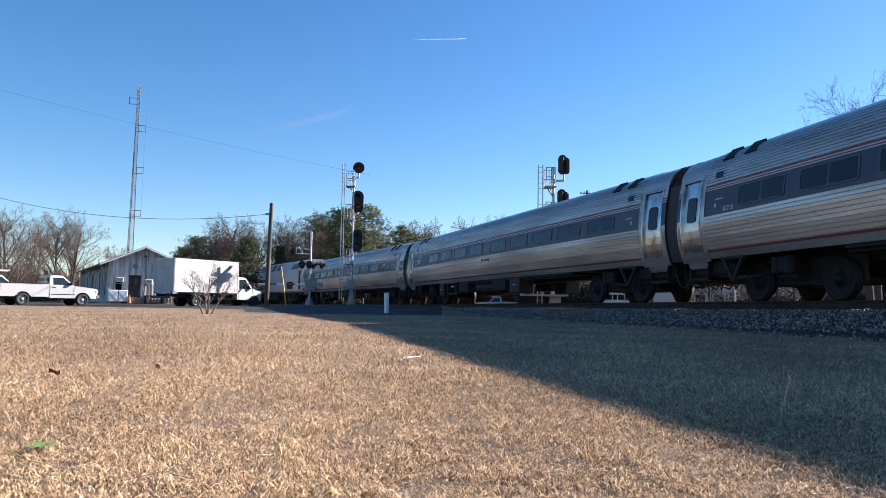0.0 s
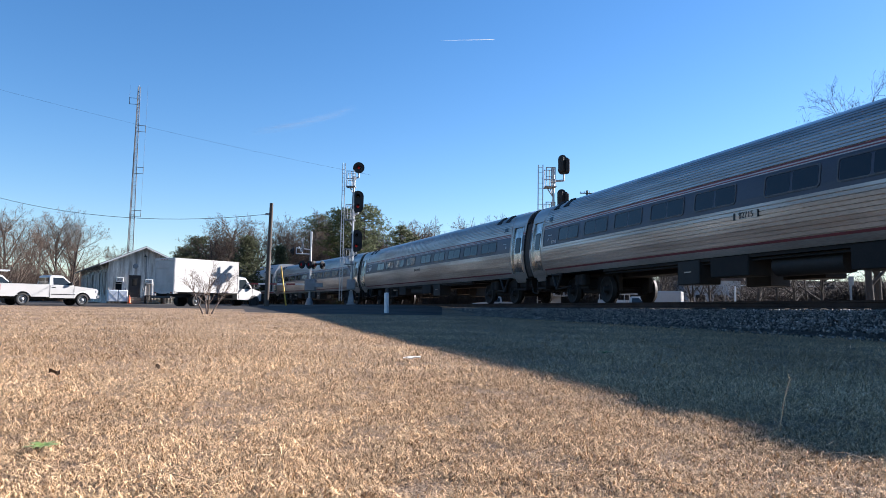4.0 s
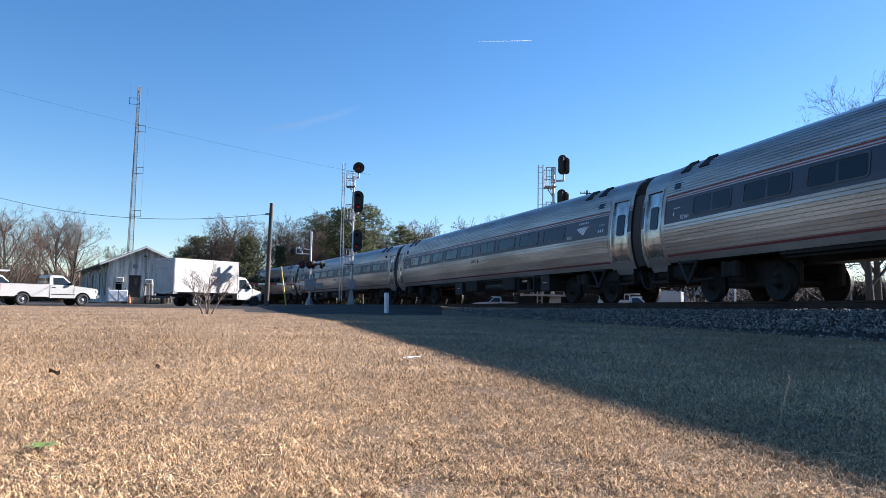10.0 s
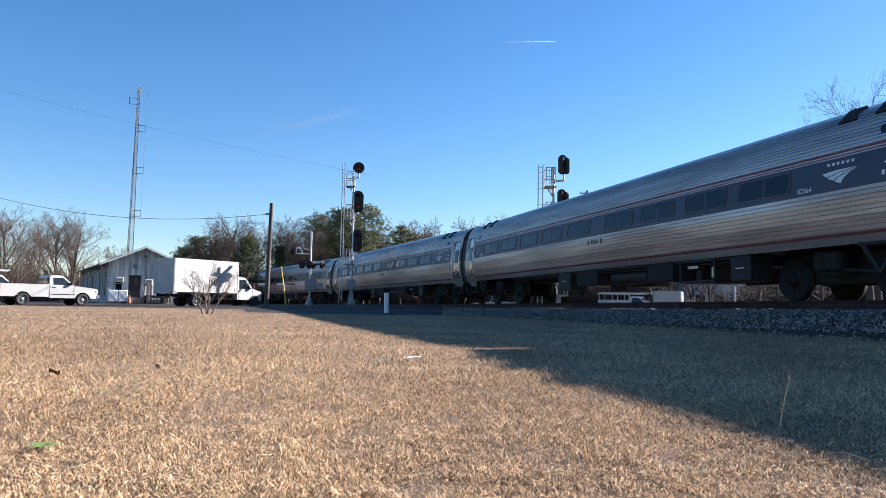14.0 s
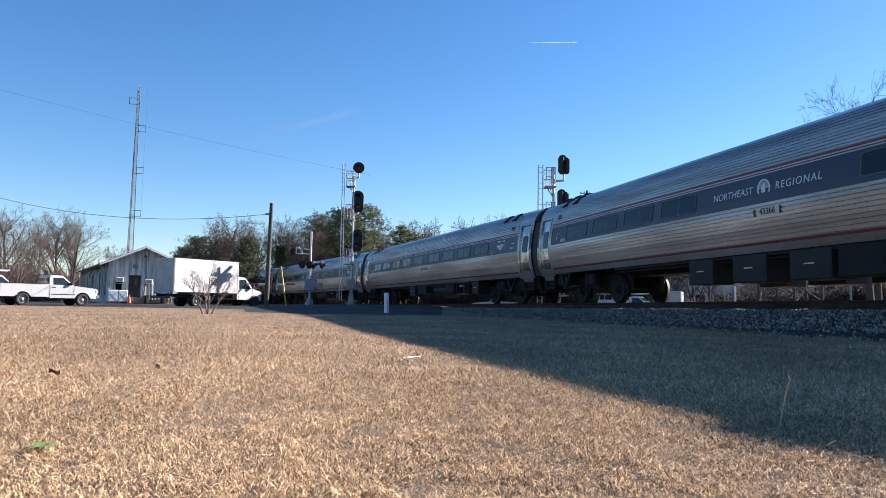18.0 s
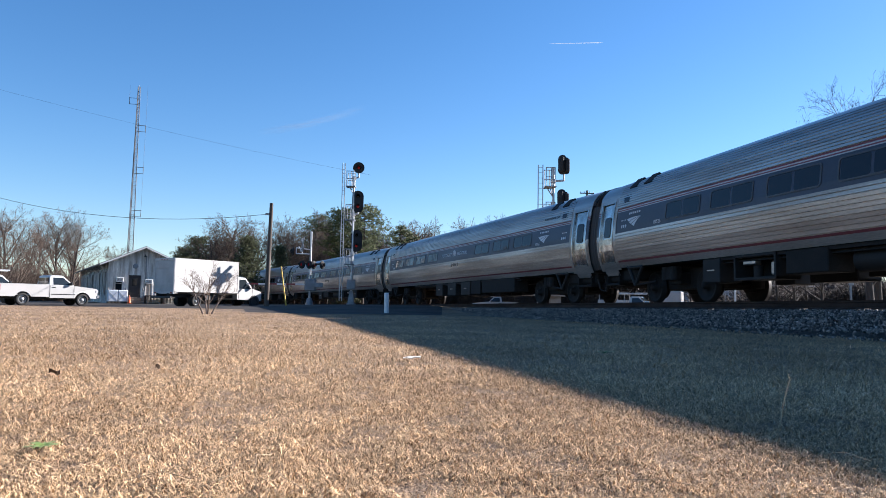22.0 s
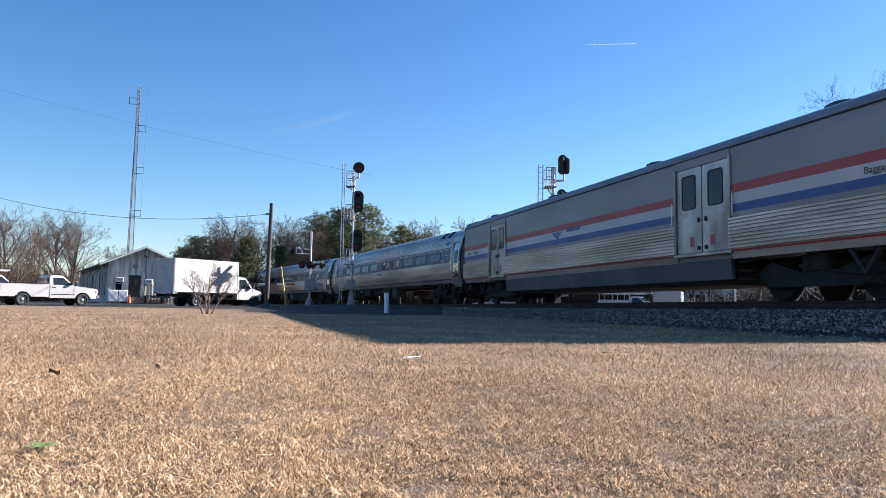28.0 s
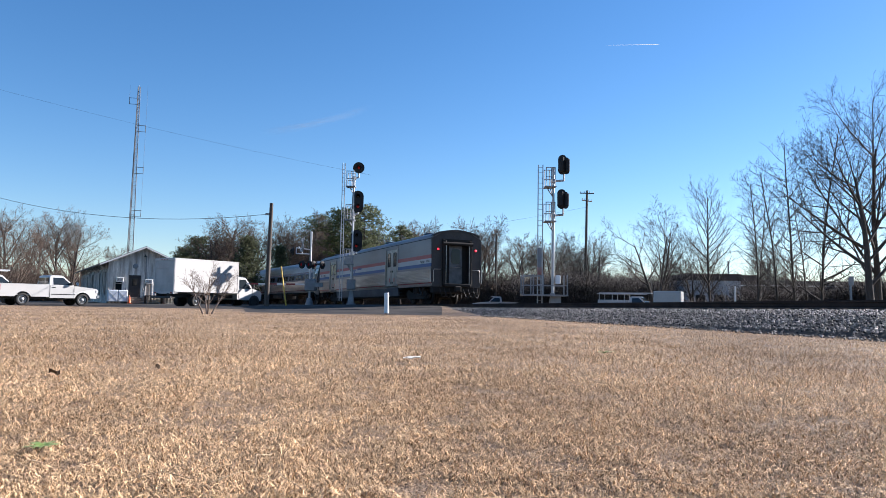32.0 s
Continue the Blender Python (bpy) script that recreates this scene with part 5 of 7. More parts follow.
def wheelset(name, car, x, key):
    g = Geo()
    for sy in (1, -1):
        g.disc((0, sy * 0.70, 0), (0, sy, 0), [(0, 0.18), (0, 0.49), (0.03, 0.485), (0.035, 0.457), (0.13, 0.452), (0.13, 0.40), (0.09, 0.36), (0.07, 0.2), (0.12, 0.12), (0.22, 0.11), (0.22, 0.0)], 28)
        for i in range(4):
            a = i * math.pi / 2
            g.box(0.22, 0.30, sy * 0.775, sy * 0.785, -0.02, 0.02, Matrix.Rotation(a, 4, "Y"))
    g.cyl((0, -0.7, 0), (0, 0.7, 0), 0.09, n=10)
    ob = part(name, g, WHEEL, car)
    ob.location = (x, 0, 0.457)
    d = Geo()
    d.disc((0, 0.50, 0), (0, 1, 0), [(0, 0.16), (0, 0.33), (0.03, 0.33), (0.03, 0.16)], 24)
    part("brake_disc", d, DISC, ob, "worn grey brake disc")
    AXLES.append(ob)
    return ob


AXLES = []


def coach_ends(car, e, body_mat):
    """The vestibule end: door bays both sides, end wall and bellows. e: +1 front, -1 rear."""
    xo = e * HALF
    # end bay shell, slightly proud and smooth
    for sy in (1, -1):
        x0, x1 = sorted((e * (HALF - 1.42), e * (HALF - 0.16)))
        d0, d1 = sorted((e * (HALF - 1.22), e * (HALF - 0.36)))
        fr = skin(1.02, 3.30, x0, d0, 0.018, 10, side=sy)
        fr2 = skin(1.02, 3.30, d1, x1, 0.018, 10, side=sy)
        part("door_post", fr, STEEL_LOW, car)
        part("door_post", fr2, STEEL_LOW, car)
        # the band and the stripes go on over the outer post
        b0, b1 = (d1 + 0.03, x1) if e > 0 else (x0, d0 - 0.03)
        part("post_band", skin(2.14, 2.80, b0, b1, 0.022, 4, side=sy), BLUE, car)
        for za, zb, mt in ((2.80, 2.83, WHITE_STRIPE), (2.83, 2.865, RED), (2.865, 2.89, WHITE_STRIPE), (2.89, 2.925, RED)):
            part("post_stripe", skin(za, zb, b0, b1, 0.022, 1, side=sy), mt, car)
        for q0, q1 in ((d0 - 0.035, d0 + 0.015), (d1 - 0.015, d1 + 0.035)):
            part("door_jamb", skin(1.24, 3.18, q0, q1, 0.034, 10, side=sy), STEEL_DOOR, car)
        part("door_header", skin(3.16, 3.30, d0, d1, 0.018, 3, side=sy), STEEL, car)
        part("door_sill_panel", skin(0.86, 1.28, d0, d1, 0.012, 3, side=sy), STEEL_LOW, car)
        door = part("side_door", skin(1.28, 3.16, d0 + 0.02, d1 - 0.02, -0.03, 10, side=sy), STEEL_DOOR, car, "polished stainless vestibule door with a small window")
        dm = (d0 + d1) / 2
        wg = Geo()
        rows = []
        for o in (-0.05, -0.012):
            rows.append([(p[0], sy * (side_y(p[1]) + o), p[1]) for p in rounded(0.40, 0.66, 0.09, 4, dm, 2.40)])
        wg.loft(rows, True, True)
        part("door_window", wg, CARGLASS, door, "small dark rounded window")
        h = Geo()
        h.tube([(d1 + 0.1 if e > 0 else d0 - 0.1, sy * (side_y(z) + 0.06), z) for z in (1.35, 1.5, 1.8, 2.1)], 0.016, 6)
        part("grab_rail", h, STEEL, car)
        # window for the attendant, high up beside the door
        vg = Geo()
        xc = e * (HALF - 1.95)
        vg.loft([[(p[0], sy * (side_y(p[1]) + o), p[1]) for p in rounded(0.44, 0.28, 0.03, 3, xc, 3.16)] for o in (-0.01, 0.028)], True, True)
        vent = part("destination_box", vg, UNDER, car, "small dark-framed sign window")
        vg = Geo()
        vg.loft([[(p[0], sy * (side_y(p[1]) + o), p[1]) for p in rounded(0.30, 0.16, 0.05, 3, xc, 3.16)] for o in (0.02, 0.034)], True, True)
        part("pane", vg, CARGLASS, vent)
        # step well under the door
        sw = Geo()
        sw.box(d0, d1, sy * 1.05 if sy > 0 else -1.36, 1.36 if sy > 0 else -1.05, 0.55, 0.62, c=0.01)
        sw.box(d0, d0 + 0.05, sy * 1.05 if sy > 0 else -1.36, 1.36 if sy > 0 else -1.05, 0.55, 0.95)
        sw.box(d1 - 0.05, d1, sy * 1.05 if sy > 0 else -1.36, 1.36 if sy > 0 else -1.05, 0.55, 0.95)
        part("boarding_step", sw, UNDER, car)
    # end wall, following the body's section
    out = [(side_y(z), z) for z in [1.0 + 2.96 * i / 22 for i in range(23)]]
    out = [(y, z) for y, z in out] + [(-y, z) for y, z in reversed(out)]
    g = Geo()
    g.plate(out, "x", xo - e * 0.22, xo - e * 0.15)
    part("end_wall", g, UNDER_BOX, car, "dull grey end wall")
    folds = []
    for i, k in enumerate((0.972, 0.965, 0.972, 0.965, 0.972, 0.955)):
        a = xo - e * 0.15 + e * i * 0.07
        sec = [(side_y(z) * k, 2.45 + (z - 2.45) * k) for z in [1.05 + 2.20 * q / 22 for q in range(23)]]
        folds.append([(a, y, z) for y, z in sec] + [(a, -y, z) for y, z in reversed(sec)])
    bl = Geo().loft(folds, True, True)
    part("bellows", bl, BELLOWS, car, "black rubber diaphragm between the cars")
    cg = Geo()
    cg.box(*sorted((xo - e * 0.5, xo + e * 0.19)), -0.12, 0.12, 0.72, 0.98, c=0.03)
    cg.box(*sorted((xo - e * 0.05, xo + e * 0.19)), -0.2, 0.2, 0.70, 1.02, c=0.05)
    part("coupler", cg, UNDER, car)
    for k, y in enumerate((-0.95, -0.6, 0.45, 0.75, 1.0)):
        hg = Geo()
        hg.tube([(xo - e * 0.1, y, 0.92), (xo + e * 0.02, y, 0.62), (xo + e * 0.12, y + 0.05, 0.50 - 0.04 * (k % 3)), (xo + e * 0.2, y + 0.1, 0.60)], 0.025, 6)
        part("hose", hg, RUBBER, car)
    vu = Geo()
    vu.box(*sorted((e * (HALF - 0.25), e * (HALF - 2.1))), -1.22, 1.22, 0.66, 1.06, c=0.06)
    vu.box(*sorted((e * (HALF - 0.15), e * (HALF - 0.6))), -0.9, 0.9, 0.50, 0.9, c=0.05)
    part("end_underframe", vu, UNDER, car)
    for k, y in enumerate((-1.15, -0.3, 0.15, 1.2)):
        hg = Geo()
        hg.tube([(xo - e * 0.2, y, 0.80), (xo - e * 0.05, y, 0.46), (xo + e * 0.10, y - 0.05, 0.36 + 0.03 * (k % 2)), (xo + e * 0.2, y - 0.1, 0.52)], 0.028, 6)
        part("hose", hg, RUBBER, car)
    # roof hatches by the end
    for d in (1.9, 2.75):
        rg = Geo()
        x0, x1 = sorted((e * (HALF - d), e * (HALF - d - 0.42)))
        rows = [[(x, sy, z) for sy, z in ((1.33, 3.49), (1.03, 3.78), (1.055, 3.83), (1.36, 3.535))] for x in (x0, x1)]
        rg.loft(rows, True, True)
        part("roof_vent", rg, UNDER, car, "dark louvred roof vent")
    rc = Geo()
    x0, x1 = sorted((e * (HALF - 0.15), e * (HALF - 1.5)))
    rc.loft([[(x, sg * (side_y(z) + 0.02), z) for sg, z in [(1, 3.3), (1, 3.42), (1, 3.55), (1, 3.66), (1, 3.75), (1, 3.95), (-1, 3.95), (-1, 3.75), (-1, 3.66), (-1, 3.55), (-1, 3.42), (-1, 3.3)]] for x in (x0, x1)], True, True)
    part("roof_end", rc, STEEL, car)


def truck_frame(car, x, kind):
    """A bogie's frame with its springs; the wheelsets are parts of their own."""
    g = Geo()
    o = 0.56 if kind == "coach" else 0.98
    for sy in (1, -1):
        g.box(x - 1.75, x + 1.75, sy * o - 0.09, sy * o + 0.09, 0.36, 0.62 if kind != "coach" else 0.98, c=0.04)
        if kind != "coach":
            g.plate([(x - 1.1, 0.30), (x + 1.1, 0.30), (x + 1.75, 0.62), (x + 1.3, 0.88), (x + 0.5, 0.62), (x - 0.5, 0.62), (x - 1.3, 0.88), (x - 1.75, 0.62)], "y", sy * 1.02, sy * 1.12)
        for dx in (-1.3, 1.3):
            g.box(x + dx - 0.24, x + dx + 0.24, sy * o - 0.12, sy * o + 0.12, 0.28, 0.66, c=0.05)
        g.box(x - 0.35, x + 0.35, sy * 1.05 - 0.12, sy * 1.05 + 0.12, 0.62, 1.0, c=0.04)
        g.cyl((x - 0.22, sy * 1.1, 0.62), (x - 0.22, sy * 1.1, 1.0), 0.13, n=10)
        g.cyl((x + 0.22, sy * 1.1, 0.62), (x + 0.22, sy * 1.1, 1.0), 0.13, n=10)
    g.box(x - 0.3, x + 0.3, -1.0, 1.0, 0.5, 0.85, c=0.03)
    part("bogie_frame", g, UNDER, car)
    for sy in (1, -1):
        e = 1 if x > 0 else -1
        t = Geo()
        # triangular yaw damper bracket hanging from the body
        xa = x + e * 1.45
        for a, b in (((xa + 0.42, 1.1), (xa, 0.5)), ((xa - 0.42, 1.1), (xa, 0.5)), ((xa - 0.46, 1.06), (xa + 0.46, 1.06))):
            t.cyl((a[0], sy * 1.38, a[1]), (b[0], sy * 1.38, b[1]), 0.055, n=6)
        part("damper_bracket", t, UNDER_BOX, car)
        r = Geo()
        r.cyl((xa, sy * 1.36, 0.52), (x + e * 0.5, sy * 1.25, 0.60), 0.035, n=8)
        part("yaw_damper", r, UNDER, car)


def mark_bars(name, car, x, z, w, h, n, material=None, label="", flip=1):
    """Small painted marks that cannot be read: a row of bars."""
    for i in range(n):
        a = x - w / 2 + w * i / n
        b = a + w / n * 0.55
        g = Geo().loft([[(u, side_y(v) + o, v) for u, v in ((a, z), (b, z), (b, z + h), (a, z + h))] for o in (0.004, 0.008)], True, True)
        part(name, g, material or LIGHTPAINT, car, label)


def side_matrix(x, z, out=0.006, tilt=True):
    """Where writing lies flat on the left side: its x axis to the rear, its y axis up along the skin."""
    dz = 0.05
    n = math.atan2(side_y(z - dz) - side_y(z + dz), 2 * dz) if tilt else 0.0
    return Matrix.Translation((x, side_y(z) + out, z)) @ Matrix.Rotation(math.pi, 4, "Z") @ Matrix.Rotation(math.pi / 2 - n, 4, "X")


def swoosh(car, x, z, s, material, surf=side_y):
    """The painted emblem: three tapering blades that sweep from a stepped base to one tip."""
    blades = (((-0.43, 0.13), (-0.02, 0.22), (-0.30, 0.0), (0.02, 0.15), 0.17),
              ((-0.29, -0.035), (0.0, 0.12), (-0.135, -0.14), (0.07, 0.07), 0.155),
              ((-0.105, -0.16), (0.07, 0.03), (0.06, -0.27), (0.15, 0.0), 0.14))
    for p0, c0, p1, c1, top in blades:
        rows = []
        for i in range(10):
            f = i / 9
            edge = []
            for p, c in ((p0, c0), (p1, c1)):
                u = (1 - f) ** 2 * p[0] + 2 * f * (1 - f) * c[0] + f * f * 0.43
                v = (1 - f) ** 2 * p[1] + 2 * f * (1 - f) * c[1] + f * f * top
                edge.append((x - s * u, z + s * v * 0.66))
            (a, za), (b, zb) = edge
            zb = min(zb, za - 0.004)
            rows.append([(a, surf(za) + 0.003, za), (b, surf(zb) + 0.003, zb), (b, surf(zb) + 0.008, zb), (a, surf(za) + 0.008, za)])
        part("emblem_blade", Geo().loft(rows, True, True), material, car)


def coach(flip=False, cafe=False, number=""):
    car = thing("passenger_car", "stainless steel fluted passenger coach with a dark blue window band", "rail car", group="cars of the train")
    # closed inner shell
    prof = [(side_y(z) - 0.10, z) for z in [1.08 + 2.86 * i / 20 for i in range(21)]]
    prof += [(-y, z) for y, z in reversed(prof)]
    g = Geo()
    g.loft([[(x, y, z) for y, z in prof] for x in (-HALF + 0.02, HALF - 0.02)], True, True)
    part("body_shell", g, UNDER_BOX, car)
    xa, xb = -HALF + 1.42, HALF - 1.42
    for sy in (1, -1):
        part("lower_edge", skin(1.08, 1.24, -HALF + 1.42, HALF - 1.42, 0.0, 2, side=sy), STEEL_LOW, car)
        part("lower_stripe", skin(1.24, 1.295, xa, xb, 0.004, 1, side=sy), RED, car, "thin dull red stripe")
        part("fluted_side", skin(1.295, 2.14, xa, xb, 0.0, flutes=9, side=sy, depth=0.03), STEEL_LOW, car, "fluted stainless side panel, dusty")
        part("window_band", skin(2.14, 2.80, xa, xb, 0.0, 4, side=sy), BLUE, car, "dark slate blue window band")
        for k, (a, b, m) in enumerate(((2.80, 2.825, WHITE_STRIPE), (2.825, 2.855, RED), (2.855, 2.885, WHITE_STRIPE), (2.885, 2.925, RED))):
            part("upper_stripe", skin(a, b, xa, xb, 0.003, 1, side=sy), m, car)
        part("fluted_roof", skin(2.925, 3.72, xa, xb, 0.0, flutes=11, side=sy, depth=0.028), STEEL, car, "fluted stainless roof panel")
    rt = Geo()
    rt.loft([[(x, s * side_y(z) + s * 0.004, z) for s, z in ((1, 3.68), (1, 3.74), (1, 3.86), (1, 3.93), (1, 3.969), (-1, 3.93), (-1, 3.86), (-1, 3.74), (-1, 3.68))] for x in (xa, xb)], True, True)
    part("roof_top", rt, STEEL, car)
    for e in (1, -1):
        coach_ends(car, e, None)
    # windows: nine double panes with a wider pier after the fifth
    starts = [3.00, 5.06, 7.12, 9.18, 11.24, 13.80, 15.84, 17.90, 19.95]
    if cafe:
        starts = [2.90, 4.93, 6.97, 9.00, 15.70, 17.76, 19.82]
    for sy in (1, -1):
        for st in starts:
            x1 = CAR / 2 - st
            x0 = x1 - 1.58
            if flip:
                x0, x1 = -x1, -x0
            xc = (x0 + x1) / 2
            fr = Geo()
            rows = [[(p[0], sy * (side_y(p[1]) + o), p[1]) for p in rounded(w, h, r, 4, xc, 2.495)] for w, h, r, o in ((1.62, 0.50, 0.09, -0.02), (1.62, 0.50, 0.09, 0.014), (1.55, 0.43, 0.07, 0.014), (1.55, 0.43, 0.07, -0.01))]
            fr.loft(rows, True, False)
            win = part("window", fr, WINFRAME, car, "double window in a dull grey frame")
            for dx in (-0.39, 0.39):
                pg = Geo()
                pg.loft([[(p[0], sy * (side_y(p[1]) + o), p[1]) for p in rounded(0.71, 0.42, 0.06, 3, xc + dx, 2.495)] for o in (-0.012, 0.002)], True, True)
                part("pane", pg, CARGLASS, win, "dark tinted pane")
    d = -1 if flip else 1
    # emblem, number, plate, car-type marks
    xe = -9.4 if cafe else -10.3 if flip else -9.8
    swoosh(car, d * xe, 2.44, 0.95, LIGHTPAINT)
    mark_bars("lettering_bar", car, d * xe, 2.66, 0.70, 0.06, 6, label="small unreadable lettering")
    mark_bars("small_mark", car, d * (-10.9), 2.28, 0.36, 0.09, 3)
    mark_bars("small_mark", car, d * (-10.95), 2.50, 0.34, 0.03, 4)
    mark_bars("small_mark", car, d * 10.95, 2.33, 0.10, 0.10, 1)
    mark_bars("small_mark", car, d * 10.8, 2.52, 0.34, 0.03, 4)
    if number:
        letters("car_number", number, 0.165, LIGHTPAINT, car, side_matrix(d * (CAR / 2 - 2.62), 2.235 + 0.02))
        letters("car_number", number, 0.15, LIGHTPAINT, car, side_matrix(d * (CAR / 2 - 21.95), 2.235 + 0.02))
    pl = Geo()
    z0, z1 = 1.86, 2.02
    xp = d * (CAR / 2 - 13.25)
    pl.loft([[(a, side_y(z) + o, z) for a, z in ((xp - 0.42, z0), (xp + 0.42, z0), (xp + 0.42, z1), (xp - 0.42, z1))] for o in (0.01, 0.032)], True, True)
    plate = part("number_plate", pl, STEEL_LOW, car, "steel plate on the fluted side with dark figures")
    for dx in (-0.40, 0.40):
        eg = Geo()
        eg.box(xp + dx - 0.025, xp + dx + 0.025, side_y(1.94) + 0.01, side_y(1.94) + 0.045, z0, z1, c=0.004)
        part("plate_clip", eg, BLACKPAINT, plate)
    if number:
        letters("plate_number", number, 0.20, BLACKPAINT, plate, side_matrix(xp, (z0 + z1) / 2, 0.036))
    else:
        mark = Geo()
        for i in range(5):
            a = xp - 0.30 + 0.13 * i
            mark.loft([[(a, side_y(1.94) + o, z0 + 0.03), (a + 0.08, side_y(1.94) + o, z0 + 0.03), (a + 0.08, side_y(1.94) + o, z1 - 0.03), (a, side_y(1.94) + o, z1 - 0.03)] for o in (0.028, 0.037)], True, True)
        part("plate_marks", mark, BLACKPAINT, plate)
    if cafe:
        letters("lettering", "NORTHEAST", 0.235, LIGHTPAINT, car, side_matrix(CAR / 2 - 12.02, 2.47), "white lettering on the window band", 1.06)
        letters("lettering", "REGIONAL", 0.235, LIGHTPAINT, car, side_matrix(CAR / 2 - 14.10, 2.47), "white lettering on the window band", 1.22)
        rg = Geo()
        rg.disc((CAR / 2 - 13.08, side_y(2.47) + 0.0, 2.47), (0, 1, 0), [(0, 0.21), (0.012, 0.21), (0.012, 0.165), (0.0, 0.165)], 28)
        part("round_emblem", rg, LIGHTPAINT, car)
        rg = Geo()
        rg.box(CAR / 2 - 13.13, CAR / 2 - 13.01, side_y(2.47), side_y(2.47) + 0.012, 2.38, 2.56)
        part("emblem_bar", rg, LIGHTPAINT, car)
        sp = Geo()
        sp.loft([[(a, side_y(z) + o, z) for a, z in ((-10.5, 3.06), (-9.4, 3.06), (-9.4, 3.25), (-10.5, 3.25))] for o in (0.0, 0.035)], True, True)
        sign = part("sign_plate", sp, STEEL, car, "steel plate naming the food service car")
        letters("sign_text", "FOOD SERVICE CAR", 0.125, BLACKPAINT, sign, side_matrix(-9.95, 3.155, 0.038))
        # cooling units on the roof
        for xx, w in ((CAR / 2 - 1.3, 0.5), (CAR / 2 - 2.1, 0.5)):
            ug = Geo()
            ug.box(xx - w / 2, xx + w / 2, -0.6, 0.75, 3.84, 4.0, c=0.04)
            ug.cyl((xx, 0.3, 4.0), (xx, 0.3, 4.07), 0.17, n=12)
            part("roof_unit", ug, UNDER, car, "dark roof fan unit")
        ug = Geo()
        ug.plate([(CAR / 2 - 12.2, 3.60), (CAR / 2 - 11.6, 3.60), (CAR / 2 - 11.6, 3.72), (CAR / 2 - 12.2, 3.72)], "y", 0.75, 0.98)
        part("roof_hatch", ug, UNDER, car)
    under_gear(car, d, cafe)
    for x in (9.07, -9.07):
        truck_frame(car, x, "coach")
        for dx in (1.3, -1.3):
            wheelset("wheelset", car, x + dx, None)
    return car


def under_gear(car, d, cafe):
    bm_ = Geo()
    bm_.box(-HALF + 0.6, HALF - 0.6, -0.35, 0.35, 0.86, 1.09)
    bm_.box(-7.0, 7.0, -1.36, 1.36, 1.0, 1.1)
    part("underframe", bm_, UNDER, car)
    boxes = [(10.2, 11.15, 0.44, "grey"), (11.6, 13.0, 0.58, "dark"), (17.4, 18.85, 0.48, "frame"), (19.4, 20.1, 0.46, "grey"), (15.9, 17.1, 0.56, "dark")]
    if cafe:
        boxes = [(10.0, 11.0, 0.42, "grey"), (11.75, 12.9, 0.42, "grey"), (13.6, 14.75, 0.42, "grey"), (14.9, 16.0, 0.44, "dark"), (16.2, 19.6, 0.48, "dark")]
    for a, b, z0, kind in boxes:
        for sy in (1, -1):
            x0, x1 = sorted((d * (CAR / 2 - a), d * (CAR / 2 - b)))
            y0, y1 = (0.75, 1.40) if sy > 0 else (-1.40, -0.75)
            g = Geo()
            if kind == "frame":
                for q in ((x0, x0 + 0.06, z0, 1.08), (x1 - 0.06, x1, z0, 1.08), (x0, x1, z0, z0 + 0.06), (x0, x1, 1.02, 1.08)):
                    g.box(q[0], q[1], y0, y1, q[2], q[3])
                g.box(x0, x1, sy * 0.76, sy * 0.8, z0, 1.08)
                f = part("equipment_rack", g, UNDER_BOX, car, "open grey rack of valves")
                v = Geo()
                v.box(x0 + 0.12, x0 + 0.42, min(sy * 0.9, sy * 1.2), max(sy * 0.9, sy * 1.2), z0 + 0.1, z0 + 0.42, c=0.03)
                part("valve", v, STEEL_LOW, f)
                v = Geo()
                v.cyl((x1 - 0.5, sy * 1.1, z0 + 0.06), (x1 - 0.5, sy * 1.1, z0 + 0.34), 0.11, n=12)
                part("reservoir", v, UNDER_BOX, f)
                v = Geo()
                v.box(x1 - 0.62, x1 - 0.2, min(sy * 1.1, sy * 1.3), max(sy * 1.1, sy * 1.3), z0 + 0.36, z0 + 0.46, c=0.02)
                part("valve_arm", v, STEEL_LOW, f)
            else:
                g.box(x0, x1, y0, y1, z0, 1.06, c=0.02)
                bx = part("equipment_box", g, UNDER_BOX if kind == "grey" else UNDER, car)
                if kind == "grey":
                    h = Geo()
                    h.box((x0 + x1) / 2 - 0.14, (x0 + x1) / 2 + 0.14, min(sy * 1.40, sy * 1.42), max(sy * 1.40, sy * 1.42), (z0 + 1.06) / 2, (z0 + 1.06) / 2 + 0.025)
                    part("latch", h, STEEL_LOW, bx)
    if not cafe:
        tg = Geo()
        x0, x1 = sorted((d * (CAR / 2 - 13.5), d * (CAR / 2 - 15.5)))
        tg.cyl((x0, 0.95, 0.78), (x1, 0.95, 0.78), 0.24, n=16)
        part("air_tank", tg, UNDER_BOX, car)
    pg = Geo()
    for y, z in ((1.2, 0.98), (1.28, 0.94), (-1.2, 0.98)):
        pg.cyl((-7, y, z), (7, y, z), 0.022, n=6)
    tagged(part("piping", pg, UNDER, car), kind="stuff")


def bag_y(z):
    """Half width of the baggage car's slab-sided body at height z."""
    pts = [(1.0, 1.50), (1.25, 1.56), (3.58, 1.56), (3.76, 1.53), (3.92, 1.38), (4.04, 1.11), (4.13, 0.74), (4.18, 0.32), (4.20, 0.0)]
    for (z0, y0), (z1, y1) in zip(pts, pts[1:]):
        if z <= z1:
            return y0 + (y1 - y0) * (z - z0) / (z1 - z0)
    return 0.0


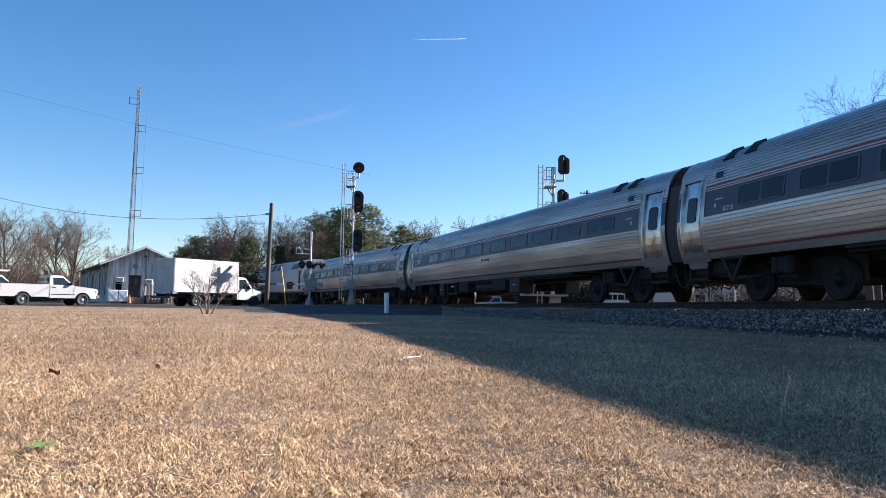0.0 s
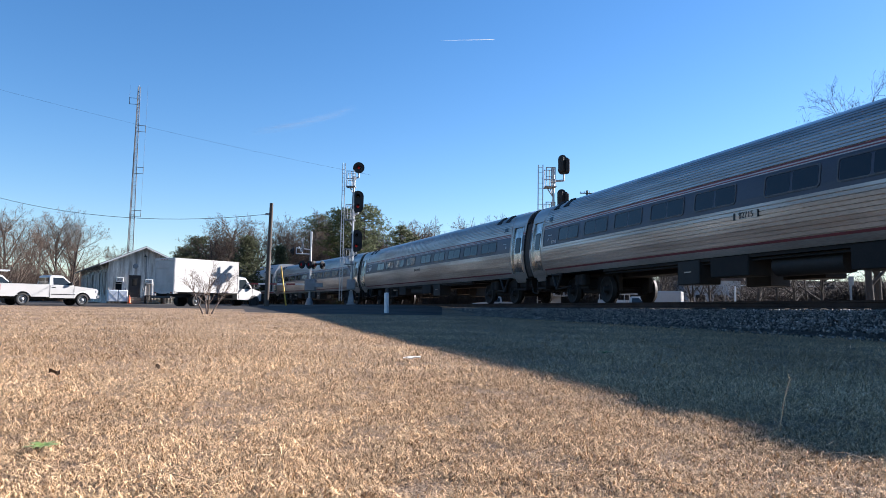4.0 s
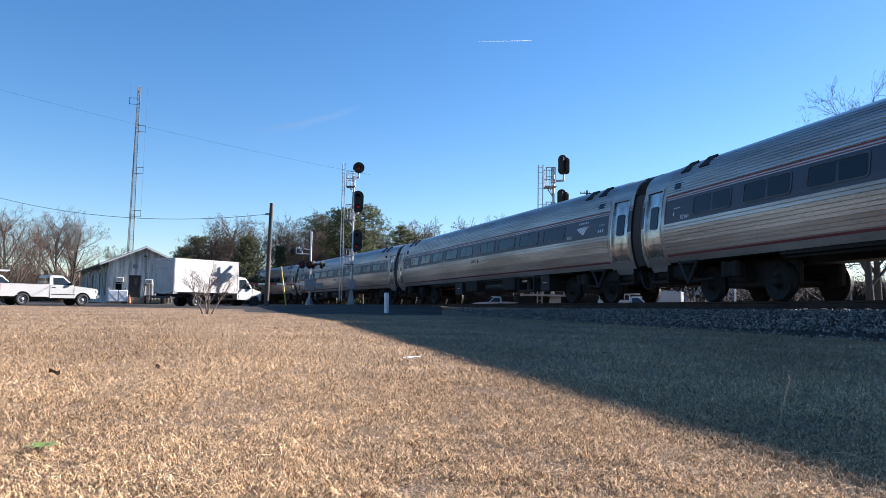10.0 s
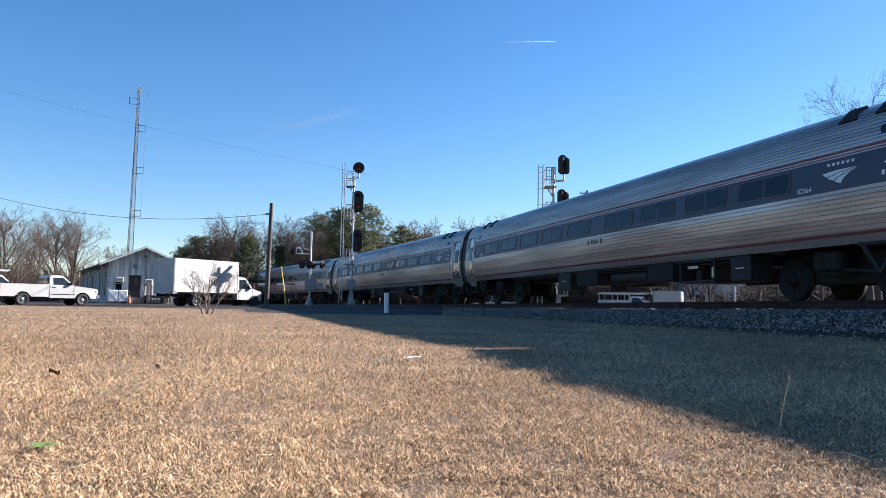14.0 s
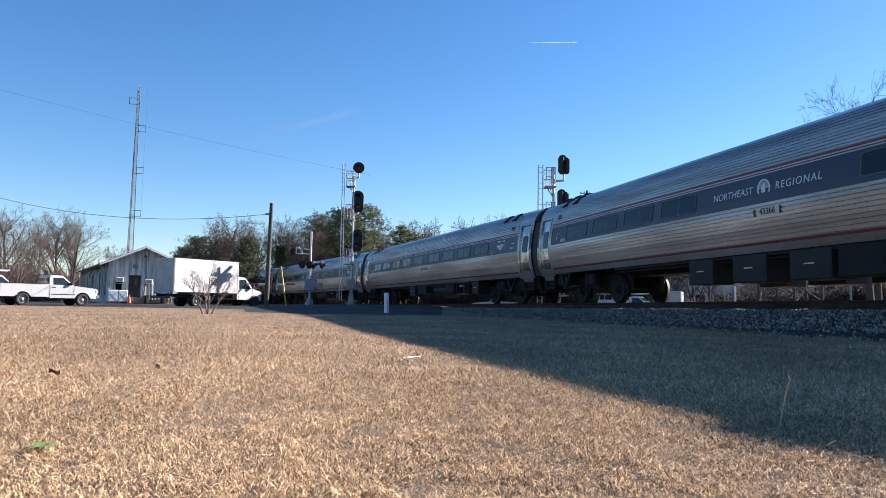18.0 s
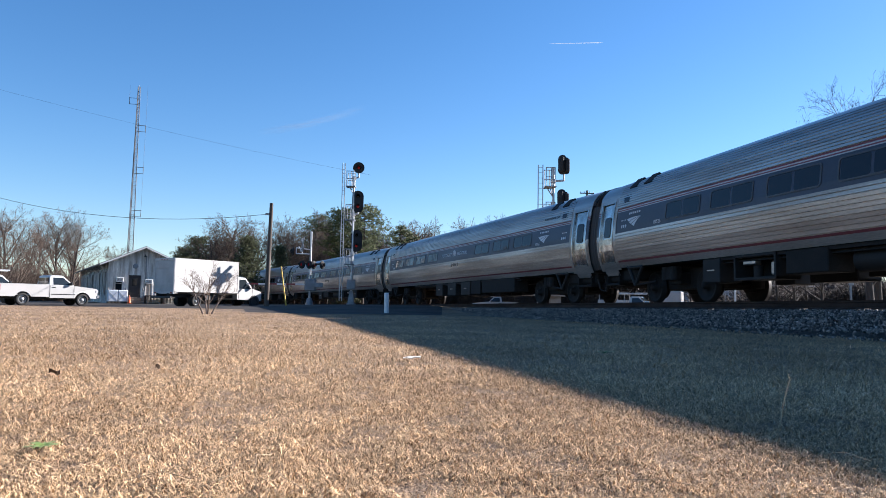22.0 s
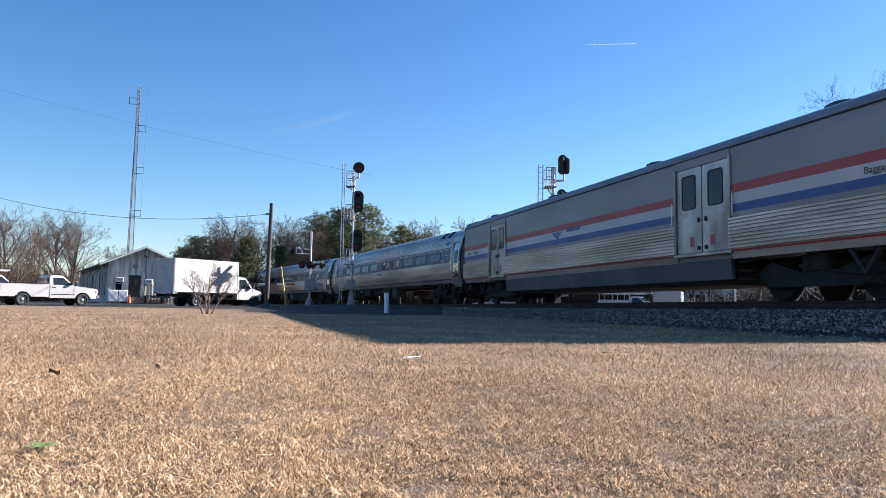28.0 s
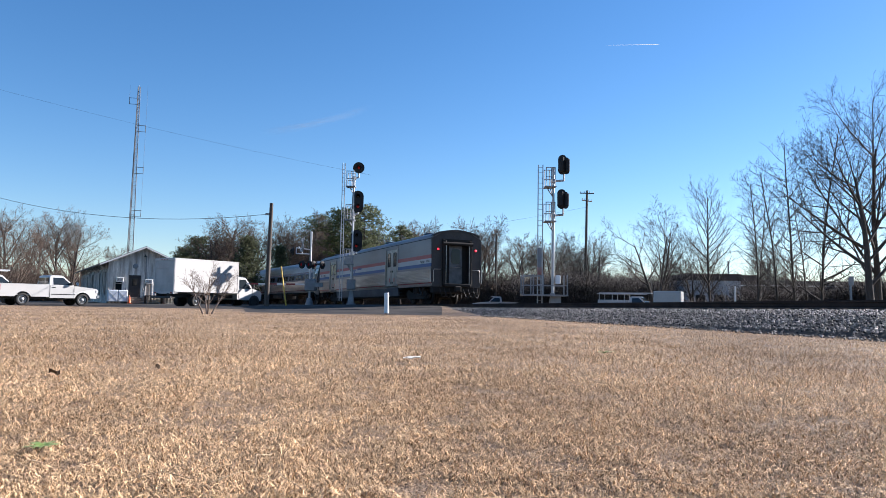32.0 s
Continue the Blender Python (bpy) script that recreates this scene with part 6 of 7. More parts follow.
def bag_skin(z0, z1, x0, x1, out=0.0, n=1, flutes=0, side=1, depth=0.025):
    prof = []
    if flutes:
        for i in range(flutes):
            a, b = z0 + (z1 - z0) * i / flutes, z0 + (z1 - z0) * (i + 1) / flutes
            for f, d in ((0.0, 0.0), (0.2, 0.0), (0.34, depth), (0.85, depth), (1.0, 0.0)):
                z = a + (b - a) * f
                prof.append((bag_y(z) + out + d, z))
    else:
        prof = [(bag_y(z0 + (z1 - z0) * i / n) + out, z0 + (z1 - z0) * i / n) for i in range(n + 1)]
    prof += [(prof[-1][0] - 0.02, prof[-1][1]), (prof[0][0] - 0.02, prof[0][1])]
    return Geo().loft([[(x, side * y, z) for y, z in prof] for x in (x0, x1)], True, True)


def baggage_car():
    car = thing("baggage_car", "silver baggage car with red, white and blue stripes", "rail car", group="cars of the train")
    HF, HR = 12.73, -12.08
    prof = [(bag_y(z) - 0.04, z) for z in [1.02 + 3.16 * i / 24 for i in range(25)]]
    prof += [(-y, z) for y, z in reversed(prof)]
    part("body_shell", Geo().loft([[(x, y, z) for y, z in prof] for x in (HR + 0.25, HF - 0.25)], True, True), SILVER, car)
    c = CAR / 2
    small, big = (c - 3.80, c - 5.62), (c - 17.62, c - 19.75)
    runs = [(HR, big[1]), (big[0], small[1]), (small[0], HF)]
    for sy in (1, -1):
        for a, b in runs:
            part("lower_edge", bag_skin(1.0, 1.16, a, b, 0, 2, side=sy), STEEL_LOW, car)
            part("lower_stripe", bag_skin(1.16, 1.205, a, b, 0.004, 1, side=sy), RED_WIDE, car, "thin red stripe")
            part("fluted_side", bag_skin(1.205, 1.97, a, b, 0.035, flutes=9, side=sy, depth=0.04), STEEL_LOW, car, "fluted stainless lower side")
            part("side_panel", bag_skin(1.97, 2.10, a, b, 0.0, 1, side=sy), SILVER, car)
            part("blue_stripe", bag_skin(2.10, 2.29, a, b, 0.003, 1, side=sy), BLUE_WIDE, car, "wide blue stripe")
            part("white_stripe", bag_skin(2.29, 2.56, a, b, 0.003, 1, side=sy), WHITE_STRIPE, car, "wide off-white stripe")
            part("red_stripe", bag_skin(2.56, 2.77, a, b, 0.003, 1, side=sy), RED_WIDE, car, "wide red stripe")
            part("side_panel", bag_skin(2.77, 3.02, a, b, 0.001, 1, side=sy), SILVER, car)
            part("side_panel", bag_skin(3.02, 3.66, a, b, 0.0, 3, side=sy), SILVER, car)
        for (x1, x0), low in ((small, 1.22), (big, 1.22)):
            hd = Geo()
            hd.loft([[(x, sy * y, z) for y, z in ((1.57, 3.45), (1.57, 3.66), (1.52, 3.66), (1.52, 3.45))] for x in (x0, x1)], True, True)
            part("door_header", hd, SILVER, car)
            fr = Geo()
            for a, b in ((x0 - 0.05, x0 + 0.03), (x1 - 0.03, x1 + 0.05)):
                fr.box(a, b, *sorted((sy * 1.50, sy * 1.625)), low, 3.49, c=0.02)
            fr.box(x0 - 0.05, x1 + 0.05, *sorted((sy * 1.50, sy * 1.62)), low - 0.09, low, c=0.01)
            part("door_frame", fr, BAG_DOOR, car)
            w = (x1 - x0) / 2
            for k in (0, 1):
                a = x0 + 0.04 + k * (w - 0.02)
                d = Geo()
                d.plate(rounded(w - 0.06, 3.45 - low - 0.03, 0.05, 3, a + (w - 0.06) / 2, (low + 3.45) / 2), "y", sy * 1.50, sy * 1.555)
                leaf = part("door_leaf", d, BAG_DOOR, car, "stainless baggage door leaf")
                wd = Geo()
                wd.plate(rounded(min(0.5, w * 0.55), 0.84, 0.08, 4, a + (w - 0.06) / 2, 2.81), "y", sy * 1.55, sy * 1.562)
                part("door_window", wd, CARGLASS, leaf)
                gs = Geo()
                gs.loft([[(p[0], sy * o, p[1]) for p in rounded(ww, hh, 0.09, 4, a + (w - 0.06) / 2, 2.81)] for ww, hh, o in ((min(0.56, w * 0.55 + 0.06), 0.90, 1.55), (min(0.56, w * 0.55 + 0.06), 0.90, 1.57), (min(0.5, w * 0.55), 0.84, 1.57), (min(0.5, w * 0.55), 0.84, 1.55))], True, False)
                part("window_gasket", gs, RUBBER, leaf)
                h = Geo()
                xm = a + (0.1 if k == 1 else w - 0.2)
                h.box(xm - 0.03, xm + 0.03, *sorted((sy * 1.555, sy * 1.60)), 2.0, 2.12, c=0.01)
                part("latch", h, UNDER_BOX, leaf)
                part("bolt", Geo().box(xm - 0.05, xm + 0.05, *sorted((sy * 1.555, sy * 1.585)), 1.30, 1.40, c=0.01), UNDER_BOX, leaf)
                if w > 0.9:
                    dg = Geo()
                    dg.plate(rounded(0.17, 0.26, 0.02, 2, a + (w - 0.06) * (0.62 if k == 0 else 0.38), 1.52), "y", sy * 1.555, sy * 1.56)
                    part("warning_sticker", dg, RED_WIDE, leaf, "small red sticker")
                rr = Geo()
                rr.tube([(x0 - 0.12 if k == 0 else x1 + 0.12, sy * 1.61, z) for z in (2.0, 2.3, 2.6)], 0.015, 6)
                part("grab_rail", rr, STEEL, car)
        part("skirt", Geo().loft([[(x, sy * y, z) for y, z in ((1.50, 1.02), (1.44, 0.52), (1.36, 0.52), (1.40, 1.02))] for x in (big[1] + 0.1, small[1] + 0.1)], True, True), SKIRT, car, "dark blue-grey skirt panel")
        for k in range(3):
            st = Geo()
            st.box(big[1] - 0.45, big[1] - 0.05, *sorted((sy * 1.15, sy * 1.42)), 0.5 + 0.2 * k, 0.53 + 0.2 * k)
            part("step", st, UNDER, car)
        part("drip_rail", bag_skin(3.66, 3.70, HR, HF, 0.022, 1, side=sy), UNDER_BOX, car, "dark drip rail under the roof")
        part("roof_side", bag_skin(3.70, 4.12, HR, HF, 0.0, 6, side=sy), SILVER, car)
    rt = Geo().loft([[(x, y, z) for y, z in ((0.74, 4.118), (0.4, 4.172), (0.0, 4.205), (-0.4, 4.172), (-0.74, 4.118))] for x in (HR, HF)], True, True)
    part("roof_top", rt, SILVER, car)
    for u in (1.75, 8.15, 15.05, 21.95):
        v = Geo()
        v.disc((c - u, 0.3, 4.17), (0, 0, 1), [(0, 0.42), (0.07, 0.42), (0.13, 0.3), (0.14, 0.0)], 20)
        part("roof_vent", v, SKIRT, car, "low round roof vent")
    # writing: the readable word, the number as bars; the emblem as plain blades
    letters("lettering", "Baggage", 0.20, BLACKPAINT, car, Matrix.Translation((-10.80, 1.572, 2.42)) @ Matrix.Rotation(math.pi, 4, "Z") @ Matrix.Rotation(math.pi / 2, 4, "X"))
    letters("car_number", "61066", 0.19, BLACKPAINT, car, Matrix.Translation((-11.62, 1.572, 2.42)) @ Matrix.Rotation(math.pi, 4, "Z") @ Matrix.Rotation(math.pi / 2, 4, "X"))
    letters("car_number", "61066", 0.19, BLACKPAINT, car, Matrix.Translation((c - 1.0, 1.572, 2.42)) @ Matrix.Rotation(math.pi, 4, "Z") @ Matrix.Rotation(math.pi / 2, 4, "X"))
    letters("lettering", "Baggage", 0.20, BLACKPAINT, car, Matrix.Translation((c - 1.95, 1.572, 2.42)) @ Matrix.Rotation(math.pi, 4, "Z") @ Matrix.Rotation(math.pi / 2, 4, "X"))
    swoosh(car, c - 10.55, 2.42, 0.95, BLUE_WIDE, bag_y)
    for i in range(6):
        part("lettering_bar", Geo().box(c - 11.3 - 0.17 * i - 0.13, c - 11.3 - 0.17 * i, 1.566, 1.572, 2.47, 2.60), BLUE_WIDE, car)
    # ends
    for e in (1, -1):
        x = HF if e > 0 else HR
        for sy in (1, -1):
            seg = [(y, z) for y, z in [(bag_y(z), z) for z in [0.98 + 3.07 * i / 20 for i in range(21)]]]
            poly = [(sy * y, z) for y, z in seg] + [(sy * 0.88, 4.055), (sy * 0.88, 0.98)]
            jm = Geo()
            jm.plate(poly, "x", x - e * 0.10, x)
            part("end_panel", jm, END_GRIME, car, "dark grimy end panel")
        tp = Geo()
        tp.plate([(-0.9, 3.62), (0.9, 3.62), (0.9, 4.07), (0.5, 4.145), (0, 4.195), (-0.5, 4.145), (-0.9, 4.07)], "x", x - e * 0.10, x)
        part("end_header", tp, END_GRIME, car)
        lip = [(bag_y(z) + 0.015, z + 0.02) for z in (3.84, 3.92, 3.99, 4.05, 4.11, 4.16)]
        lip += [(0.0, 4.225)] + [(-y, z) for y, z in reversed(lip)]
        cap = Geo().loft([[(q, y, z) for y, z in lip] + [(q, y * 0.94, z - 0.07) for y, z in reversed(lip)] for q in (x - e * 0.3, x + e * 0.05)], True, True)
        part("roof_cap", cap, END_GRIME, car, "dark lip round the roof's end")
        for sy in (1, -1):
            po = Geo()
            po.box(*sorted((x - e * 0.1, x + e * 0.16)), sy * 0.80 - 0.10, sy * 0.80 + 0.10, 1.05, 3.62, c=0.02)
            part("collision_post", po, UNDER, car)
            ge = Geo()
            ge.box(*sorted((x + e * 0.16, x + e * 0.175)), sy * 0.72 - 0.012, sy * 0.72 + 0.012, 1.15, 3.3)
            part("edge_strip", ge, STEEL, car)
        hd = Geo()
        hd.cyl((x + e * 0.14, -0.92, 3.40), (x + e * 0.14, 0.92, 3.40), 0.10, n=14)
        hd.box(*sorted((x - e * 0.1, x + e * 0.1)), -0.9, 0.9, 3.42, 3.66)
        part("diaphragm_roll", hd, UNDER, car, "dark rolled diaphragm hood over the end door")
        dr = Geo()
        ew = Geo()
        ew.plate([(-1.3, 1.0), (1.3, 1.0), (1.3, 3.9), (-1.3, 3.9)], "x", x - e * 0.24, x - e * 0.19)
        # the near-black colour makes the end recess dark, its shade painted in
        part("end_wall", ew, UNDER, car)
        dr.plate(rounded(0.80, 2.15, 0.05, 3, 0, 2.25), "x", x - e * 0.185, x - e * 0.14)
        door = part("end_door", dr, DOOR_GREY, car, "grey steel end door with a dark window")
        dw = Geo()
        dw.plate(rounded(0.52, 0.82, 0.1, 4, 0, 2.72), "x", x - e * 0.139, x - e * 0.13)
        part("door_window", dw, CARGLASS, door)
        hb = Geo()
        hb.tube([(x - e * 0.14, -0.3, 2.1), (x - e * 0.08, -0.25, 2.1), (x - e * 0.08, 0.25, 2.1), (x - e * 0.14, 0.3, 2.1)], 0.014, 6)
        part("door_handle", hb, STEEL, door)
        bf = Geo()
        bf.box(*sorted((x - e * 0.1, x + e * 0.20)), -0.82, 0.82, 0.98, 1.16, c=0.03)
        part("buffer_plate", bf, UNDER, car)
        for sy in (1, -1):
            tl = Geo()
            tl.disc((x, sy * 1.17, 3.08), (e, 0, 0), [(0, 0.085), (0.03, 0.085), (0.05, 0.06)], 16)
            bez = part("lamp_bezel", tl, RUBBER, car)
            tg = Geo()
            tg.disc((x + e * 0.05, sy * 1.17, 3.08), (e, 0, 0), [(0, 0.062), (0.025, 0.045), (0.03, 0.0)], 16)
            part("tail_light", tg, TAIL if e < 0 else CARGLASS, bez, "lit red tail light" if e < 0 else "")
            gr = Geo()
            gr.tube([(x, sy * 1.0, 1.95), (x + e * 0.09, sy * 1.0, 1.95), (x + e * 0.09, sy * 1.40, 1.95), (x + e * 0.06, sy * 1.44, 1.85), (x + e * 0.06, sy * 1.44, 1.25)], 0.018, 6)
            part("grab_rail", gr, STEEL, car)
        cp = Geo()
        cp.box(*sorted((x - e * 0.6, x + e * 0.27)), -0.13, 0.13, 0.72, 0.98, c=0.03)
        cp.box(*sorted((x + e * 0.05, x + e * 0.28)), -0.2, 0.2, 0.68, 1.02, c=0.05)
        part("coupler", cp, UNDER, car)
        for k, y in enumerate((-1.05, -0.75, -0.45, 0.42, 0.72, 1.0)):
            hg = Geo()
            hg.tube([(x - e * 0.1, y, 0.95), (x + e * 0.05, y, 0.72), (x + e * 0.1, y - 0.1, 0.45), (x + e * 0.08, y - 0.25, 0.36 + 0.05 * (k % 2)), (x + e * 0.02, y - 0.36, 0.55)], 0.026, 6)
            part("hose", hg, RUBBER, car)
        sl = Geo()
        sl.box(*sorted((x - e * 0.55, x - e * 0.04)), -1.38, 1.38, 0.62, 1.02, c=0.05)
        part("end_sill", sl, UNDER, car)
        la = Geo()
        la.tube([(x + e * 0.04, -1.45, 1.02), (x + e * 0.04, -1.45, 0.6), (x + e * 0.04, -1.05, 0.6), (x + e * 0.04, -1.05, 1.02)], 0.02, 6)
        la.tube([(x + e * 0.04, 1.45, 1.02), (x + e * 0.04, 1.45, 0.6), (x + e * 0.04, 1.05, 0.6), (x + e * 0.04, 1.05, 1.02)], 0.02, 6)
        part("stirrup", la, UNDER, car)
    uf = Geo()
    uf.box(HR + 0.4, HF - 0.4, -0.4, 0.4, 0.85, 1.04)
    uf.box(-6.2, 6.5, -1.3, 1.3, 0.42, 0.98, c=0.05)
    part("underframe", uf, UNDER, car)
    for xx in (9.07, -8.85):
        truck_frame(car, xx, "bag")
        for dx in (1.3, -1.3):
            wheelset("wheelset", car, xx + dx, None)
    return car


LOCO_GREY = mat("light grey locomotive paint", (0.42, 0.42, 0.43), 0.45, 0.1, 0.12, 0.8, 30)


def locomotive():
    car = thing("locomotive", "grey diesel locomotive with dark blue roof band", "locomotive", group="cars of the train")
    L = 10.4
    prof = [(1.45, 1.15), (1.48, 2.9), (1.40, 3.4), (0.95, 4.15), (0.6, 4.3), (-0.6, 4.3), (-0.95, 4.15), (-1.40, 3.4), (-1.48, 2.9), (-1.45, 1.15)]
    nose = [(y * 0.97, min(z, 2.6 + 0.5 * (z - 2.6)) if z > 2.6 else z) for y, z in prof]
    g = Geo().loft([[(x, y, z) for y, z in p] for x, p in ((-L, prof), (L - 2.6, prof), (L - 0.9, [(y, min(z, 3.6)) for y, z in prof]), (L, nose))], True, True)
    part("body", g, LOCO_GREY, car)
    for sy in (1, -1):
        s = Geo()
        s.loft([[(x, sy * y, z) for y, z in ((1.475, 2.2), (1.485, 2.9), (1.5, 2.9), (1.49, 2.2))] for x in (-L + 0.1, L - 3.0)], True, True)
        part("side_band", s, LOCO_GREY, car)
        for i in range(3):
            w = Geo()
            w.loft([[(x, sy * y, z) for y, z in ((1.40, 3.42), (1.12, 3.9), (1.14, 3.92), (1.42, 3.44))] for x in (-L + 1.6 + i * 0.75, -L + 2.2 + i * 0.75)], True, True)
            part("louvre", w, CARGLASS, car)
        for a, b, z0, z1 in ((-L + 2.8, -L + 4.6, 1.5, 2.2), (-L + 0.5, -L + 1.0, 1.4, 3.2)):
            w = Geo()
            w.box(a, b, *sorted((sy * 1.47, sy * 1.505)), z0, z1, c=0.02)
            part("grille", w, UNDER, car, "dark side grille")
        w = Geo()
        w.box(L - 4.4, L - 3.5, *sorted((sy * 1.46, sy * 1.50)), 2.7, 3.3, c=0.05)
        part("cab_window", w, CARGLASS, car)
        part("lower_stripe", Geo().box(-L + 0.1, L - 1, *sorted((sy * 1.455, sy * 1.475)), 1.16, 1.3), RED, car)
        for i in range(4):
            w = Geo()
            w.loft([[(x, sy * y, z) for y, z in ((1.38, 3.46), (1.0, 4.1), (1.02, 4.12), (1.40, 3.48))] for x in (-3 + i * 2.0, -1.6 + i * 2.0)], True, True)
            part("roof_panel", w, BLUE, car)
    u = Geo()
    u.box(-L + 0.3, L - 0.4, -1.2, 1.2, 0.9, 1.16)
    u.box(-2.6, 2.6, -1.4, 1.4, 0.35, 1.1, c=0.1)
    part("fuel_tank", u, UNDER, car)
    for i in range(2):
        r = Geo()
        r.disc((-L + 3 + 2.2 * i, 0, 4.3), (0, 0, 1), [(0, 0.7), (0.12, 0.7), (0.14, 0.0)], 20)
        part("roof_fan", r, UNDER, car)
    for xx in (6.6, -6.6):
        truck_frame(car, xx, "loco")
        for dx in (1.4, -1.4):
            wheelset("wheelset", car, xx + dx, None)
    return car


CARS = []


def place(car, k, half=CAR / 2, pivot=9.07):
    """Note a car whose middle runs k metres behind the reference joint."""
    CARS.append((car, k, pivot))
    return car


def build_train():
    place(locomotive(), -2 * CAR - 10.55, pivot=6.6)
    first = coach(True)
    place(first, -1.5 * CAR)
    place(copy_car(first), -0.5 * CAR)
    place(coach(False, False, "82715"), 0.5 * CAR)
    place(coach(False, False, "82564"), 1.5 * CAR)
    place(coach(False, True, "43366"), 2.5 * CAR)
    place(coach(True, False, "81526"), 3.5 * CAR)
    place(baggage_car(), 4.5 * CAR)


def copy_car(src):
    ob = copy_thing(src, Matrix.Identity(4))
    AXLES.extend(c for c in ob.children if c.name.startswith("wheelset"))
    return ob


def car_pose(t, k, pivot):
    s = train_s(t) - k
    a, b = track_at(s + pivot)[0], track_at(s - pivot)[0]
    d = a - b
    yaw = math.atan2(d.y, d.x)
    pitch = -math.atan2(d.z, math.hypot(d.x, d.y))
    return Matrix.Translation((a + b) / 2) @ Matrix.Rotation(yaw, 4, "Z") @ Matrix.Rotation(pitch, 4, "Y")



# ---- road, lawn, ballast stones, ties ----
def road_edge(x):
    """Where the lawn ends and the road begins: further off west of the pole."""
    k = max(0.0, min(1.0, (-7.0 - x) / 4.0))
    return 28.3 + 0.6 * math.sin(x * 0.15) + max(0.0, (x + 6) * 0.12) + 10.3 * k * k * (3 - 2 * k)


def road():
    g = Geo()
    rows = []
    for i in range(61):
        x = -120 + 2.0 * i
        near = road_edge(x)
        far = 47.5 if x < -16 else 50.0
        rows.append([(min(x, 3.0 - 0.33 * (near + (far - near) * k / 10 - 30)), near + (far - near) * k / 10, ground_z(min(x, 3.0 - 0.33 * (near + (far - near) * k / 10 - 30)), near + (far - near) * k / 10) + 0.012) for k in range(11)])
        if x >= 0:
            break
    g.loft(rows, False, False)
    ob = part("road", g, ASPHALT)
    tagged(ob, "worn grey asphalt road leading to the crossing", "road", kind="structure")
    y = Geo()
    # unseen lawn sheet, added to bounce warm light onto the train's shaded side
    back = Geo()
    back.loft([[(x, y, ground_z(x, y) + 0.006) for x in [-60 + 6 * i for i in range(21)]] for y in [-60 + 4.05 * k for k in range(16)]], False, False)
    tagged(part("lawn_behind", back, GRASS_BOUNCE), "unseen pale lawn sheet added behind the camera to bounce light", "lawn", kind="structure")
    y.loft([[(px, 47.3 + 27 * k / 8, ground_z(px, 47.3 + 27 * k / 8) + 0.008) for px in [-75 + 60 * i / 20 for i in range(21)]] for k in range(9)], False, False)
    ob = part("depot_yard", y, ASPHALT)
    tagged(ob, "grey paved yard round the depot", "yard", kind="structure")
    # verge beyond the track
    v = Geo()
    v.loft([[(q, y, ground_z(q, y) + 0.012) for q in [x0 + (95 - x0) * i / 30 for i in range(31)]] for x0, y in [(14.5 - 0.42 * (y - 20), y) for y in range(8, 86, 3)]], False, False)
    ob = part("far_verge", v, EARTH)
    tagged(ob, "bare winter earth and dead grass beyond the track", "verge", kind="structure")
    pl = Geo()
    for lat0, lat1 in ((0.82, 1.9), (-0.66, 0.66), (-1.9, -0.82)):
        pl.loft([[track_at(s, l, -0.012)[0] for l in (lat0, lat1)] + [track_at(s, l, -0.16)[0] for l in (lat1, lat0)] for s in [30 + 2 * i for i in range(9)]], True, True)
    ob = part("crossing_panels", pl, TIE)
    tagged(ob, "dark timber panels at the level crossing", "crossing", kind="structure")


def ties():
    me = Geo().box(-0.115, 0.115, -1.3, 1.3, -0.35, -0.168, c=0.012).mesh("tie")
    me.materials.append(TIE)
    rng = random.Random(3)
    s = -12.0
    while s < 75:
        p, h = track_at(s, rng.uniform(-0.03, 0.03))
        ob = new("tie", me)
        ob.parent = track
        ob.matrix_local = Matrix.Translation(p) @ Matrix.Rotation(h + rng.uniform(-0.015, 0.015), 4, "Z") @ Matrix.Rotation(math.pi / 2, 4, "Z")
        s += 0.54


def mesh_from_arrays(name, verts, faces_n, material, kind_label, category):
    """verts: (n, k, 3) for n separate faces of k corners each."""
    n, k, _ = verts.shape
    me = bpy.data.meshes.new(name)
    me.vertices.add(n * k)
    me.vertices.foreach_set("co", verts.reshape(-1).astype(np.float32))
    me.loops.add(n * k)
    me.loops.foreach_set("vertex_index", np.arange(n * k, dtype=np.int32))
    me.polygons.add(n)
    me.polygons.foreach_set("loop_start", np.arange(0, n * k, k, dtype=np.int32))
    me.update(calc_edges=True)
    me.validate()
    me.materials.append(material)
    return tagged(new(name, me), kind_label, category, kind="stuff")


def indexed(name, verts, faces, material, label, category):
    """verts (V, 3) and triangles or quads (F, k)."""
    k = faces.shape[1]
    me = bpy.data.meshes.new(name)
    me.vertices.add(len(verts))
    me.vertices.foreach_set("co", verts.reshape(-1).astype(np.float32))
    me.loops.add(faces.size)
    me.loops.foreach_set("vertex_index", faces.reshape(-1).astype(np.int32))
    me.polygons.add(len(faces))
    me.polygons.foreach_set("loop_start", np.arange(0, faces.size, k, dtype=np.int32))
    me.update(calc_edges=True)
    me.materials.append(material)
    return tagged(new(name, me), label, category, kind="stuff")


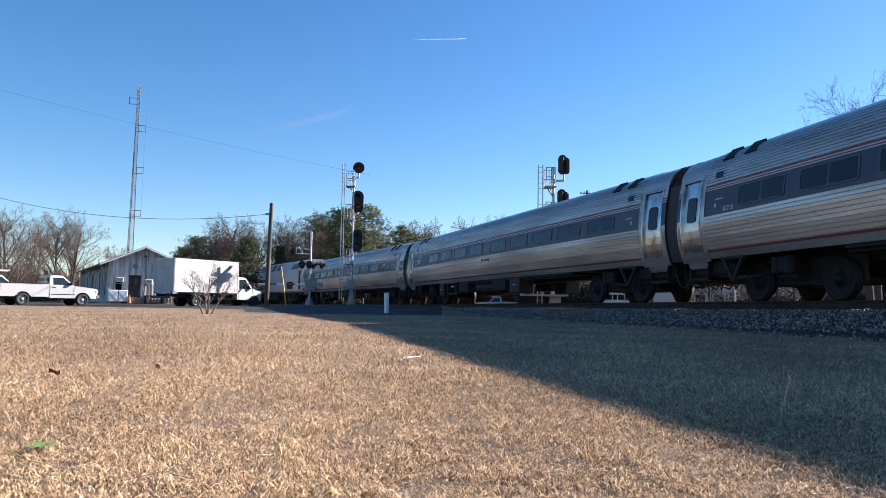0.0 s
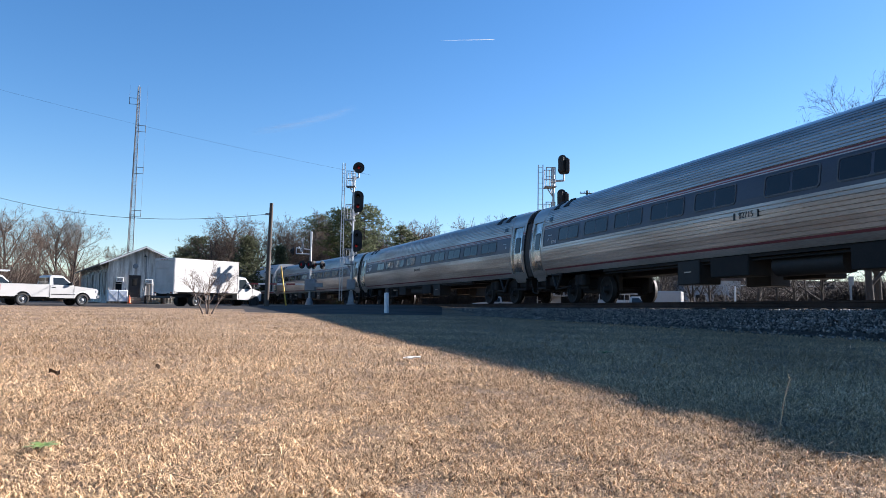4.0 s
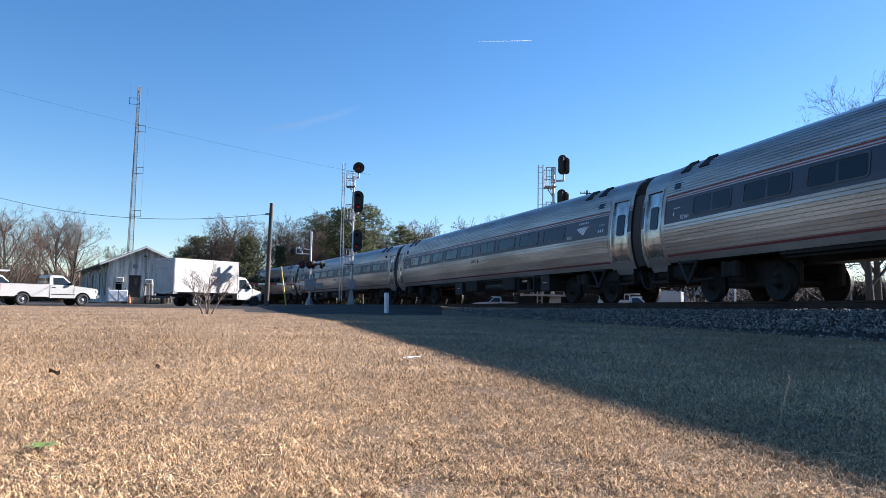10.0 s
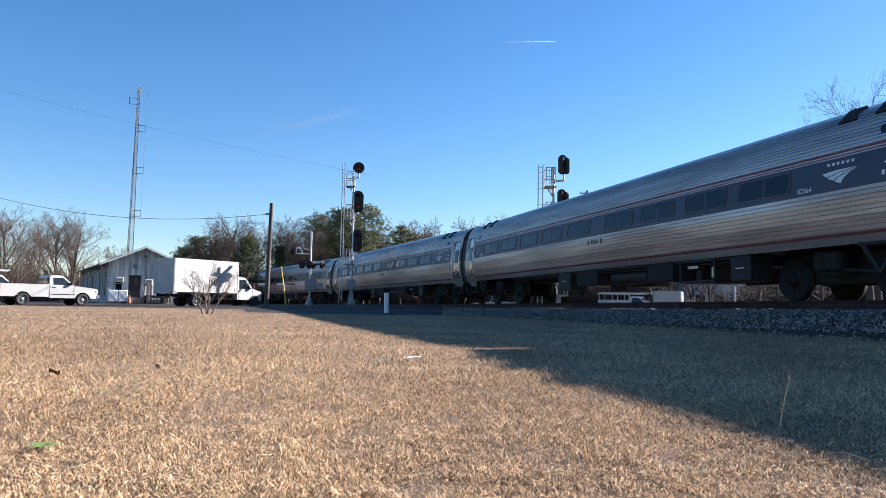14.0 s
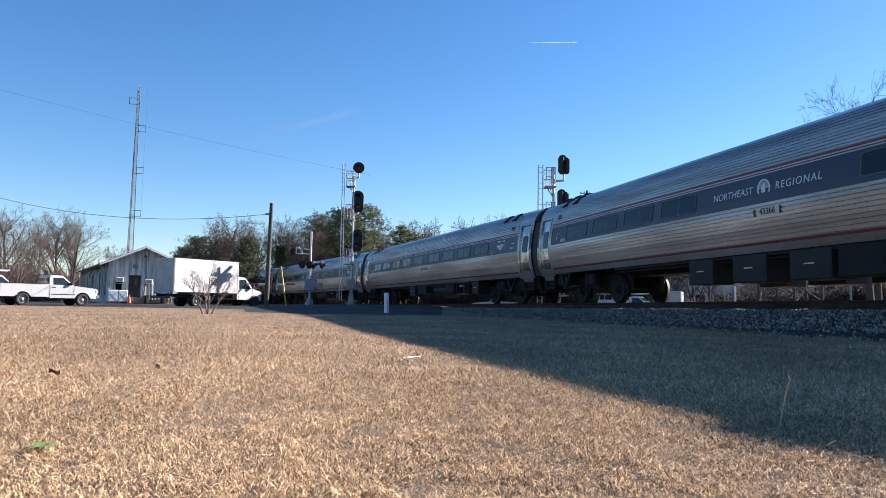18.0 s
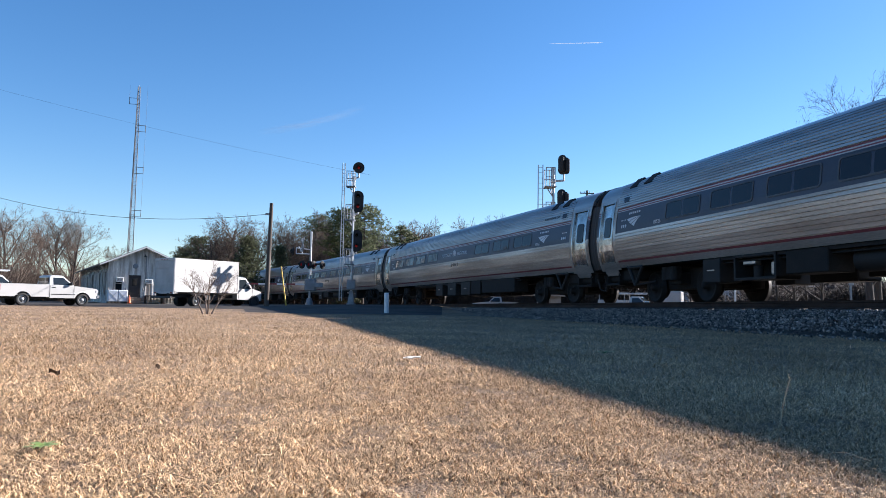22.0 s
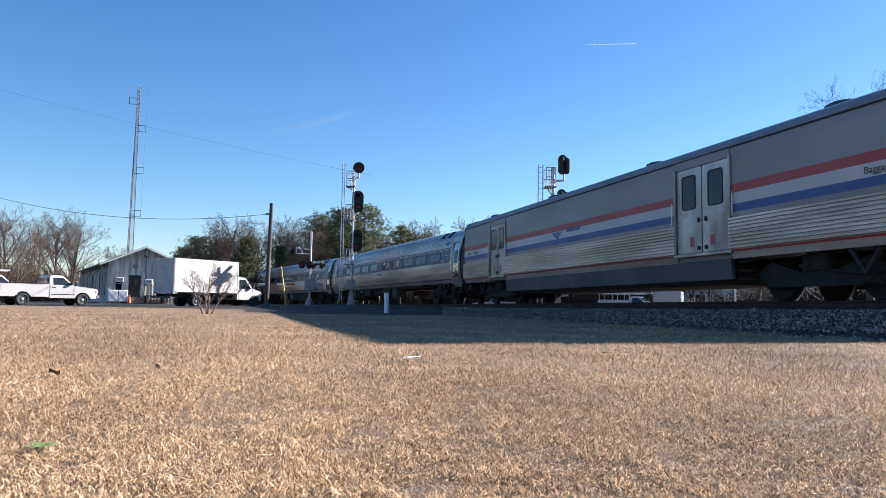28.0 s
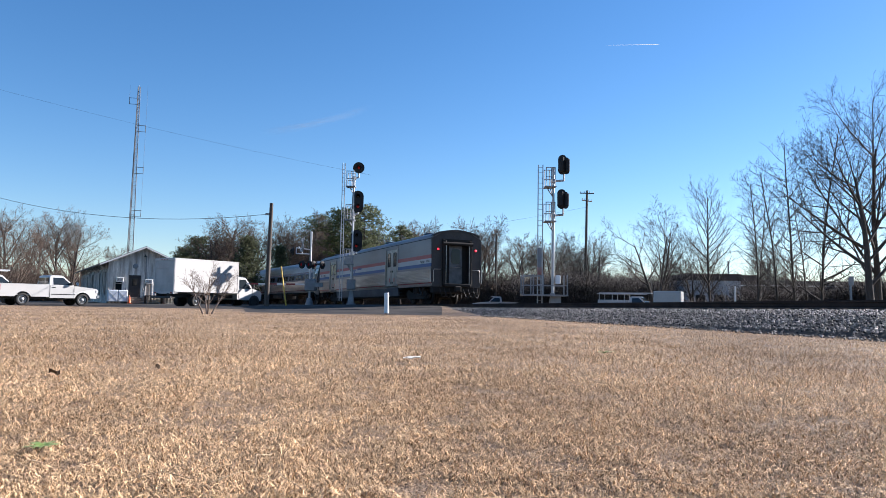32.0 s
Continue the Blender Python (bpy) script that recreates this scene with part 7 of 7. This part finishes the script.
def blades(name, rng, x, y, ln, w, bends, label):
    """Thin curled ribbons of two or three bends that end in a point."""
    n = len(x)
    d = np.hypot(x, y)
    p = np.stack([x, y, 0.045 * np.maximum(0, 1 - d / 13.0) + rng.uniform(-0.003, 0.008, n)], 1)
    az, el = rng.uniform(0, 2 * np.pi, n), rng.uniform(0.05, 1.05, n)
    cols, step = [], ln / bends
    for k in range(bends + 1):
        side = np.stack([-np.sin(az), np.cos(az), rng.uniform(-0.5, 0.5, n)], 1) * w[:, None]
        cols += [p - side, p + side] if k < bends else [p]
        p = p + np.stack([np.cos(az) * np.cos(el), np.sin(az) * np.cos(el), np.sin(el)], 1) * step[:, None]
        az = az + rng.normal(0, 0.95, n)
        el = el - rng.uniform(0.1, 1.5, n)
    m = len(cols)
    v = np.stack(cols, 1).reshape(-1, 3)
    i = np.arange(n)[:, None] * m
    tri = []
    for k in range(bends - 1):
        a = 2 * k
        tri += [(a, a + 1, a + 3), (a, a + 3, a + 2)]
    tri.append((m - 3, m - 2, m - 1))
    f = np.concatenate([i + np.array([q]) for q in tri])
    indexed(name, v, f, BLADE, label, "grass")


def lawn():
    """Dry curled grass, fine before the camera and coarser with distance."""
    rng = np.random.default_rng(5)
    table = rng.random((256, 256))

    def patch(x, y, cell):
        """Smooth random values over the lawn, with lumps of about the given size."""
        u, v = x / cell + 71.3, y / cell + 38.7
        a, b = np.floor(u).astype(int), np.floor(v).astype(int)
        f, g = u - a, v - b
        f, g = f * f * (3 - 2 * f), g * g * (3 - 2 * g)
        t00, t10 = table[a % 256, b % 256], table[(a + 1) % 256, b % 256]
        t01, t11 = table[a % 256, (b + 1) % 256], table[(a + 1) % 256, (b + 1) % 256]
        return (t00 * (1 - f) + t10 * f) * (1 - g) + (t01 * (1 - f) + t11 * f) * g

    for name, near, far, n, bends, label in (("lawn_grass", 1.2, 4.2, 250000, 3, "short curled tan dormant grass blades"), ("lawn_grass_beyond", 4.2, 42.0, 430000, 2, "matted tan dormant grass further off")):
        d = near * (far / near) ** rng.random(n)
        a = rng.uniform(-0.62, 0.62, n)
        x, y = d * np.sin(a), d * np.cos(a)
        tx = (patch(x, y, 0.055) - 0.5) * 0.8 + (patch(x, y, 0.17) - 0.5) * 0.7 + (patch(x, y, 0.8) - 0.5) * 0.45
        lat = (x - 7.681) * math.cos(0.26) + (y - 20.0) * math.sin(0.26)
        kk = np.clip((-7.0 - x) / 4.0, 0, 1)
        edge = 28.0 + 0.6 * np.sin(x * 0.15) + np.maximum(0, (x + 6) * 0.12) + 10.3 * kk * kk * (3 - 2 * kk)
        keep = (rng.random(n) < 0.66 + 0.9 * tx) & (y < edge - 0.4) & (lat < -2.75)
        x, y, d, tx = x[keep], y[keep], d[keep], tx[keep]
        k = len(x)
        size = np.clip(0.72 + d / 11.0, 0.8, 2.6)
        ln = rng.uniform(0.018, 0.060, k) * np.clip(size, 0.8, 1.25) * (1 + 0.5 * tx)
        w = rng.uniform(0.0006, 0.00135, k) * size
        blades(name, rng, x, y, ln, w, bends, label)


def stones():
    """Loose crushed stone on the bed and its slope, thrown a little into the grass."""
    rng = np.random.default_rng(8)
    base = np.array([(1, 0, 0), (-1, 0, 0), (0, 1, 0), (0, -1, 0), (0, 0, 1), (0, 0, -1)], float)
    tri = np.array([(0, 2, 4), (2, 1, 4), (1, 3, 4), (3, 0, 4), (2, 0, 5), (1, 2, 5), (3, 1, 5), (0, 3, 5)])
    n = 56000
    s = -17 + 62 * rng.random(n) ** 1.5
    lat = np.where(rng.random(n) < 0.9, rng.uniform(0.8, 3.05, n), rng.uniform(-0.7, 0.7, n))
    out = rng.random(n) < 0.05
    lat = np.where(out, rng.uniform(2.9, 3.6, n), lat)
    S = np.linspace(-20, 60, 161)
    P = np.array([(*track_at(q)[0], track_at(q)[1]) for q in S])
    cx, cy, cz, hd = (np.interp(s, S, P[:, k]) for k in range(4))
    x, y = cx - np.cos(hd) * lat, cy - np.sin(hd) * lat
    prof_l, prof_z = [-3, -1.6, 1.45, 2.05, 2.55, 3.3, 4.0], [-0.6, -0.215, -0.215, -0.30, -0.44, -0.66, -0.80]
    up = np.interp(lat, prof_l, prof_z)
    z = np.maximum(cz + up, 0.02)
    size = rng.uniform(0.013, 0.034, n)
    rot = rng.normal(size=(n, 3, 3))
    q, _ = np.linalg.qr(rot)
    scale = rng.uniform(0.55, 1.25, (n, 6, 1)) * size[:, None, None]
    v = np.einsum("vk,nkj->nvj", base, q) * scale + np.stack([x, y, z + size * 0.25], 1)[:, None, :]
    f = (np.arange(n)[:, None, None] * 6 + tri[None]).reshape(-1, 3)
    indexed("ballast_stones", v.reshape(-1, 3), f, STONE, "loose grey crushed granite along the track", "stones")


PAPER = mat("weathered off-white paper", (0.80, 0.75, 0.66), 0.8, 0.0, 0.1, 8, 40)
LEAFDARK = mat("dark dead leaf", (0.085, 0.05, 0.03), 0.8, 0.0, 0.3, 20, 60)
WEED = mat("green weed leaf", (0.17, 0.25, 0.06), 0.6, 0.0, 0.2, 20, 60)
STALK = mat("dry straw stalk", (0.50, 0.38, 0.24), 0.8, 0.0, 0.2, 20, 60)


def litter():
    rng = random.Random(12)
    pp = Geo()
    rows = [[(-0.06 + 0.12 * i / 6, -0.05 + 0.10 * k / 4 + 0.006 * math.sin(i * 2), 0.030 + 0.003 * math.sin(i * 1.7 + k) + 0.008 * i / 6) for k in range(5)] for i in range(7)]
    pp.loft([r + [(x, y, z - 0.006) for x, y, z in reversed(r)] for r in rows], True, True)
    ob = thing("paper_scrap", "crumpled off-white scrap lying in the grass", "litter", pose(-0.205, 5.1, 0.045))
    part("scrap", pp, PAPER, ob)
    for x, y, s, r in ((-1.98, 3.72, 0.026, 15), (-1.60, 4.1, 0.018, 70)):
        g = Geo()
        g.loft([[(s * (i / 4 - 0.5) * 2 , s * w * 0.5, 0.03 + 0.3 * s * math.sin(i * 1.3)), (s * (i / 4 - 0.5) * 2, 0, 0.018 + 0.3 * s * math.sin(i * 1.3 + 0.4)), (s * (i / 4 - 0.5) * 2, -s * w * 0.6, 0.038 + 0.3 * s * math.sin(i * 1.3 + 0.8))] for i, w in enumerate((0.1, 0.8, 1.0, 0.7, 0.05))], False, False)
        ob = thing("dead_leaf", "curled dark dead leaf on the lawn", "leaf", pose(x, y, 0.045, 0, 0, r))
        part("blade", g, LEAFDARK, ob)
    for x, y, n, s in ((-1.06, 1.95, 12, 0.055), (1.42, 6.3, 14, 0.10)):
        w = thing("green_weed", "small green weed rosette in the dry grass", "weed", pose(x, y, 0.052))
        for i in range(n):
            a = i * 2.4
            l = s * rng.uniform(0.6, 1.1)
            g = Geo()
            c, sn = math.cos(a), math.sin(a)
            g.loft([[(c * l * f - sn * q * l * wd, sn * l * f + c * q * l * wd, l * (0.5 * f - 0.35 * f * f)) for q in (-1, 0, 1)] for f, wd in ((0, 0.03), (0.4, 0.13), (0.8, 0.11), (1.0, 0.01))], False, False)
            part("leaf", g, WEED, w)
    # a tall dry seed stalk near the camera, and scattered cut straws
    st = thing("dry_weed_stalk", "tall thin dry weed stalk with a bent tip", "weed", pose(1.09, 2.33, 0.03))
    g = Geo()
    g.tube([(-0.015, 0, 0), (0.0, 0, 0.07), (0.012, 0, 0.14), (0.03, 0.0, 0.2)], 0.0013, 5)
    part("stem", g, STALK, st)
    g = Geo()
    g.tube([(0.03, 0, 0.2), (0.042, 0, 0.195), (0.05, 0, 0.21)], 0.001, 5)
    part("side_stem", g, STALK, st)
    g = Geo()
    g.tube([(0.03, 0, 0.2), (0.026, 0, 0.215), (0.02, 0, 0.22)], 0.001, 5)
    part("side_stem", g, STALK, st)
    sg = Geo()
    for i in range(90):
        d = 1.6 * (9 / 1.6) ** rng.random()
        a = rng.uniform(-0.6, 0.6)
        x, y = d * math.sin(a), d * math.cos(a)
        b = rng.uniform(0, 6.28)
        l = rng.uniform(0.05, 0.16)
        z = 0.05 + 0.03 * rng.random()
        sg.tube([(x, y, z), (x + math.cos(b) * l * 0.5, y + math.sin(b) * l * 0.5, z + 0.012), (x + math.cos(b + 0.3) * l, y + math.sin(b + 0.3) * l, z)], 0.0007 + d * 0.0001, 4)
    tagged(part("loose_straws", sg, STALK), "loose pale straws lying on the lawn", "straw", kind="stuff")


# ---- the sky's moving vapour trail ----
VAPOUR = bpy.data.materials.new("sunlit vapour")
VAPOUR.use_nodes = True
thin = VAPOUR.node_tree.nodes.new("ShaderNodeBsdfTranslucent")
thin.inputs["Color"].default_value = (0.36, 0.36, 0.36, 1)
VAPOUR.node_tree.links.new(thin.outputs[0], VAPOUR.node_tree.nodes["Material Output"].inputs["Surface"])


def contrail():
    ob = thing("contrail", "thin white vapour trail high in the blue sky", "contrail")
    g = Geo()
    pts = [(-230 + 230 * i / 12, 0, -4 * (1 - i / 12)) for i in range(13)]
    rs = [0.15 + 1.15 * (i / 12) ** 0.8 if i < 12 else 0.4 for i in range(13)]
    g.loft([[(x, 0.73 * r * q, z - 0.68 * r * q) for q in (-1, 1)] for (x, _, z), r in zip(pts, rs)], False, False)
    part("trail", g, VAPOUR, ob)
    return ob


def wisp():
    """A faint streak of cirrus."""
    m = bpy.data.materials.new("thin cirrus")
    m.use_nodes = True
    nt = m.node_tree
    tr, cl, mx = nt.nodes.new("ShaderNodeBsdfTransparent"), nt.nodes.new("ShaderNodeBsdfTranslucent"), nt.nodes.new("ShaderNodeMixShader")
    cl.inputs["Color"].default_value = (0.8, 0.8, 0.8, 1)
    co, no, mp = nt.nodes.new("ShaderNodeTexCoord"), nt.nodes.new("ShaderNodeTexNoise"), nt.nodes.new("ShaderNodeMapping")
    mp.inputs["Scale"].default_value = (0.004, 0.03, 0.05)
    no.inputs["Scale"].default_value, no.inputs["Detail"].default_value = 1.0, 6
    nt.links.new(co.outputs["Object"], mp.inputs[0])
    nt.links.new(mp.outputs[0], no.inputs["Vector"])
    at = nt.nodes.new("ShaderNodeAttribute")
    at.attribute_name = "thickness"
    r = nt.nodes.new("ShaderNodeMapRange")
    r.inputs[1].default_value, r.inputs[2].default_value, r.inputs[4].default_value = 0.25, 0.85, 0.26
    nt.links.new(no.outputs[0], r.inputs[0])
    mu = nt.nodes.new("ShaderNodeMath")
    mu.operation = "MULTIPLY"
    nt.links.new(r.outputs[0], mu.inputs[0])
    nt.links.new(at.outputs["Fac"], mu.inputs[1])
    nt.links.new(mu.outputs[0], mx.inputs[0])
    nt.links.new(tr.outputs[0], mx.inputs[1])
    nt.links.new(cl.outputs[0], mx.inputs[2])
    nt.links.new(mx.outputs[0], nt.nodes["Material Output"].inputs["Surface"])
    ob = thing("cirrus_wisp", "faint white wisp of cirrus cloud", "cloud")
    g = Geo()
    nx, nz = 24, 6
    rows = [[(-230 + 460 * i / nx, 0.7 * 40 * (j / nz - 0.5) * 2, 118 * (i / nx - 0.5) - 14 * math.cos((i / nx - 0.5) * 3.1) + 28 * (j / nz - 0.5) * 2) for j in range(nz + 1)] for i in range(nx + 1)]
    g.loft(rows, False, False)
    sh = part("sheet", g, m, ob)
    th = sh.data.attributes.new("thickness", "FLOAT", "POINT")
    th.data.foreach_set("value", [max(0.0, math.sin(math.pi * i / nx)) * max(0.0, math.sin(math.pi * j / nz)) for i in range(nx + 1) for j in range(nz + 1)])
    return ob


woods()
far_line()
depot()
far_buildings()
vehicles()
fixtures()
build_train()
litter()
trail = contrail()
veil = wisp()
road()
ties()
stones()
lawn()


def motions():
    for car, k, pivot in CARS:
        walk(car, [(t * 0.5, car_pose(t * 0.5, k, pivot)) for t in range(65)])
    # wheels roll without slip; under a quarter turn between rows
    times = [0.0]
    while times[-1] < 32.0:
        t = times[-1]
        times.append(min(32.0, round((t + 2 / 30.0) * 30) / 30.0))
    for ax in AXLES:
        x, y, z = ax.location
        walk(ax, [(t, pose(x, y, z, 0, math.degrees(train_s(t) / 0.457), 0)) for t in times])
    # the trail drifts across the sky, level and slowly sinking to the viewer
    walk(trail, [(t, pose(86 + 825 * (t / 32.0) ** 0.93, 3000, 1138 - 10 * t / 32.0, 0, -1, 0)) for t in (0.0, 4.0, 8.0, 12.0, 16.0, 20.0, 24.0, 28.0, 32.0)])

    walk(veil, [(t, pose(-610 + 60 * t / 32.0, 3000, 772)) for t in (0.0, 16.0, 32.0)])


motions()
